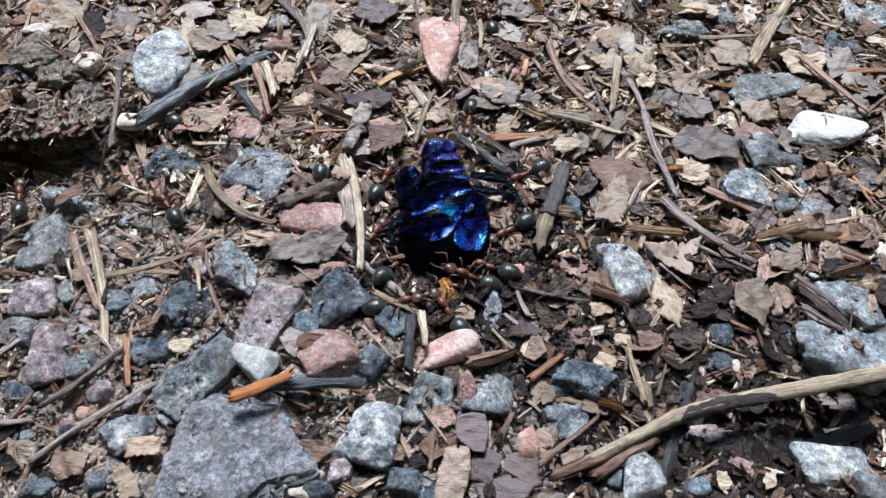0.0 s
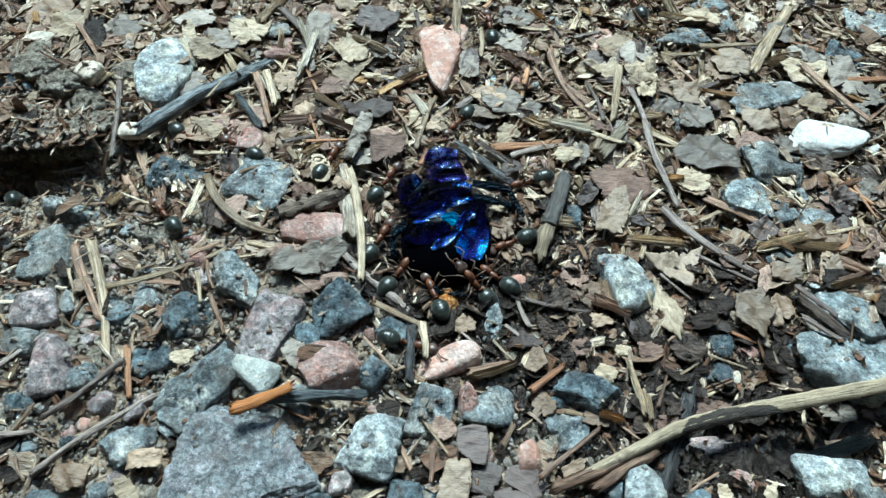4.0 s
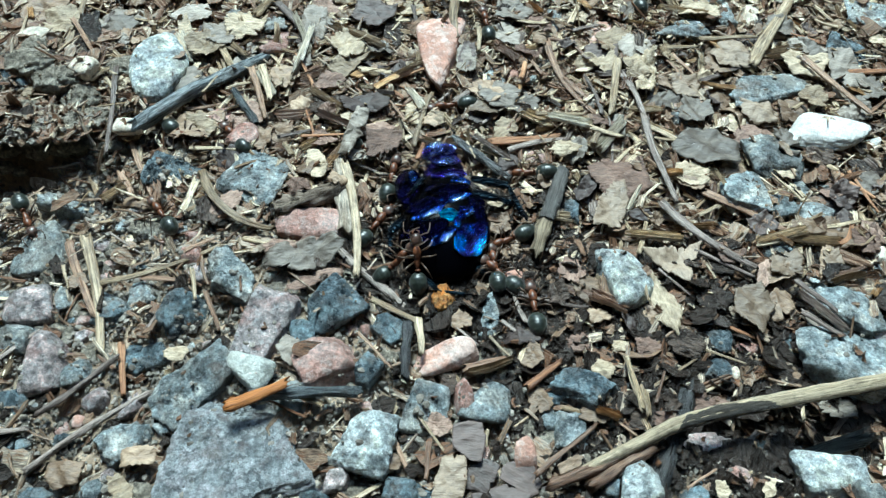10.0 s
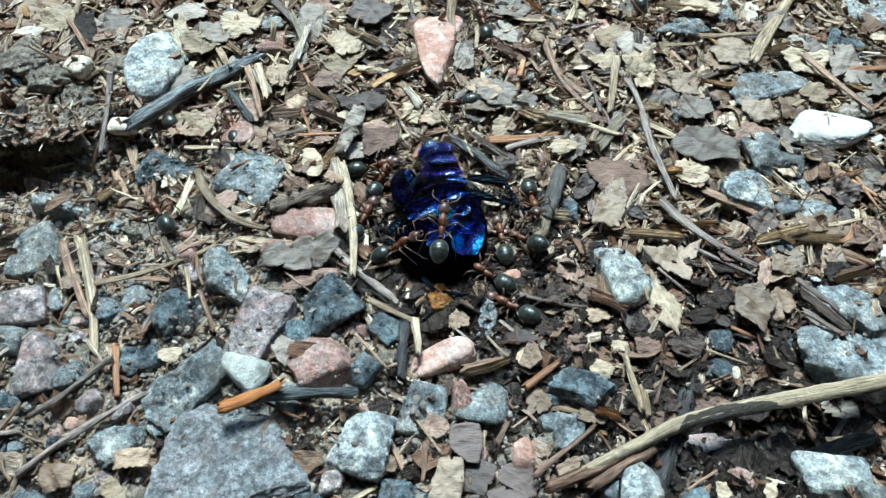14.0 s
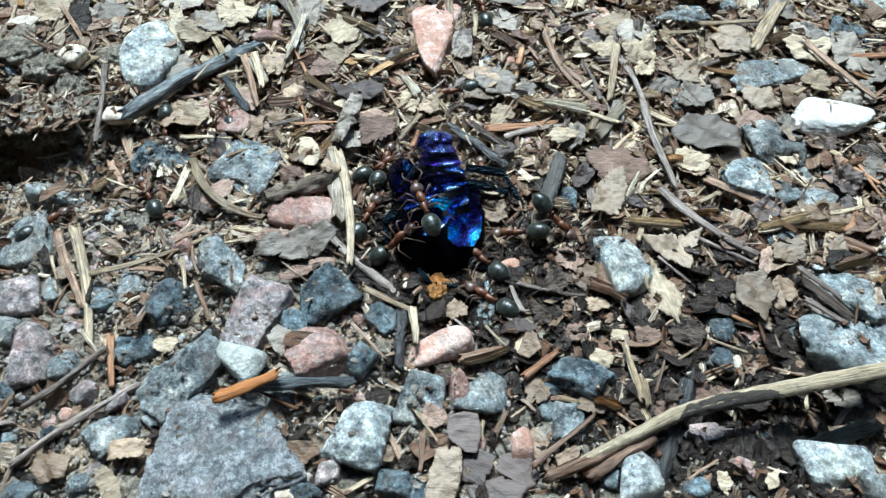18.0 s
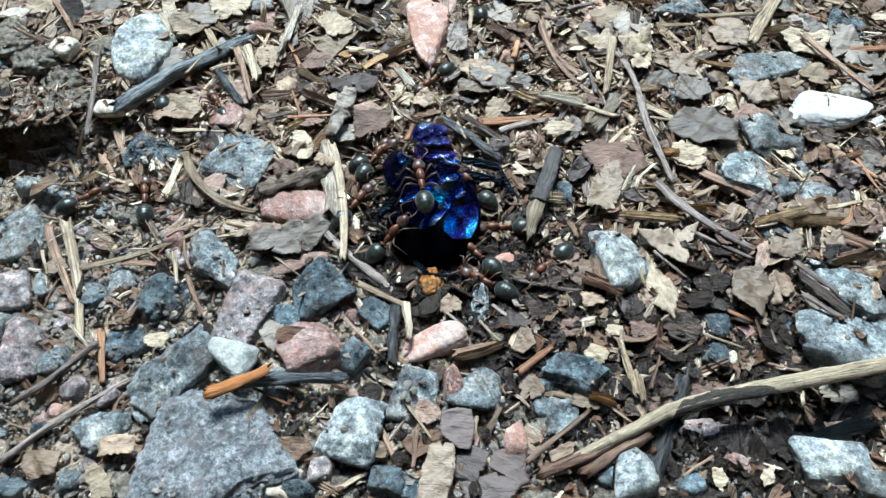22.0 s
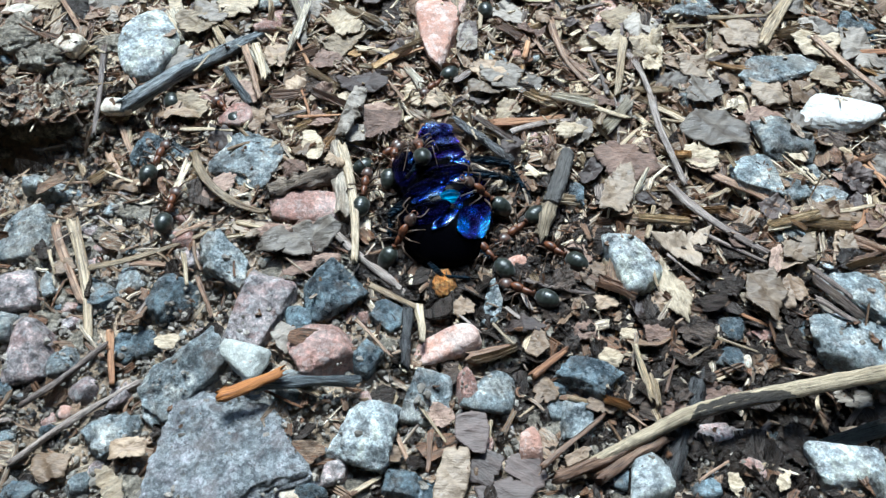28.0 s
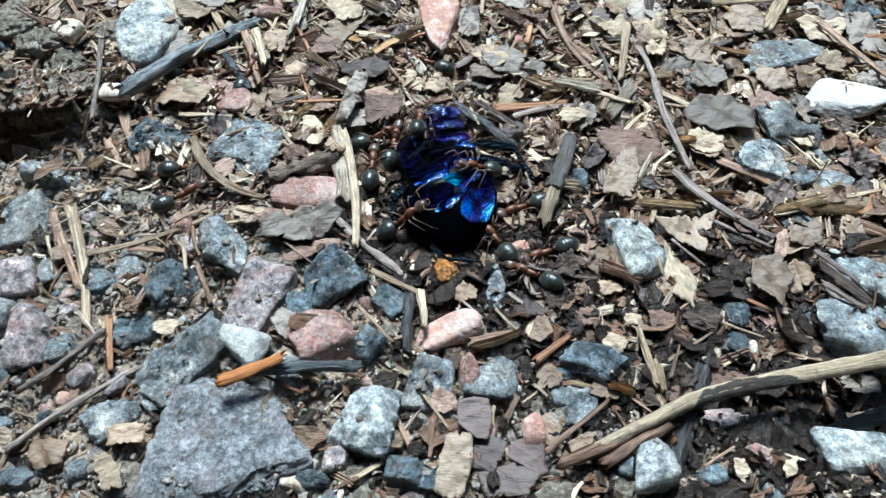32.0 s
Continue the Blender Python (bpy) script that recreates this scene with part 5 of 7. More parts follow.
flake(23.8, -13.2, 2.20, 1.81, -21, 'dark', 338, 1.0, jag=0.25, tilt=(-6, -6))
flake(28.3, -7.8, 2.09, 1.67, 0, 'dark', 339, 0.9, jag=0.25, tilt=(5, -5))
flake(20.4, -13.1, 1.37, 1.34, -5, 'brown', 340, 1.0, jag=0.20, tilt=(3, -4))
flake(15.6, -15.6, 1.12, 1.07, -1, 'pale', 341, 1.2, jag=0.25, tilt=(1, -3))
flake(17.7, -12.9, 0.83, 0.66, -4, 'pale', 342, 1.2, jag=0.20, tilt=(-1, -2))
flake(14.4, -20.5, 2.09, 1.04, -5, 'tan', 343, 1.2, jag=0.25, tilt=(-3, -1))
flake(9.3, -18.4, 1.39, 1.75, 1, 'tan', 344, 1.0, jag=0.25, tilt=(-5, 0))
flake(-0.7, -21.3, 1.63, 1.21, -2, 'brown', 345, 1.0, jag=0.25, tilt=(6, 1))
flake(-5.4, -25.1, 1.31, 0.96, -2, 'tan', 346, 1.4, jag=0.25, tilt=(4, 2))
flake(-6.7, -25.0, 1.05, 0.77, -1, 'brown', 347, 1.4, jag=0.20, tilt=(2, 3))
flake(-15.5, -13.5, 1.24, 1.95, 37, 'grey', 348, 1.6, jag=0.20, tilt=(0, 4))
flake(-20.6, 26.2, 1.88, 1.91, -5, 'tan', 349, 1.2, jag=0.20, tilt=(-2, 5))
flake(35.9, -21.5, 0.98, 0.75, -7, 'brown', 350, 1.0, jag=0.20, tilt=(-4, 6))
flake(32.4, -23.0, 1.68, 2.01, 1, 'dark', 351, 1.0, jag=0.25, tilt=(-6, -6))
flake(29.5, -19.3, 2.21, 0.84, -1, 'dark', 352, 0.6, jag=0.20, tilt=(5, -5))
flake(41.3, -18.9, 1.55, 1.43, -3, 'brown', 353, 1.0, jag=0.25, tilt=(3, -4))
flake(38.1, -19.3, 1.67, 1.04, 0, 'grey', 354, 0.8, jag=0.25, tilt=(1, -3))
flake(39.0, -20.8, 1.24, 0.79, -5, 'dark', 355, 0.8, jag=0.20, tilt=(-1, -2))
flake(0.4, -16.8, 0.84, 1.34, 1, 'dark', 357, 1.0, jag=0.20, tilt=(-5, 0))
flake(24.8, -18.8, 1.52, 1.02, 6, 'brown', 358, 1.0, jag=0.20, tilt=(6, 1))
flake(21.0, -20.9, 1.52, 0.94, 8, 'brown', 359, 1.0, jag=0.20, tilt=(4, 2))
flake(34.6, -8.2, 1.38, 2.33, -39, 'tan', 360, 1.2, jag=0.25, tilt=(2, 3))
flake(38.4, -10.3, 1.74, 1.92, -0, 'grey', 361, 0.9, jag=0.25, tilt=(0, 4))
flake(34.1, -4.3, 2.12, 1.05, 63, 'brown', 362, 1.4, jag=0.20, tilt=(-2, 5))
flake(30.6, -2.1, 1.75, 1.42, -6, 'brown', 363, 1.0, jag=0.20, tilt=(-4, 6))
flake(29.8, -3.4, 1.48, 1.35, -3, 'dark', 364, 1.0, jag=0.20, tilt=(-6, -6))
flake(45.3, 7.8, 1.55, 1.86, -38, 'brown', 365, 1.0, jag=0.20, tilt=(5, -5))
flake(49.0, 8.3, 1.89, 1.91, -4, 'grey', 366, 1.0, jag=0.20, tilt=(3, -4))
flake(43.6, 1.0, 2.24, 2.13, 30, 'tan', 367, 1.0, jag=0.25, tilt=(1, -3))
flake(46.3, -0.0, 1.54, 2.11, -2, 'brown', 368, 1.0, jag=0.25, tilt=(-1, -2))
flake(44.7, 15.3, 1.02, 1.32, -2, 'dark', 369, 1.0, jag=0.20, tilt=(-3, -1))
flake(-16.7, -26.2, 0.27, 0.27, -3, 'pale', 370, 1.0, jag=0.20, tilt=(-5, 0))
flake(-20.3, 0.2, 1.88, 0.88, -8, 'brown', 371, 1.0, jag=0.20, tilt=(6, 1))
flake(-15.0, -5.4, 1.79, 0.79, 13, 'brown', 372, 1.2, jag=0.20, tilt=(4, 2))
flake(-16.8, -2.8, 2.07, 1.10, -26, 'dark', 373, 1.0, jag=0.20, tilt=(2, 3))

# torn splinters and shreds of wood
shred(37.0, 0.2, 7.0, 1.05, 17, 'straw', 401, 1.7, strands=6, thick=0.35)
shred(40.8, 0.1, 6.4, 1.12, -4, 'straw', 481, 1.6, strands=6, thick=0.35)
shred(36.6, -0.3, 3.2, 0.62, -48, 'split', 482, 1.8, strands=4, thick=0.35)
shred(23.1, 0.6, 7.1, 1.01, -3, 'straw', 402, 1.8, strands=6, thick=0.35)
shred(18.3, -17.8, 6.4, 0.45, -80, 'straw', 403, 1.6, strands=3, thick=0.35)
shred(19.2, -19.6, 3.2, 0.54, -88, 'straw', 404, 1.4, strands=4, thick=0.35)
shred(20.1, 15.4, 7.0, 1.47, 52, 'pith', 405, 1.6, strands=7, thick=0.35)
shred(-19.0, 34.1, 10.1, 0.92, -70, 'pith', 406, 1.8, strands=4, thick=0.35)
shred(-18.3, 31.6, 9.8, 0.84, -98, 'pith', 407, 2.0, strands=4, thick=0.35)
shred(-19.0, 28.9, 7.9, 0.65, 84, 'pith', 408, 1.6, strands=3, thick=0.35)
shred(-11.1, 34.0, 10.9, 1.23, -31, 'straw', 409, 1.7, strands=6, thick=0.35)
shred(-14.7, 21.7, 7.3, 1.01, -42, 'straw', 410, 1.5, strands=5, thick=0.35)
shred(-4.5, 27.2, 5.0, 0.79, 35, 'straw', 411, 1.5, strands=4, thick=0.35)
shred(15.1, 17.1, 6.1, 1.38, -12, 'pith', 412, 1.7, strands=7, thick=0.35)
shred(-3.6, 22.3, 4.9, 1.08, -60, 'pith', 413, 1.4, strands=5, thick=0.35)
shred(-22.7, 24.6, 6.5, 1.17, -63, 'pith', 414, 1.8, strands=5, thick=0.35)
shred(-34.9, 33.6, 7.8, 1.69, -61, 'pith', 415, 1.6, strands=6, thick=0.35)
shred(-29.2, 31.0, 6.8, 0.82, -61, 'straw', 416, 1.6, strands=4, thick=0.35)
shred(-27.5, 31.6, 4.7, 0.75, -48, 'straw', 417, 1.6, strands=4, thick=0.35)
shred(45.1, 30.8, 6.1, 1.95, 17, 'straw', 418, 1.8, strands=8, thick=0.35)
shred(4.5, -15.4, 5.6, 0.82, 19, 'straw', 419, 1.8, strands=5, thick=0.35)
shred(15.5, -20.5, 2.8, 0.86, -20, 'split', 420, 1.4, strands=5, thick=0.35)
shred(25.7, 17.2, 6.5, 0.83, -31, 'straw', 421, 1.6, strands=4, thick=0.35)
shred(-8.5, 26.8, 3.3, 1.01, 17, 'straw', 422, 1.4, strands=4, thick=0.35)
shred(-12.9, 17.0, 7.3, 1.04, -30, 'brown', 423, 1.5, strands=5, thick=0.35)
shred(32.8, 38.9, 7.2, 1.09, 163, 'straw', 424, 1.5, strands=5, thick=0.35)
shred(42.5, -5.3, 4.5, 0.77, 17, 'straw', 425, 1.5, strands=5, thick=0.35)
shred(38.6, -9.6, 6.7, 0.94, -50, 'greybrown', 426, 1.9, strands=5, thick=0.35)
shred(17.1, -7.9, 4.6, 1.53, -30, 'brown', 427, 1.8, strands=7, thick=0.35)
shred(-0.3, 13.5, 6.3, 0.82, -28, 'straw', 429, 2.2, strands=4, thick=0.35)
shred(5.4, 13.6, 7.4, 0.68, -43, 'greybrown', 430, 2.0, strands=4, thick=0.35)
shred(-12.7, -19.4, 3.1, 0.65, -25, 'straw', 431, 1.6, strands=4, thick=0.35)
flake(-12.5, 29.4, 1.77, 3.84, -30, 'pale', 432, 1.6, jag=0.25, tilt=(0, 0), curl=0.22)
flake(-10.8, 15.1, 1.15, 3.82, -14, 'grey', 433, 2.0, jag=0.14, tilt=(10, 6), curl=0.5)
flake(47.9, 30.9, 2.54, 2.97, 20, 'grey', 434, 1.6, jag=0.25, tilt=(0, 0), curl=0.22)
flake(2.8, 29.7, 1.48, 3.16, 0, 'grey', 435, 1.4, jag=0.2, tilt=(0, 0), curl=0.22)
flake(25.2, 28.1, 1.91, 2.43, 30, 'pale', 436, 1.6, jag=0.3, tilt=(0, 0), curl=0.22)
flake(36.4, -3.6, 2.05, 1.64, 10, 'rosy', 437, 1.5, jag=0.3, tilt=(0, 0), curl=0.22)
flake(42.0, -2.5, 1.09, 1.82, -8, 'rosy', 438, 1.5, jag=0.3, tilt=(0, 0), curl=0.22)
flake(6.6, 22.8, 3.14, 2.49, 8, 'grey', 439, 1.5, jag=0.22, tilt=(0, 0), curl=0.22)
flake(5.1, 20.7, 2.54, 1.82, 0, 'rosy', 440, 1.5, jag=0.25, tilt=(0, 0), curl=0.22)
flake(-14.8, -2.0, 4.61, 2.08, 10, 'grey', 441, 1.7, jag=0.25, tilt=(4, -3), curl=0.3)
flake(-17.9, -1.0, 2.14, 1.34, 16, 'brown', 443, 2.0, jag=0.28, tilt=(6, 4), curl=0.4)
flake(-13.4, -4.2, 2.67, 1.00, 8, 'brown', 442, 1.2, jag=0.22, tilt=(0, 0), curl=0.22)

flake(22.9, 32.9, 3.02, 3.03, 20, 'pale', 451, 1.5, jag=0.25, tilt=(0, 0), curl=0.22)
flake(25.8, 26.3, 1.75, 3.70, -12, 'pale', 452, 1.7, jag=0.2, tilt=(8, -10), curl=0.5)
flake(30.8, 24.4, 2.16, 2.33, 0, 'rosy', 453, 1.5, jag=0.25, tilt=(0, 0), curl=0.22)
flake(37.5, 30.2, 2.83, 2.72, 4, 'rosy', 454, 1.5, jag=0.14, tilt=(0, 0), curl=0.22)
flake(38.9, 20.7, 2.12, 2.85, 10, 'rosy', 455, 1.5, jag=0.22, tilt=(0, 0), curl=0.22)
flake(30.9, 19.7, 2.2, 2.2, -14, 'grey', 456, 1.5, jag=0.25, tilt=(0, 0), curl=0.22)
flake(46.8, 28.5, 3.10, 2.67, -18, 'pale', 457, 1.6, jag=0.14, tilt=(0, 0), curl=0.22)
flake(51.6, 26.8, 2.49, 4.17, 6, 'grey', 458, 1.5, jag=0.16, tilt=(0, 0), curl=0.22)
flake(46.3, 21.8, 1.84, 2.05, 0, 'pale', 459, 1.5, jag=0.3, tilt=(0, 0), curl=0.22)
flake(35.4, 39.1, 3.44, 1.98, -6, 'pale', 460, 1.5, jag=0.3, tilt=(0, 0), curl=0.22)
flake(20.8, 28.6, 1.92, 1.99, 30, 'pale', 461, 1.5, jag=0.3, tilt=(0, 0), curl=0.22)
flake(-32.0, 32.7, 2.6, 2.4, 18, 'pale', 462, 1.5, jag=0.25, tilt=(0, 0), curl=0.22)
flake(-27.3, 36.2, 2.92, 2.90, -10, 'pale', 463, 1.4, jag=0.3, tilt=(0, 0), curl=0.22)
flake(-30.3, 18.2, 2.08, 2.36, 8, 'pale', 464, 1.3, jag=0.25, tilt=(0, 0), curl=0.22)
flake(39.5, 10.1, 1.72, 1.78, 0, 'pale', 465, 1.5, jag=0.3, tilt=(0, 0), curl=0.22)
flake(28.9, 9.2, 2.50, 1.93, 14, 'pale', 466, 1.4, jag=0.3, tilt=(0, 0), curl=0.22)
flake(31.3, -9.9, 1.27, 1.08, 0, 'tan', 467, 1.3, jag=0.3, tilt=(0, 0), curl=0.22)
flake(-52.4, 37.6, 3.40, 2.70, 12, 'pale', 468, 1.4, jag=0.3, tilt=(0, 0), curl=0.22)
flake(-45.7, 38.8, 2.33, 2.73, 0, 'grey', 469, 1.4, jag=0.3, tilt=(0, 0), curl=0.22)
flake(-1.2, 18.7, 1.11, 1.37, 0, 'pale', 470, 1.3, jag=0.3, tilt=(0, 0), curl=0.22)
flake(4.2, 13.1, 1.35, 1.28, 0, 'pale', 471, 1.3, jag=0.3, tilt=(0, 0), curl=0.22)
flake(14.3, 13.1, 2.02, 1.47, 8, 'pale', 472, 1.6, jag=0.3, tilt=(0, 0), curl=0.22)
flake(-15.1, 11.2, 1.46, 2.35, 20, 'pale', 473, 1.4, jag=0.2, tilt=(0, 0), curl=0.22)
flake(-40.2, -3.8, 1.20, 1.03, 0, 'tan', 474, 1.2, jag=0.2, tilt=(0, 0), curl=0.22)
flake(-20.6, 0.0, 1.85, 1.25, 6, 'rosy', 475, 1.1, jag=0.2, tilt=(0, 0), curl=0.22)

flake(-16.7, 7.2, 1.51, 1.00, 10, 'brown', 485, 2.6, jag=0.3, tilt=(8, 0), curl=0.4)
flake(-12.4, 8.4, 1.40, 1.19, -10, 'tan', 486, 2.5, jag=0.3, tilt=(-6, 8), curl=0.4)

# ---- the large fallen stick, the broken stick and the clod ----
def branch(name, points, radii, mat, label, seed, bark=(), gnarl=0.0):
    """A knotty stick through points in mm, resting on the litter."""
    rng = np.random.default_rng(seed)
    pts = [Vector(p) for p in points]
    fine, rad = [], []
    for i in range(len(pts) - 1):
        for k in range(14):
            u = k / 14
            a, b = pts[max(i - 1, 0)], pts[min(i + 2, len(pts) - 1)]
            p = 0.5 * ((2 * pts[i]) + (pts[i + 1] - a) * u + (2 * a - 5 * pts[i] + 4 * pts[i + 1] - b) * u * u + (3 * pts[i] - a - 3 * pts[i + 1] + b) * u ** 3)
            fine.append(p)
            rad.append((radii[i] * (1 - u) + radii[i + 1] * u) * (1 + 0.05 * math.sin(k * 1.3 + i) + rng.normal(0, 0.015)))
    fine.append(pts[-1]), rad.append(radii[-1])
    verts, faces, sides = [], [], 16
    ph = rng.uniform(0, 6.28, 3)
    for i, p in enumerate(fine):
        d = (fine[min(i + 1, len(fine) - 1)] - fine[max(i - 1, 0)]).normalized()
        u = d.cross(Vector((0, 0, 1))).normalized()
        w = u.cross(d)
        for s in range(sides):
            a = 2 * math.pi * s / sides
            r = rad[i] * (1 + 0.07 * math.sin(3 * a + ph[0] + 0.1 * i) + 0.04 * math.sin(7 * a + ph[1]) + 0.02 * math.sin(13 * a + 0.05 * i) + gnarl * noise.noise((p.x * 0.9 + 2 * math.cos(a), p.y * 0.9 + 2 * math.sin(a), seed)))
            verts.append(tuple(p + r * (math.cos(a) * u + math.sin(a) * w)))
    for i in range(len(fine) - 1):
        for s in range(sides):
            t = (s + 1) % sides
            faces.append((i * sides + s, i * sides + t, (i + 1) * sides + t, (i + 1) * sides + s))
    faces += [tuple(range(sides - 1, -1, -1)), tuple(range(len(verts) - sides, len(verts)))]
    base, chord = Vector(points[0]), Vector(points[-1]) - Vector(points[0])
    turn = math.atan2(chord.y, chord.x)
    back = np.array(Matrix.Rotation(-turn, 3, "Z"))
    ob = new(name, mesh_of(name, (np.array(verts) - np.array(base)) @ back.T, faces, mat, grain=ring_grain(verts, sides, 6.0, 0.24)))
    ob.location, ob.rotation_euler = base * MM, (0, 0, turn)
    for first, last, side, count in bark:
        # remains of bark: a thin shell that runs out in ragged tongues
        def skin(row, col, lift):
            a, b = int(row), int(col)
            u, v = row - a, col - b
            c = fine[a] * (1 - u) + fine[a + 1] * u
            ring = [Vector(verts[(a + k) * sides + (b + m) % sides]) for k in (0, 1) for m in (0, 1)]
            p = (ring[0] * (1 - v) + ring[1] * v) * (1 - u) + (ring[2] * (1 - v) + ring[3] * v) * u
            return c + (p - c) * lift - base
        sv, sf, cols, rows = [], [], 12, 4 * (last - first)
        for i in range(rows + 1):
            u = i / rows
            full = min(1.0, 5.0 * u) * min(1.0, 1.7 * (1 - u) ** 0.5) * (0.9 + 0.35 * noise.noise((9 * u, seed, 0)))
            mid = side + count / 2 + 1.2 * noise.noise((5 * u, seed, 5))
            half = max(0.05, count / 2 * full + 0.5 * noise.noise((23 * u, seed, 9)) + 0.3 * noise.noise((61 * u, seed, 3)))
            for s in range(cols + 1):
                q = 2 * s / cols - 1
                reach = 2.6 * (2 * u - 1) ** 3 * noise.noise((0.9 * s, seed + first, 2 if u < 0.5 else 7))
                sv.append(skin(max(0, min(first + (last - first) * u + reach, len(fine) - 1.01)), mid + half * q + 16, 0.985 + 0.06 * (1 - q ** 6) * min(1, 8 * u, 8 - 8 * u)))
        for i in range(rows):
            for s in range(cols):
                k = i * (cols + 1) + s
                sf.append((k, k + 1, k + cols + 2, k + cols + 1))
        flat = np.array([tuple(v) for v in sv]) @ back.T
        strip = new("bark", mesh_of("bark", flat, sf, FIBRE["bark"], grain=fibres_of(flat, 3.0, 0.25)))
        strip.parent = ob
        strip["label"] = "dark bark remains"
    return tagged(ob, label, "stick")


branch("fallen_stick", [(12.6, -26.1, 1.6), (17.5, -23.8, 2.0), (23.0, -21.5, 2.6), (32.5, -19.7, 3.4), (44.0, -17.5, 3.6), (62.0, -13.4, 3.0)],
       [0.52, 0.6, 0.7, 0.76, 0.74, 0.7], FIBRE["stick"], "pale peeled stick with dark weathered middle on the litter", 5, bark=((24, 40, -5, 12), (34, 68, -7, 7), (4, 28, -7, 6)))
branch("broken_stick", [(13.7, 9.8, 1.9), (12.5, 6.0, 1.8), (11.3, 2.7, 1.6)], [0.85, 0.92, 0.9], FIBRE["driftwood"],
       "grey-brown stick broken to tan wood beside the beetle", 6)
branch("bark_chunk", [(-19.3, 4.6, 0.9), (-15.5, 6.1, 1.1), (-11.7, 8.1, 1.0)], [1.0, 1.1, 0.9], FIBRE["peel"],
       "rough brown bark-covered branch piece lying in the litter", 9, gnarl=0.7)
SNAP_V, SNAP_F = sweep(6.2, 2.2, 1.5, 0.1, 77, 10, 20, 0.4, 0.12)
SNAP = new("exposed_wood", mesh_of("exposed_wood", SNAP_V, SNAP_F, FIBRE["stick"], grain=ring_grain(SNAP_V, 10, 4.0, 0.2)))
SNAP.parent = bpy.data.objects["broken_stick"]
SNAP["label"] = "tan split wood"
SNAP.matrix_basis = pose(9.0 * MM, -0.05 * MM, -0.42 * MM, 0, 3, 0)


def earth_material():
    m, n, l, b = material("crumbly_earth", 0.7, 0, 0.4)
    a, f = noise_node(n, l, 260, 6, 0.75), noise_node(n, l, 1800, 6, 0.8)
    c1 = ramp(n, [(0.34, (0.16, 0.135, 0.1)), (0.5, (0.4, 0.35, 0.28)), (0.66, (0.66, 0.61, 0.52))])
    l.new(a.outputs[0], c1.inputs[0])
    c2 = ramp(n, [(0.36, (0.3, 0.29, 0.28)), (0.52, (1, 1, 1)), (0.66, (1.9, 1.85, 1.75))])
    l.new(f.outputs[0], c2.inputs[0])
    l.new(mix(n, l, "MULTIPLY", 0.9, c1.outputs[0], c2.outputs[0]), b.inputs["Base Color"])
    first = relief(n, l, b, a.outputs[0], 0.0012, 1.0)
    relief(n, l, b, f.outputs[0], 0.0008, 1.0, under=first)
    return m


EARTH = earth_material()


def clod(x, y, sx, sy, sz, z, seed, mat=None, level=4):
    """A crumbly lump of earth bound by fibres."""
    d, f = sphere_dirs(level)
    rng = np.random.default_rng(seed)
    p = d * (1 + 0.2 * ripple(d, rng, 3.5) + 0.24 * ripple(d, rng, 9, 7) + 0.2 * ripple(d, rng, 20, 9) + 0.1 * ripple(d, rng, 44, 9))[:, None]
    ob = new("soil_clod", mesh_of("soil_clod", p * [sx, sy, sz], f, mat or EARTH))
    place(ob, x, y, z, 0)
    return tagged(ob, "crumbly dark earth lump at the lip of a hollow", "soil", "earth crumbs at the hollow")


LUMP = clod(-0.3, -7.2, 1.25, 1.55, 1.2, 0.6, 115, STONE["ochre"])
LUMP.name = "resin_lump"
tagged(LUMP, "orange-brown crumbly lump of resin in front of the beetle", "resin", "lumps of resin")
for k in range(15):
    # crumbs along the lip of the hollow
    cx = -63 + 1.5 * k + 0.9 * math.sin(5.1 * k)
    cy = 15.3 + 1.1 * math.sin(3.3 * k)
    r = 0.45 + 0.9 * math.sin(7.7 * k) ** 2
    clod(cx, cy, r * 1.5, r, r * 0.8, ground_height(cx, cy + 0.8), 30 + k)


# the shelf of matted earth over the hollow
for k, (cx, cy, wide, cz) in enumerate(((-60.5, 15.6, 3.8, 1.9), (-55.0, 16.7, 3.4, 2.5), (-50.2, 15.9, 3.2, 2.1), (-46.0, 16.9, 2.8, 2.0), (-53.0, 18.6, 5.0, 2.2))):
    clod(cx, cy, wide, 2.0, 1.25, cz, 61 + k)
TOPS.append((-54.0, 16.8, 16.0, 4.8, 0.0, 3.6))
for k in range(34):
    # crumbs bound into a mat on top of the shelf
    cx, cy = -65 + (k * 7.13) % 24, 18.5 + (k * 4.37) % 11
    r = 0.8 + 1.5 * math.sin(2.9 * k) ** 2
    clod(cx, cy, r * (1.1 + 0.4 * math.sin(k)), r, r * 0.62, ground_height(cx, cy) + 0.35 * r, 90 + k)


def clear_of_things(x, y):
    """No stone and no beetle at this place."""
    if math.hypot(x, (y - 1) * 0.8) < 10.5:
        return False
    for tx, ty, sx, sy, turn, top in TOPS:
        if math.hypot(x - tx, y - ty) < 0.8 * max(sx, sy) + 0.6:
            return False
    return True


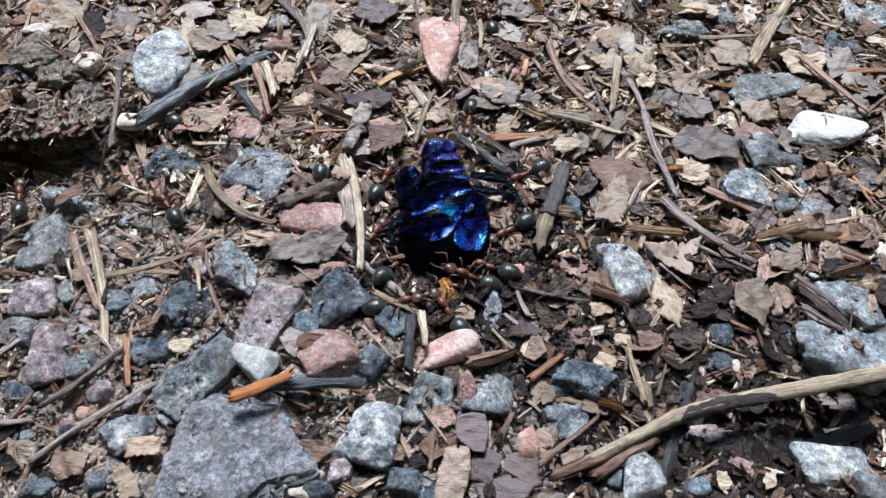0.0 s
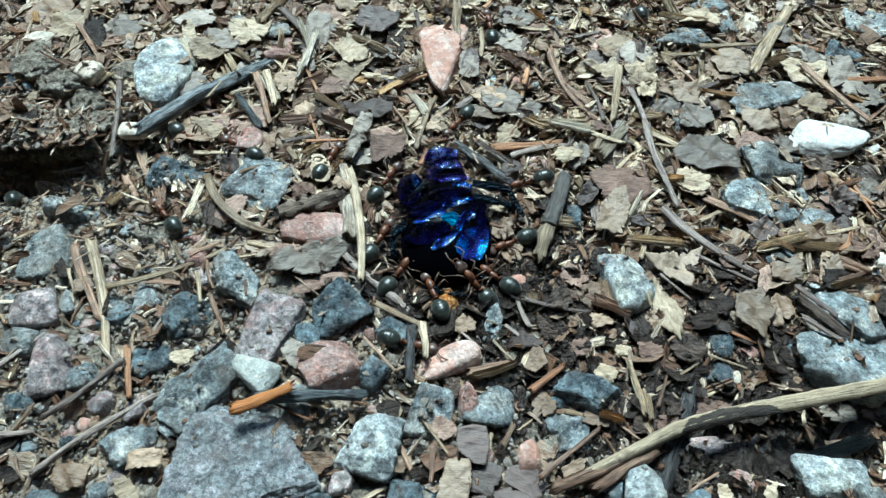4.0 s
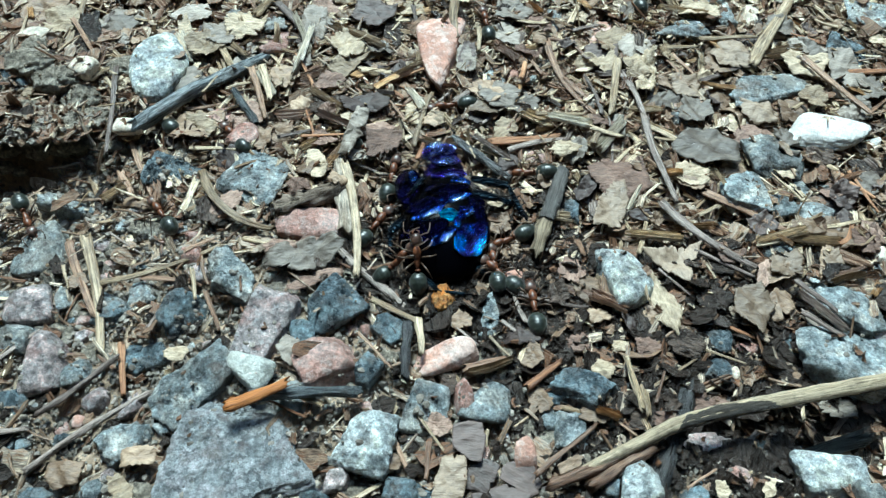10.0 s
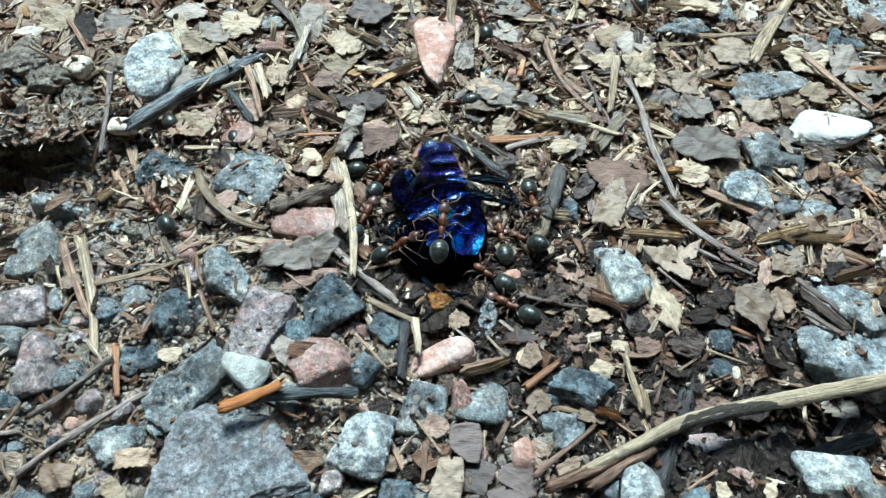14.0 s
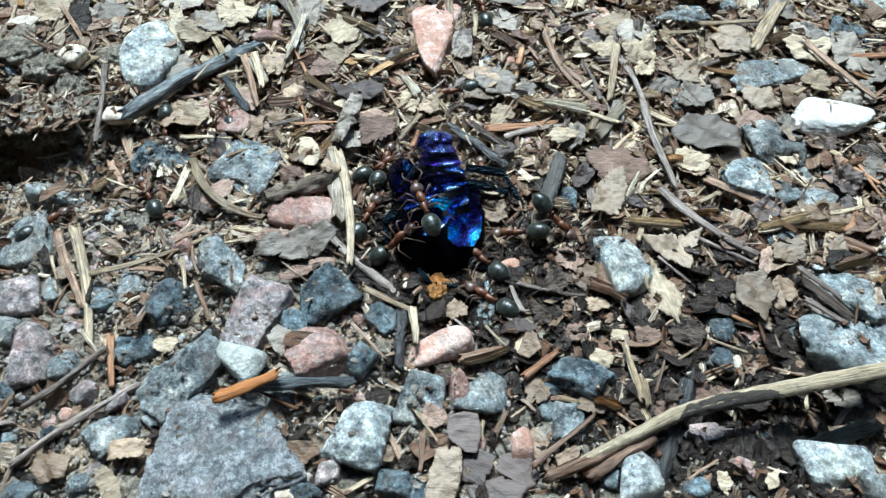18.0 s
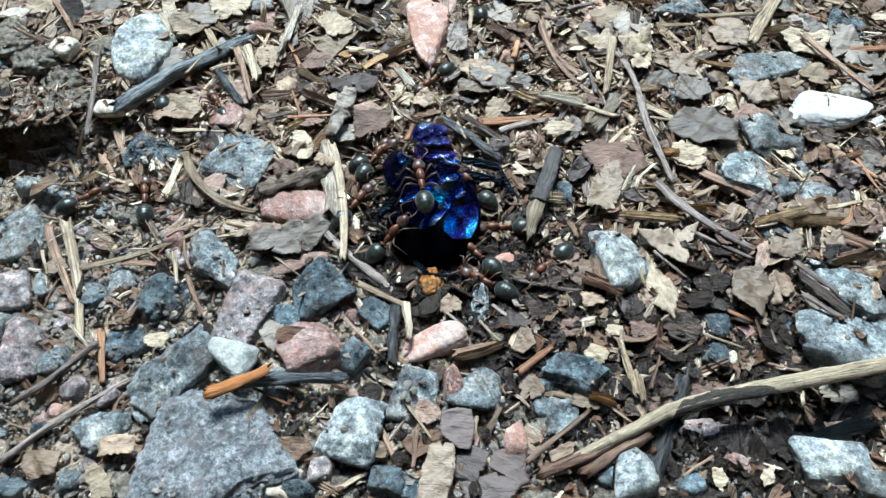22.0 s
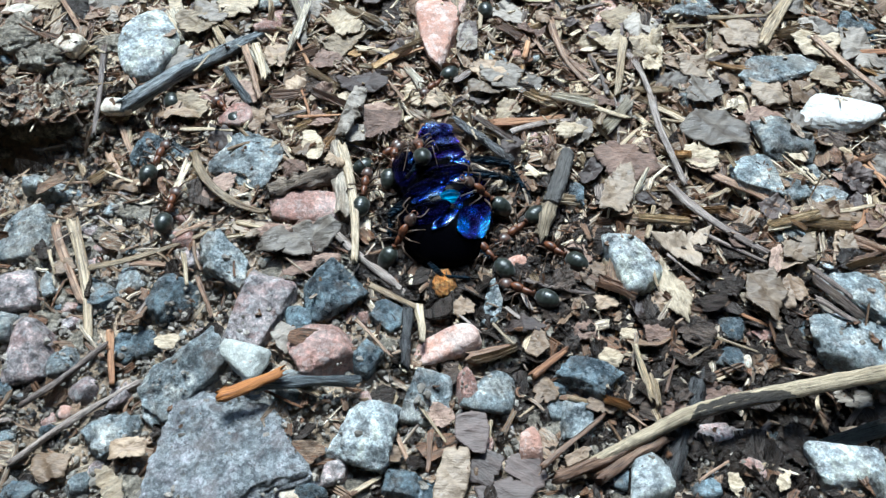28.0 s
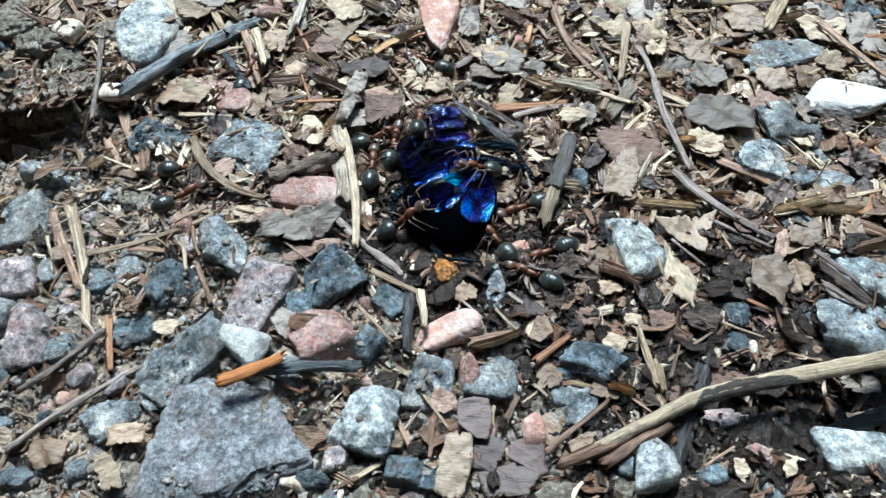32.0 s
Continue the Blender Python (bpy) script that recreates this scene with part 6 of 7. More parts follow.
def loose_pieces():
    """Curled scraps and needles strewn over the leaf litter."""
    rng = random.Random(21)
    kinds = ["tan", "mauve", "brown", "brown", "mauve", "pale", "dark"]
    lower = ["brown", "mauve", "brown", "dark", "mauve", "dark", "tan"]
    upper = ["tan", "tan", "pale", "pale", "brown", "mauve", "grey"]
    made = 0
    while made < 230:
        x, y = rng.uniform(-60, 62), rng.uniform(-34, 54)
        if rng.random() < gravelly(x, y) or not clear_of_things(x, y):
            continue
        s = rng.uniform(0.8, 1.9) + 0.9 * rng.random() ** 3
        wet = damp(x, y) > 0.2 and rng.random() < 0.6
        flake(x, y, s, s * rng.uniform(0.45, 0.9), rng.uniform(0, 360), "dark" if wet else rng.choice(lower if (y < -6 and x > 2) or (y < 12 and x > 21) else kinds if y < 6 else upper), 2000 + made, rng.uniform(0.7, 1.3),
              thick=0.09, jag=rng.uniform(0.14, 0.3), tilt=(rng.gauss(0, 12), rng.gauss(0, 12)), curl=rng.uniform(0.15, 0.45))
        made += 1
    made = 0
    while made < 170:
        x, y = rng.uniform(-60, 40), rng.uniform(-36, 8)
        if rng.random() > gravelly(x, y) ** 2 or not clear_of_things(x, y):
            continue
        r = 0.35 + 0.75 * rng.random() ** 2
        stone(x, y, r * rng.uniform(1, 1.5), r, r * rng.uniform(0.6, 0.9), rng.uniform(0, 180), rng.choice(["grey", "grey", "dark", "mauve", "mauve", "red", "grey", "dark"]), 6000 + made, worn=rng.random() < 0.5)
        made += 1
    made = 0
    while made < 90:
        x, y = rng.uniform(-60, 62), rng.uniform(-34, 54)
        if rng.random() < 0.8 * gravelly(x, y) or not clear_of_things(x, y):
            continue
        needle(x, y, rng.uniform(3, 8), rng.uniform(0.3, 0.75), rng.uniform(0, 180), rng.choice(["straw", "straw", "brown", "rust", "greybrown"]), 3000 + made,
               bend=rng.uniform(-0.5, 0.5), lift=rng.uniform(0.8, 1.4), slope=rng.gauss(0, 5))
        made += 1
    made = 0
    while made < 200:
        x, y = rng.uniform(-60, 62), rng.uniform(-34, 54)
        if rng.random() < 0.9 * gravelly(x, y) or not clear_of_things(x, y) or (damp(x, y) > 0.3 and rng.random() < 0.7):
            continue
        shred(x, y, rng.uniform(2.0, 5.5), rng.uniform(0.5, 1.5), rng.uniform(0, 180), rng.choice(["straw", "straw", "split", "brown", "greybrown", "brown"]), 4000 + made,
              rng.uniform(0.9, 1.5), (rng.gauss(0, 14), rng.gauss(0, 8)), rng.randint(3, 7), rng.uniform(0.2, 0.4))
        made += 1


loose_pieces()


def sandy_crumbs():
    """Low lumps of dried sandy soil between the stones."""
    rng = random.Random(77)
    made = 0
    while made < 90:
        x, y = rng.uniform(-60, 26), rng.uniform(-36, 8)
        if rng.random() > gravelly(x, y) ** 1.5 or not clear_of_things(x, y):
            continue
        r = rng.uniform(0.7, 1.9)
        one = clod(x, y, r * rng.uniform(1.0, 1.5), r, rng.uniform(0.4, 0.75), ground_height(x, y) - 0.05, 700 + made, level=3)
        tagged(one, "low crumbly lump of dried sandy soil among stones", "soil", "sandy crumbs")
        made += 1


sandy_crumbs()
scatter()


# ---- the beetle on its back and the ants ----
def part(name, data, parent, label="", at=None):
    ob = new(name, data)
    ob.parent = parent
    if at is not None:
        ob.matrix_basis = at
    if label:
        ob["label"] = label
    return ob


def shell_material(name, stops, rough, stripes=0.0, metal=1.0, depth=0.0002, spec=0.5):
    """Metallic wing-case colour, mottled by fine punctures, with a glint painted on each plate's middle."""
    m, n, l, b = material(name, rough, metal, spec)
    t = noise_node(n, l, 330, 3, 0.6)
    # iridescent shift with a painted glint: pale in a plate's middle, dark at its rim
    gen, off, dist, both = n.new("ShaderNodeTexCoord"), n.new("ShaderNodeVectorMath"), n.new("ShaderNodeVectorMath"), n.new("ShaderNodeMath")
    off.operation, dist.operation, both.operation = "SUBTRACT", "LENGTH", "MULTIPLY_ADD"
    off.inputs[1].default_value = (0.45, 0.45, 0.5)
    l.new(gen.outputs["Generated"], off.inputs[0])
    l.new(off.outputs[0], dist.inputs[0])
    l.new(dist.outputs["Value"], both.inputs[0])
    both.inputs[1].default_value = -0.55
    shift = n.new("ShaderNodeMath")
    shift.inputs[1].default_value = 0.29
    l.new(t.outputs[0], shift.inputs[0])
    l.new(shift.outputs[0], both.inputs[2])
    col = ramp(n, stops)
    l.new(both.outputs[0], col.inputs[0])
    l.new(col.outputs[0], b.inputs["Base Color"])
    tc = n.new("ShaderNodeTexCoord")
    wv = n.new("ShaderNodeTexWave")
    wv.wave_type, wv.bands_direction = "BANDS", "Y"
    wv.inputs["Scale"].default_value, wv.inputs["Distortion"].default_value = 1000, 6.0
    wv.inputs["Detail"].default_value, wv.inputs["Detail Scale"].default_value = 3, 2.0
    l.new(tc.outputs["Object"], wv.inputs["Vector"])
    pits = noise_node(n, l, 2700, 4, 0.8)
    mx = n.new("ShaderNodeMath")
    mx.operation = "MULTIPLY_ADD"
    l.new(wv.outputs[1], mx.inputs[0])
    mx.inputs[1].default_value = stripes
    l.new(pits.outputs[0], mx.inputs[2])
    relief(n, l, b, mx.outputs[0], depth, 0.8)
    return m


# the palest stops are gleam put into the base colour
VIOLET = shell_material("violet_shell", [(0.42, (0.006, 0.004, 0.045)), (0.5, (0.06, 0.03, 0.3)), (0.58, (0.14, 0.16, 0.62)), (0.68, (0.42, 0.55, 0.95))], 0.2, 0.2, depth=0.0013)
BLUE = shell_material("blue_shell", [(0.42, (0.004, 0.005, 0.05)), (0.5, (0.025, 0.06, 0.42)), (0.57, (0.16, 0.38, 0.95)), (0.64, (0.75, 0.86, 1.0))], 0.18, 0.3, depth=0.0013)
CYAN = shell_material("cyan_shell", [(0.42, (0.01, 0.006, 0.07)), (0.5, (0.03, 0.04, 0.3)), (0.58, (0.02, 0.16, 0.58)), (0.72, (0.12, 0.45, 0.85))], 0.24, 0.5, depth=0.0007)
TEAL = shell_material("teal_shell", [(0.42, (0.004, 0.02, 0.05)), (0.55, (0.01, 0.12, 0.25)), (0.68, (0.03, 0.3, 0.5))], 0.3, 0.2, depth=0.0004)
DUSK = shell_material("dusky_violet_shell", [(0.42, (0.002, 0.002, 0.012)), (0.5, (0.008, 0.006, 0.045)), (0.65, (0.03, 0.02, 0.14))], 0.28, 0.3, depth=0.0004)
BLACK = shell_material("black_shell", [(0.4, (0.0006, 0.0006, 0.001)), (0.6, (0.001, 0.001, 0.0018))], 0.22, 0.0, 0.0, 0.00003, spec=0.12)
BLACK.node_tree.nodes["Principled BSDF"].inputs["Specular IOR Level"].default_value = 0.03
DEEP = shell_material("deep_blue_shell", [(0.42, (0.0008, 0.0008, 0.003)), (0.6, (0.003, 0.003, 0.022))], 0.24, 0.2, depth=0.0004, spec=0.2)
LEG_BLUE = shell_material("leg_shell", [(0.4, (0.002, 0.003, 0.006)), (0.56, (0.004, 0.009, 0.016)), (0.7, (0.014, 0.034, 0.055))], 0.3, 0.5, 0.7, 0.0008)


def ellipsoid(sx, sy, sz, level=3, at=(0, 0, 0), taper=0.0, wobble=0.0, seed=1):
    d, f = sphere_dirs(level)
    p = d.copy()
    p[:, 1] *= 1 - taper * p[:, 0]
    if wobble:
        p *= (1 + wobble * ripple(p, np.random.default_rng(seed), 5))[:, None]
    return p * [sx, sy, sz] + np.array(at), f


def joined(pieces):
    verts, faces, base = [], [], 0
    for v, f in pieces:
        verts.append(v)
        faces += [tuple(i + base for i in q) for q in f]
        base += len(v)
    return np.vstack(verts), faces


def tube(points, radii, sides=8):
    """A limb through points, with a radius at each."""
    pts = [Vector(p) for p in points]
    verts, faces = [], []
    for i, p in enumerate(pts):
        d = (pts[min(i + 1, len(pts) - 1)] - pts[max(i - 1, 0)]).normalized()
        u = d.cross(Vector((0, 0, 1)))
        u = (u if u.length > 1e-3 else Vector((1, 0, 0))).normalized()
        w = d.cross(u)
        for s in range(sides):
            a = 2 * math.pi * s / sides
            verts.append(tuple(p + radii[i] * (math.cos(a) * u + math.sin(a) * w)))
    for i in range(len(pts) - 1):
        for s in range(sides):
            t = (s + 1) % sides
            faces.append((i * sides + s, i * sides + t, (i + 1) * sides + t, (i + 1) * sides + s))
    faces += [tuple(range(sides - 1, -1, -1)), tuple(range(len(verts) - sides, len(verts)))]
    return np.array(verts), faces


BEETLE_AT = (-0.39, 2.78)
BODY = (5.0, 8.2, 3.8)
BODY_MID = 2.4


def belly(x, y):
    """Height and normal of the beetle's upturned belly over its own plan."""
    x = x / (1 - 0.38 * y / BODY[1])
    q = max(0.02, 1 - (x / BODY[0]) ** 2 - (y / BODY[1]) ** 2)
    z = BODY[2] * math.sqrt(q)
    n = Vector((x / BODY[0] ** 2, y / BODY[1] ** 2, z / BODY[2] ** 2)).normalized()
    return z + BODY_MID, n


def build_beetle():
    beetle = new("beetle")
    gx, gy = BEETLE_AT
    beetle.matrix_world = pose(gx * MM, gy * MM, ground_height(gx, gy) * MM)
    tagged(beetle, "metallic blue-violet dung beetle lying on its back among ants", "beetle")
    v, f = ellipsoid(BODY[0] * 0.97, BODY[1] * 0.97, BODY[2] * 0.94, 5, (0, 0, BODY_MID), 0, 0.035)
    v[:, 0] *= 1 - 0.38 * v[:, 1] / BODY[1]
    part("body", mesh_of("body", v, f, BLACK), beetle, "glossy black rounded body")

    v, f = ellipsoid(2.4, 2.5, 1.5, 4, (-0.1, 7.3, 2.4), wobble=0.05)
    part("neck", mesh_of("neck", v, f, DUSK), beetle, "dark blue-black underside of the thorax")

    def plate(name, x, y, sx, sy, rz, mat, thick=0.5, taper=0.0, sink=0.22, lean=(0, 0)):
        z, n = belly(x, y)
        v, f = ellipsoid(sx, sy, thick, 5, taper=taper, wobble=0.16, seed=int(abs(x * 97 + y * 31)))
        grow = np.random.default_rng(int(abs(x * 71 + y * 13)))
        v *= (1 + 0.05 * ripple(v, grow, 7, 7) + 0.035 * ripple(v, grow, 16, 9))[:, None]
        v[:, 1] *= 1 - 0.3 * (v[:, 0] / sx) ** 2
        v[:, 2] += thick * (0.4 * ripple(v / max(sx, sy), np.random.default_rng(int(abs(x * 53 + y * 17))), 9, 6) - 0.35 * np.abs(v[:, 1] / sy))
        ax = (Vector((1, 0, 0)) - n * n.x).normalized()
        ay = n.cross(ax)
        q = Matrix((ax, ay, n)).transposed().to_4x4()
        m = Matrix.Translation(Vector((x, y, z - sink)) * MM) @ q @ pose(0, 0, 0, lean[0], lean[1], rz)
        return part(name, mesh_of(name, v, f, mat), beetle, at=m)

    # small bright plates are cut to the size of glints, over larger dark ones
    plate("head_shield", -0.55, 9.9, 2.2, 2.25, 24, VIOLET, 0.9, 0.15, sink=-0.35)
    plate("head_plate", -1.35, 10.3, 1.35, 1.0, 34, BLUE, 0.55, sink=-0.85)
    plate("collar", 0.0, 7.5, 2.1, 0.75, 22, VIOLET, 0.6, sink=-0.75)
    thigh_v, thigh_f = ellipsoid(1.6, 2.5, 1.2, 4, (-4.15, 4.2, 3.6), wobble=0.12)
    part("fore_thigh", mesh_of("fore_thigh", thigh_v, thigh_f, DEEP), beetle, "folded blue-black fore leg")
    # a glint on the thigh, made as a small pale-blue lens
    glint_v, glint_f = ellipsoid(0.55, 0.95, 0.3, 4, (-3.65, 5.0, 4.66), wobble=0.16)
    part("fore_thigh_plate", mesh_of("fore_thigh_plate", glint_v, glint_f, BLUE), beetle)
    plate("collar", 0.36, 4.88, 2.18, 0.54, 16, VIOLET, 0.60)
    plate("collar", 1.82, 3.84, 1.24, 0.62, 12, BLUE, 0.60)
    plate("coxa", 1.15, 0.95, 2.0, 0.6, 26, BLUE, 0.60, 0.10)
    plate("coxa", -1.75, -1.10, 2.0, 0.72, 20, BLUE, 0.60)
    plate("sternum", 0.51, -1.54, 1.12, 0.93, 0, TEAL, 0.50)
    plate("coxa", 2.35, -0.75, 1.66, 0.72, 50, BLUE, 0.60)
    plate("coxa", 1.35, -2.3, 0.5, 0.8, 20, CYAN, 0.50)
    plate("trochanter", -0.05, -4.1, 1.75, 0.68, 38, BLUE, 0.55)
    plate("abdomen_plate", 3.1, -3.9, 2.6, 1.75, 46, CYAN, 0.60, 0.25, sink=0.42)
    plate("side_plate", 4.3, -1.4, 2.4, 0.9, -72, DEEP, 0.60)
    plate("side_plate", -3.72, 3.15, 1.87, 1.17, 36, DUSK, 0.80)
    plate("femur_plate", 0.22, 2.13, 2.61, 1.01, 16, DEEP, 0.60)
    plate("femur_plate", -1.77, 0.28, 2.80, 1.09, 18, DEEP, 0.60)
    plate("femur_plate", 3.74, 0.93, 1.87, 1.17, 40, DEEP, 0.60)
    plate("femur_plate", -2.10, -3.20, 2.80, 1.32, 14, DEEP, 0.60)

    def leg(hip, knee, ankle, claw, thick):
        """A limb that hinges at its hip; its points lie in the beetle's own space."""
        a = (0, 0, 0)
        b, c, d = (tuple(p - q for p, q in zip(point, hip)) for point in (knee, ankle, claw))
        femur_v, femur_f = tube([a, [0.5 * p for p in b], b], [thick * 0.7, thick, thick * 0.75], 10)
        top = part("leg", mesh_of("femur", femur_v, femur_f, LEG_BLUE), beetle, "black-blue spiny beetle leg", pose(*(q * MM for q in hip)))
        spines = []
        v, f = tube([b, [0.5 * (p + q) for p, q in zip(b, c)], c], [thick * 0.45, thick * 0.6, thick * 0.7], 8)
        part("tibia", mesh_of("tibia", v, f, LEG_BLUE), top)
        for k in range(8):
            u = 0.15 + 0.11 * k
            o = [p + (q - p) * u for p, q in zip(b, c)]
            side = 1 if k % 2 else -1
            dx, dy = c[1] - b[1], b[0] - c[0]
            s = side * thick * 1.5 / (math.hypot(dx, dy) + 1e-6)
            spines.append(tube([o, [o[0] + dx * s, o[1] + dy * s, o[2] + 0.2]], [thick * 0.25, 0.03], 5))
        for sv, sf in spines:
            part("spine", mesh_of("spine", sv, sf, LEG_BLUE), top)
        pts = [[p + (q - p) * u for p, q in zip(c, d)] for u in (0, 0.2, 0.25, 0.45, 0.5, 0.75, 0.8, 1)]
        v, f = tube(pts, [thick * k for k in (0.2, 0.28, 0.18, 0.26, 0.17, 0.24, 0.16, 0.08)], 6)
        part("tarsus", mesh_of("tarsus", v, f, BLACK), top)

    leg((3.02, 4.80, 4.60), (7.21, 3.97, 4.60), (9.53, 0.77, 2.10), (10.54, -0.13, 1.60), 0.55)
    leg((3.18, 2.79, 4.60), (5.98, 1.81, 4.60), (8.19, 2.66, 2.60), (9.35, 1.66, 1.80), 0.50)
    leg((-1.90, -8.00, 3.20), (-0.60, -9.70, 3.40), (2.23, -9.61, 2.60), (4.29, -9.45, 1.80), 0.32)
    leg((-4.41, -0.67, 4.00), (-5.89, -2.20, 3.40), (-5.51, -4.13, 1.80), (-3.87, -5.48, 1.00), 0.55)
    leg((-3.29, 3.47, 4.50), (-2.20, 4.30, 5.50), (-4.02, 0.93, 6.00), (-5.47, 1.20, 4.50), 0.38)
    leg((2.72, -5.36, 2.50), (4.52, -7.16, 2.40), (7.40, -6.30, 1.40), (9.07, -5.26, 0.80), 0.50)
    return beetle


BEETLE = build_beetle()
STRAW = needle(-1.5, 21.0, 9.2, 0.98, -70, "straw", 901, bend=-0.3, lift=1.4, words="dragged along by the ants")


def chitin(name, dark, light, rough, fuzz=0.0):
    m, n, l, b = material(name, rough, 0, 0.5)
    t = noise_node(n, l, 1500, 4, 0.6)
    c = ramp(n, [(0.35, dark), (0.65, light)])
    l.new(t.outputs[0], c.inputs[0])
    l.new(c.outputs[0], b.inputs["Base Color"])
    b.inputs["Sheen Weight"].default_value = fuzz
    b.inputs["Sheen Roughness"].default_value = 0.4
    relief(n, l, b, t.outputs[0], 0.00006, 0.6)
    return m


ANT_RED = chitin("red_ant_thorax", (0.05, 0.018, 0.009), (0.2, 0.072, 0.03), 0.42)
ANT_HEAD = chitin("brown_ant_head", (0.03, 0.018, 0.014), (0.11, 0.06, 0.042), 0.35, 0.15)
ANT_BLACK = chitin("black_ant_gaster", (0.012, 0.014, 0.011), (0.04, 0.046, 0.036), 0.32, 0.2)
ANT_LEG = chitin("dark_ant_leg", (0.035, 0.022, 0.015), (0.14, 0.09, 0.06), 0.38)


def build_ant():
    ant = new("ant")
    tagged(ant, "red wood ant with dark glossy abdomen", "ant", "ants attacking the beetle")
    d, f = sphere_dirs(5)
    g = d * [1.3, 0.96, 0.9]
    # overlapping rings: each one ends in a step over the next
    ring = (d[:, 0] * 2.3 + 0.35) % 1.0
    g[:, 1:] *= (1 - 0.07 * np.clip((ring - 0.82) / 0.18, 0, 1) + 0.02 * ring)[:, None]
    g[:, 1] *= 1 + 0.12 * d[:, 0]
    part("gaster", mesh_of("gaster", g + [-2.25, 0, 0.15], f, ANT_BLACK), ant, "dark banded abdomen")
    v, q = joined([ellipsoid(0.78, 0.45, 0.46, 3, (1.12, 0, 0.28), 0.15), ellipsoid(0.85, 0.34, 0.38, 3, (0.12, 0, 0.1), -0.2)])
    part("thorax", mesh_of("thorax", v, q, ANT_RED), ant, "rust-red thorax")
    v, q = joined([ellipsoid(0.16, 0.32, 0.45, 2, (-0.78, 0, 0.22)), tube([(-0.5, 0, 0), (-1.1, 0, 0)], [0.16, 0.14], 6)])
    part("petiole", mesh_of("petiole", v, q, ANT_RED), ant)
    v, q = ellipsoid(0.72, 0.66, 0.45, 3, (2.45, 0, 0.12), 0.22)
    head = part("head", mesh_of("head", v, q, ANT_HEAD), ant, "dark brown head")
    for s in (-1, 1):
        v, q = ellipsoid(0.16, 0.1, 0.13, 2, (2.35, s * 0.55, 0.28))
        part("eye", mesh_of("eye", v, q, ANT_BLACK), head)
        v, q = tube([(2.95, s * 0.3, 0), (3.35, s * 0.32, -0.05), (3.5, s * 0.05, -0.08)], [0.15, 0.1, 0.03], 6)
        part("mandible", mesh_of("mandible", v, q, ANT_RED), head)
        v, q = tube([(0, 0, 0), (0.35, s * 0.5, 0.35), (0.55, s * 0.85, 0.5), (1.0, s * 0.95, 0.25), (1.6, s * 0.85, -0.1)], [0.06, 0.07, 0.075, 0.06, 0.055], 6)
        part("antenna", mesh_of("antenna", v, q, ANT_LEG), ant, at=pose(2.85 * MM, s * 0.28 * MM, 0.35 * MM))
        for hip, reach in ((1.15, (1.5, 1.5)), (0.55, (0.1, 1.9)), (0.05, (-1.6, 1.8))):
            rx, ry = reach
            pts = [(0, 0, 0), (rx * 0.25, s * ry * 0.4, 0.75), (rx * 0.45, s * ry * 0.65, 0.95), (rx * 0.75, s * ry * 0.9, -0.2), (rx * 0.95, s * ry * 1.1, -1.05), (rx * 1.25, s * ry * 1.25, -1.2)]
            v, q = tube(pts, [0.09, 0.12, 0.07, 0.06, 0.045, 0.028], 6)
            part("leg", mesh_of("leg", v, q, ANT_LEG), ant, at=pose(hip * MM, s * 0.36 * MM, -0.1 * MM))
    return ant




def step_legs(one, rows, seed):
    """Each leg and feeler swings about its joint, faster where the ant walks."""
    rng = random.Random(seed)
    limbs = [o for o in one.children if o.name.startswith(("leg", "antenna"))]
    ts, travel = [0.4 * k for k in range(81)], [0.0]
    xs, ys, tt = [r[1] for r in rows], [r[2] for r in rows], [r[0] for r in rows]
    at = [(np.interp(t, tt, xs), np.interp(t, tt, ys)) for t in ts]
    for p, q in zip(at, at[1:]):
        travel.append(travel[-1] + math.hypot(q[0] - p[0], q[1] - p[1]))
    for k, o in enumerate(limbs):
        rest, ph = o.matrix_basis.copy(), rng.uniform(0, 6.28)
        feeler = o.name.startswith("antenna")
        keys = []
        for t, d in zip(ts, travel):
            a = 9 * math.sin(1.7 * t + ph) + 14 * math.sin(d * 1.6 + math.pi * k + ph * 0.2)
            keys.append((t, rest @ pose(0, 0, 0, 4 * math.sin(2.3 * t + ph), 0, a * (1.2 if feeler else 1.0))))
        walk(o, keys)


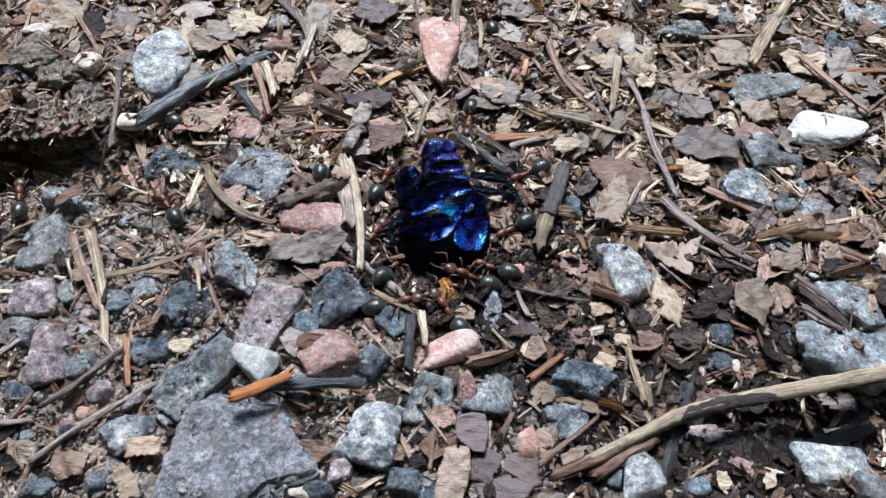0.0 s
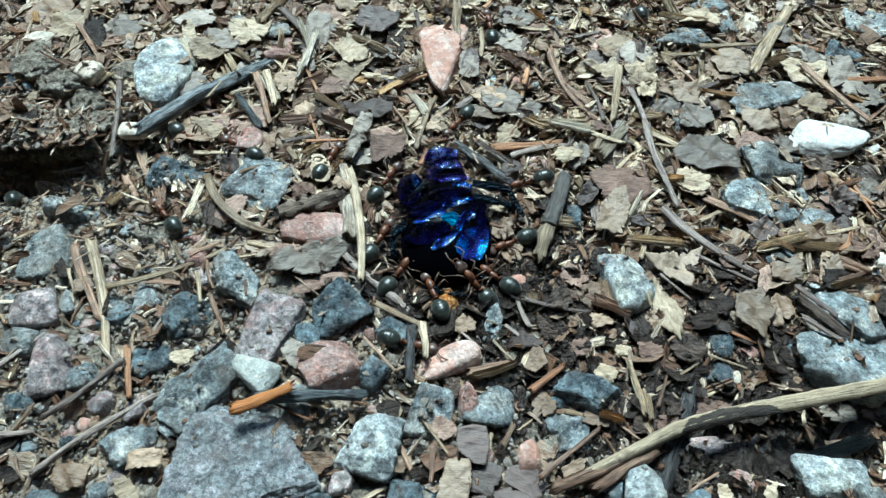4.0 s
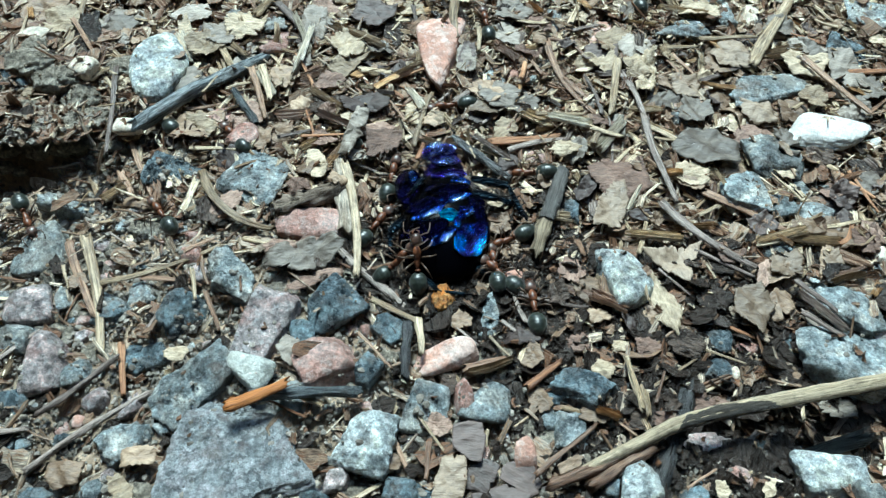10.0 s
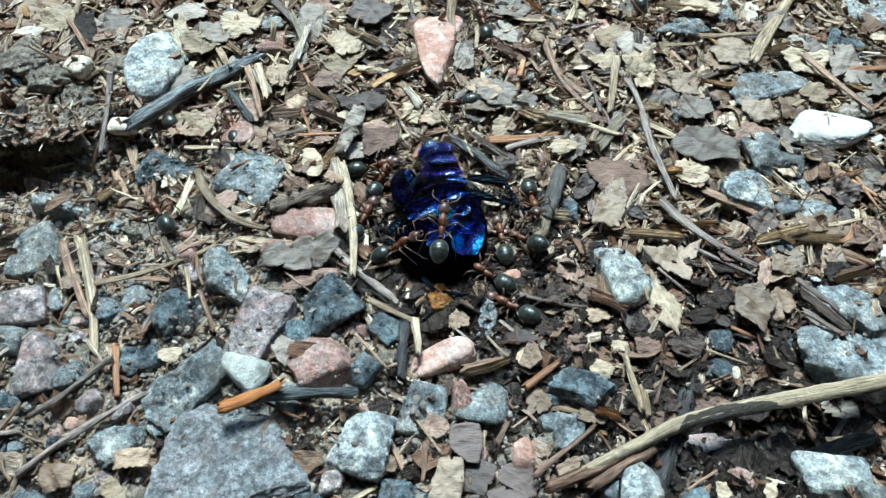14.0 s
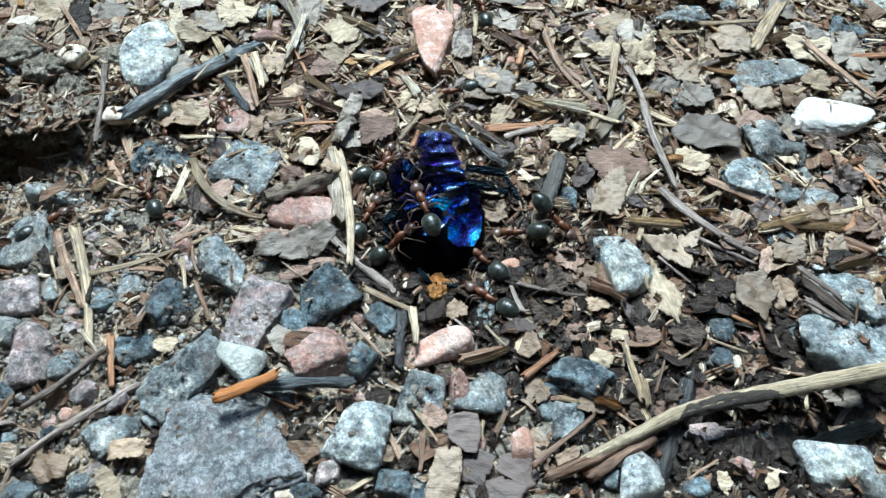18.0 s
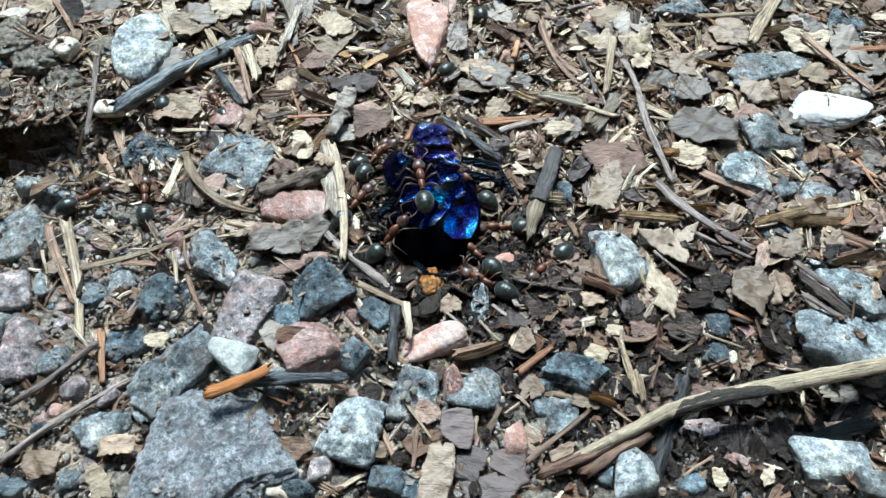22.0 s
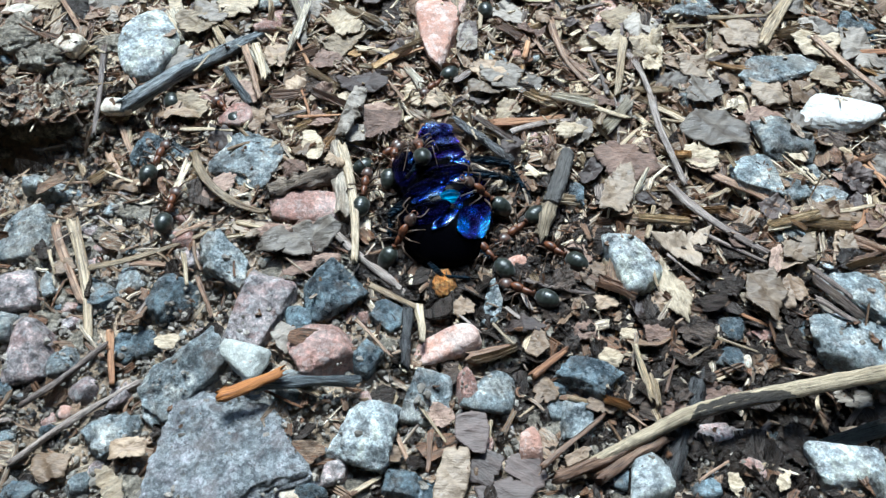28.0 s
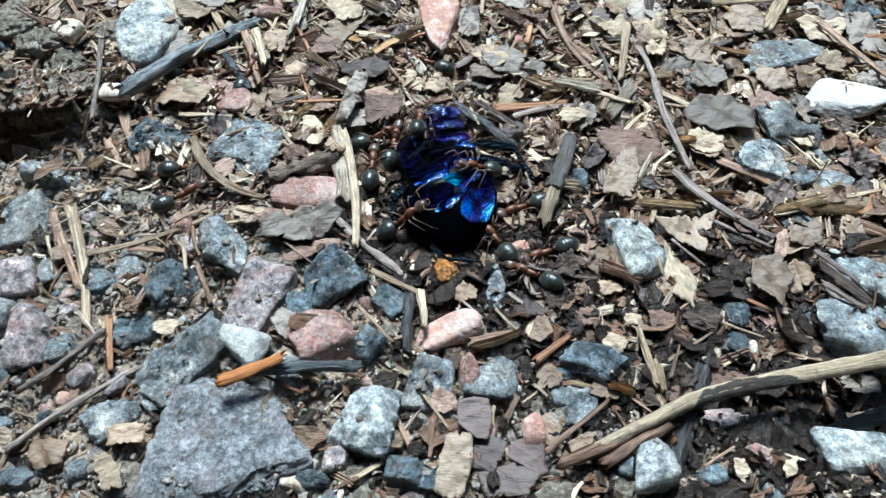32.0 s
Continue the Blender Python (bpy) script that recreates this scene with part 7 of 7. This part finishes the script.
def motions():
    first = build_ant()
    size = 1.0
    waiting = [first] + [copy_thing(first, Matrix.Identity(4)) for _ in range(17)]
    ants = []

    def ant(rows):
        """An ant along rows of seconds, mm and degrees; its legs step as fast as it goes."""
        one = waiting[len(ants)]
        ants.append(one)
        one.scale = (size,) * 3
        walk(one, [(t, pose(x * MM, y * MM, z * MM, 0, tilt, turn)) for t, x, y, z, tilt, turn in rows])
        step_legs(one, rows, len(ants))

    ant([
        (0.0, -7.40, 8.25, 1.19, -3, 67),
        (2.0, -7.65, 9.12, 1.17, -7, 52),
        (6.0, -6.80, 9.48, 1.30, -10, 69),
        (9.0, -6.21, 9.23, 1.31, -11, 78),
        (12.0, -6.38, 9.35, 1.31, -9, 78),
        (14.0, -7.00, 9.23, 1.28, -7, 68),
        (18.0, -6.44, 9.30, 1.33, -9, 73),
        (21.0, -6.84, 9.19, 1.27, -8, 61),
        (23.0, -6.83, 9.36, 1.31, -10, 60),
        (25.0, -5.88, 9.31, 1.34, -10, 74),
        (28.0, -5.97, 8.84, 1.25, -9, 81),
        (30.0, -5.96, 9.28, 1.32, -10, 84),
        (32.0, -5.99, 9.45, 1.33, -12, 77),
    ])
    ant([
        (0.0, -8.46, 0.21, 0.63, 2, 62),
        (2.0, -7.99, 0.70, 0.59, -2, 63),
        (6.0, -7.60, 2.19, 0.70, -6, 59),
        (9.0, -7.39, 2.78, 0.78, -5, 53),
        (12.0, -9.01, 1.92, 0.85, -4, 63),
        (14.0, -8.75, 3.37, 0.93, -7, 66),
        (18.0, -8.09, 2.14, 0.76, -7, 65),
        (21.0, -8.74, 3.06, 0.92, -6, 51),
        (23.0, -8.71, 2.92, 0.91, -7, 60),
        (25.0, -7.77, 3.52, 0.89, -7, 70),
        (28.0, -9.01, 4.93, 1.04, -3, 84),
        (30.0, -8.21, 4.94, 1.03, -2, 87),
        (32.0, -8.27, 6.49, 1.06, 2, 87),
    ])
    ant([
        (0.0, -5.79, -3.45, 0.35, 12, 54),
        (2.0, -5.38, -3.25, 1.07, -19, 43),
        (6.0, -5.27, -3.31, 0.99, -11, 60),
        (9.0, -5.17, -3.33, 1.88, -38, 32),
        (12.0, -5.20, -2.95, 1.94, -38, 25),
        (14.0, -4.77, -1.46, 2.22, -38, 6),
        (18.0, -4.83, -2.50, 2.21, -38, 23),
        (21.0, -4.87, -2.75, 2.18, -38, 50),
        (23.0, -4.50, -2.31, 2.35, -38, 22),
        (25.0, -4.90, -1.93, 2.09, -38, 31),
        (28.0, -4.89, -2.45, 2.09, -38, 50),
        (30.0, -4.55, -2.25, 2.32, -38, 20),
        (32.0, -4.59, -1.78, 2.13, -38, 17),
    ])
    ant([
        (0.0, 0.04, -9.87, 1.20, -11, 126),
        (2.0, -0.84, -8.54, 1.36, -4, 123),
        (3.4, -1.33, -7.01, 1.23, 8, 111),
        (6.0, -2.51, -5.02, 2.75, -38, 111),
        (9.0, -3.10, -3.96, 2.49, -38, 100),
        (12.0, -1.58, -3.63, 4.30, -38, 85),
        (14.0, -0.04, -2.01, 5.70, -19, 83),
        (16.5, -0.53, -2.57, 5.50, -22, 85),
        (18.0, -1.58, -0.62, 5.93, -8, 110),
        (21.0, -1.44, 1.09, 6.24, -5, 97),
        (23.0, -1.07, 1.67, 6.38, -3, 100),
        (25.0, -2.45, 3.47, 5.95, 6, 100),
        (28.0, -2.81, 8.19, 4.00, 28, 98),
        (30.0, -3.52, 10.66, 3.36, 25, 93),
        (32.0, -3.16, 10.96, 3.31, 24, 86),
    ])
    ant([
        (0.0, 2.50, -5.55, 1.28, -17, 165),
        (2.0, 2.65, -5.45, 1.31, -21, 153),
        (6.0, 3.62, -4.91, 1.92, -38, 125),
        (9.0, 5.52, -3.72, 0.97, -4, 107),
        (12.0, 5.02, -1.16, 0.95, 2, 84),
        (14.0, 6.51, 0.50, 1.06, -2, 98),
        (16.5, 5.85, 2.67, 1.10, -5, 94),
        (18.0, 4.84, 7.96, 0.89, 4, 93),
        (21.0, 3.67, 4.38, 3.59, -38, 182),
        (23.0, 4.92, 4.41, 0.92, -2, 95),
        (25.0, 4.84, 3.39, 2.85, -38, 128),
        (28.0, 4.13, 2.44, 3.42, -38, 163),
        (30.0, 4.58, 2.80, 3.48, -38, 173),
        (32.0, 3.15, 3.72, 3.88, -38, 207),
    ])
    ant([
        (0.0, 4.59, -4.05, 0.99, -1, 161),
        (2.0, 4.82, -4.25, 1.00, -2, 155),
        (6.0, 5.01, -3.42, 1.09, -3, 135),
        (9.0, 5.92, -4.08, 1.05, -3, 138),
        (12.0, 5.41, -3.98, 1.05, -6, 129),
        (14.0, 4.86, -4.22, 0.99, -3, 146),
        (18.0, 4.56, -3.82, 1.05, -4, 137),
        (21.0, 4.63, -4.06, 1.00, -5, 135),
        (23.0, 4.44, -3.61, 1.08, -4, 135),
        (25.0, 4.51, -3.66, 1.04, -5, 133),
        (28.0, 4.57, -3.58, 1.04, -4, 130),
        (30.0, 4.76, -3.36, 1.03, -3, 125),
        (32.0, 4.87, -3.42, 1.04, -3, 125),
    ])
    ant([
        (0.0, 6.99, 0.99, 1.07, 4, -149),
        (2.0, 6.97, 0.60, 0.98, 2, -153),
        (6.0, 6.70, 0.57, 0.97, 2, -157),
        (9.0, 6.87, 0.41, 1.03, 2, -150),
        (12.0, 7.31, 0.28, 0.87, -1, -187),
        (14.0, 8.69, 0.13, 1.49, 21, -219),
        (18.0, 8.38, -0.56, 1.46, 18, -191),
        (21.0, 7.36, -0.20, 0.85, -3, -178),
        (23.0, 7.48, -0.18, 0.83, -2, -179),
        (25.0, 7.64, -0.38, 0.85, -3, -166),
        (28.0, 7.97, 0.16, 0.94, 2, -139),
        (30.0, 7.94, 0.65, 0.96, 4, -156),
        (32.0, 7.79, 0.70, 0.94, 2, -160),
    ])
    ant([
        (0.0, 9.03, 8.79, 1.53, 8, -157),
        (2.0, 8.83, 9.38, 1.48, 11, -159),
        (6.0, 9.43, 8.89, 1.50, 9, -177),
        (9.0, 9.55, 9.63, 1.58, 9, -184),
        (11.0, 9.83, 9.71, 1.60, 10, -184),
        (12.0, 9.91, 8.00, 1.61, 5, -109),
        (14.0, 10.06, 4.94, 2.32, -16, -84),
        (17.0, 12.12, 5.06, 1.21, 4, -60),
        (18.0, 12.38, 0.59, 2.36, 28, -41),
        (19.0, 15.02, 1.37, 1.24, -6, -66),
        (20.0, 15.12, -2.07, 1.34, 1, -83),
        (21.0, 13.33, -4.00, 1.45, -3, -123),
        (23.0, 11.38, -5.98, 1.32, 1, -144),
        (25.0, 11.11, -4.99, 1.30, 3, -180),
        (28.0, 11.76, -3.28, 1.08, 7, -220),
        (30.0, 11.21, -4.15, 1.21, 4, -195),
        (32.0, 9.97, -5.23, 1.18, 5, -163),
    ])
    ant([
        (0.0, -5.50, -8.84, 1.21, -8, 10),
        (2.0, -5.76, -8.49, 1.15, -7, 13),
        (3.3, -5.40, -9.70, 1.13, -4, -5),
        (5.0, -0.69, -16.10, 1.04, 5, -21),
        (6.0, 2.64, -17.08, 0.94, 3, 44),
        (7.0, 7.14, -12.83, 1.21, -2, 62),
        (8.0, 9.40, -9.36, 1.37, 2, 85),
        (9.0, 9.40, -9.51, 1.42, 2, 85),
        (10.0, 9.26, -8.34, 1.30, 1, 95),
        (11.0, 8.91, -9.19, 1.10, 8, 153),
        (12.0, 8.51, -8.45, 1.06, 8, 159),
        (14.0, 7.16, -8.15, 0.91, 6, 146),
        (18.0, 5.09, -8.57, 0.97, 4, 142),
        (21.0, 5.38, -7.63, 0.83, 2, 144),
        (23.0, 5.51, -6.95, 0.84, 1, 152),
        (25.0, 6.15, -7.82, 0.83, 5, 147),
        (28.0, 8.14, -8.12, 1.04, 9, 150),
        (30.0, 7.92, -8.07, 0.97, 8, 151),
        (32.0, 8.32, -7.73, 1.07, 7, 148),
    ])
    ant([
        (0.0, -14.89, 11.23, 1.56, -4, 91),
        (2.0, -15.08, 10.10, 1.36, -5, 94),
        (3.0, -14.79, 10.99, 1.51, -4, 91),
        (5.5, -11.43, 13.53, 1.77, 2, -3),
        (6.0, -10.11, 13.22, 1.72, 4, -20),
        (9.0, -9.22, 13.24, 1.74, 6, -31),
        (14.0, -7.91, 10.86, 1.28, -10, 7),
        (18.0, -6.93, 9.20, 1.21, -9, 30),
        (23.0, -6.75, 10.04, 1.30, -11, 32),
        (28.0, -7.43, 9.63, 1.18, -10, 31),
        (32.0, -7.75, 10.63, 1.28, -12, 22),
    ])
    ant([
        (0.0, 2.76, 18.06, 1.41, -2, -98),
        (2.0, 2.46, 18.30, 1.40, -3, -103),
        (6.0, 0.45, 20.15, 1.34, -3, -151),
        (9.0, 0.52, 21.15, 1.17, 2, -172),
        (13.0, 1.34, 21.37, 1.19, 5, -174),
        (19.0, 1.66, 21.47, 1.24, 6, -168),
        (23.0, -0.45, 22.49, 1.20, 0, -129),
        (25.0, -0.30, 22.30, 1.25, 1, -131),
        (28.0, -0.90, 21.70, 1.21, -3, -131),
        (30.0, -1.58, 23.44, 1.15, -2, -162),
        (32.0, -2.32, 22.72, 1.24, -5, -204),
    ])
    ant([
        (0.0, 5.81, 37.44, 1.90, -8, 101),
        (6.0, 5.79, 37.12, 1.90, -6, 97),
        (13.0, 5.50, 36.33, 1.90, -4, 99),
        (19.0, 5.76, 36.42, 1.89, -4, 97),
        (23.0, 5.72, 36.06, 1.86, -3, 95),
        (32.0, 4.30, 38.23, 2.10, -7, 94),
    ])
    ant([
        (0.0, 26.78, 43.02, 1.60, -1, 102),
        (9.0, 26.84, 42.65, 1.61, -0, 103),
        (19.0, 27.01, 42.77, 1.62, 0, 101),
        (32.0, 26.04, 43.31, 1.42, -4, 110),
    ])
    ant([
        (0.0, -32.43, 17.75, 0.02, -5, -32),
        (2.0, -32.59, 17.51, -0.00, -4, -42),
        (6.0, -32.17, 17.82, 0.06, -6, -31),
        (9.0, -32.48, 17.38, 0.01, -5, -36),
        (14.0, -32.64, 17.73, -0.08, -3, -54),
        (17.0, -33.85, 17.73, -0.39, 5, -84),
        (19.0, -32.96, 16.54, -0.23, -1, -72),
        (23.0, -33.00, 17.86, -0.32, 2, -84),
        (25.0, -33.05, 18.26, -0.33, 1, -88),
        (28.0, -32.64, 17.66, -0.23, -1, -75),
        (30.0, -32.07, 18.96, -0.02, -5, -44),
        (32.0, -31.19, 22.31, -0.12, -4, -1),
    ])
    ant([
        (0.0, -23.52, 17.34, 0.66, -5, 67),
        (6.0, -25.76, 15.01, 0.63, -1, 160),
        (13.0, -25.88, 17.81, 0.51, 1, 110),
        (23.0, -26.31, 18.77, 0.42, 2, 121),
        (28.0, -26.17, 17.62, 0.44, 3, 128),
        (30.0, -22.59, 16.32, 0.55, -2, 56),
        (32.0, -23.80, 20.92, 1.11, -11, 72),
    ])
    ant([
        (0.0, -32.51, 5.32, -0.11, -0, 126),
        (3.0, -32.88, 5.52, -0.21, -0, 131),
        (6.0, -33.02, 5.12, -0.18, 1, 127),
        (9.0, -32.74, 4.90, -0.18, 1, 127),
        (14.0, -32.37, 5.03, -0.07, 1, 127),
        (17.0, -33.32, 6.22, -0.17, -2, 126),
        (21.0, -32.48, 5.06, -0.14, -4, 94),
        (25.0, -32.09, 3.99, -0.13, 4, 138),
        (28.0, -30.18, 3.01, 0.23, 5, 86),
        (30.0, -29.71, 2.65, 0.27, -0, 55),
        (32.0, -28.56, 2.59, 0.57, -9, 30),
    ])
    ant([
        (0.0, -53.19, 1.49, -0.27, -4, 35),
        (16.0, -51.48, 2.06, -0.38, 4, 35),
        (18.0, -44.71, 3.08, -1.54, -0, 45),
        (19.0, -42.66, 3.70, -1.32, -10, 51),
        (21.0, -40.16, 4.94, -0.88, -8, 28),
        (23.0, -38.31, 5.79, -0.66, -1, 42),
        (25.0, -34.56, 6.75, -0.14, -7, 61),
        (28.0, -33.02, 10.04, 0.11, 1, 76),
        (29.0, -32.41, 10.20, 0.18, 2, 70),
        (30.0, -31.75, 10.69, 0.21, 4, 59),
        (32.0, -28.61, 6.42, 0.50, -9, -2),
    ])
    ant([
        (0.0, -50.30, 6.88, -0.83, 2, 107),
        (2.0, -52.25, 9.56, -2.91, 24, 121),
        (6.0, -53.80, 10.97, -2.63, 24, 123),
        (8.0, -49.47, 6.81, -0.78, 4, -50),
        (12.0, -48.45, 4.03, -0.97, 4, -72),
        (13.0, -50.99, 2.00, -0.47, -6, -140),
        (14.0, -54.26, -0.13, -0.38, -3, -162),
        (32.0, -53.03, -1.09, -0.57, -8, -157),
    ])
    gx, gy = BEETLE_AT
    gz = ground_height(gx, gy)
    walk(BEETLE, [(t, pose((gx + x) * MM, (gy + y) * MM, (gz + z) * MM, rx, 0, turn)) for t, x, y, z, rx, turn in (
        (0.0, 0.00, 0.00, 0.0, 0, 0.0),
        (6.0, 0.21, 0.31, 0.0, 0, -0.7),
        (9.0, 0.34, 0.10, 0.0, 0, -0.4),
        (12.0, 0.25, 0.17, 0.0, 0, -0.9),
        (14.0, 0.25, 0.12, 0.0, 0, 0.1),
        (18.0, 0.19, -0.13, 0.0, 0, -1.0),
        (21.0, 0.36, 0.08, 0.0, 0, 0.6),
        (23.0, 0.37, 0.11, 0.0, 0, -1.3),
        (25.0, 0.15, 0.33, 0.0, 0, -1.4),
        (28.0, 0.24, 0.28, 0.0, 0, 1.9),
        (30.0, 0.26, 0.23, 0.0, 0, 1.7),
        (32.0, 0.51, 0.50, 0.0, 0, 0.5),
    )])
    for k, limb in enumerate(o for o in BEETLE.children if o.name.startswith("leg")):
        rest = limb.matrix_basis.copy()
        walk(limb, [(0.5 * i, rest @ pose(0, 0, 0, 2 * math.sin(0.9 * i + k), 0, 3.5 * math.sin(0.55 * i + 1.9 * k) + 2 * math.sin(1.7 * i + k))) for i in range(65)])
    # the straw that the ants drag along
    walk(STRAW, [(t, pose(x * MM, y * MM, z * MM, 0, tilt, turn)) for t, x, y, z, tilt, turn in (
        (0.0, -2.81, 18.63, 1.37, 0, -103),
        (6.0, -2.81, 19.29, 1.35, 0, -103),
        (9.0, -3.29, 18.54, 1.36, 0, -99),
        (12.0, -1.08, 19.47, 1.28, 0, -113),
        (14.0, -0.98, 18.92, 1.46, 0, -116),
        (16.5, -1.59, 17.70, 1.52, 0, -118),
        (18.0, -2.37, 17.01, 1.44, 0, -122),
        (21.0, -0.87, 20.18, 1.30, 0, -109),
        (23.0, -1.85, 20.81, 1.22, 0, -108),
        (25.0, -1.40, 20.50, 1.26, 0, -107),
        (28.0, -0.48, 20.15, 1.25, 0, -110),
        (32.0, -0.68, 20.77, 1.13, 0, -108),
    )])


motions()
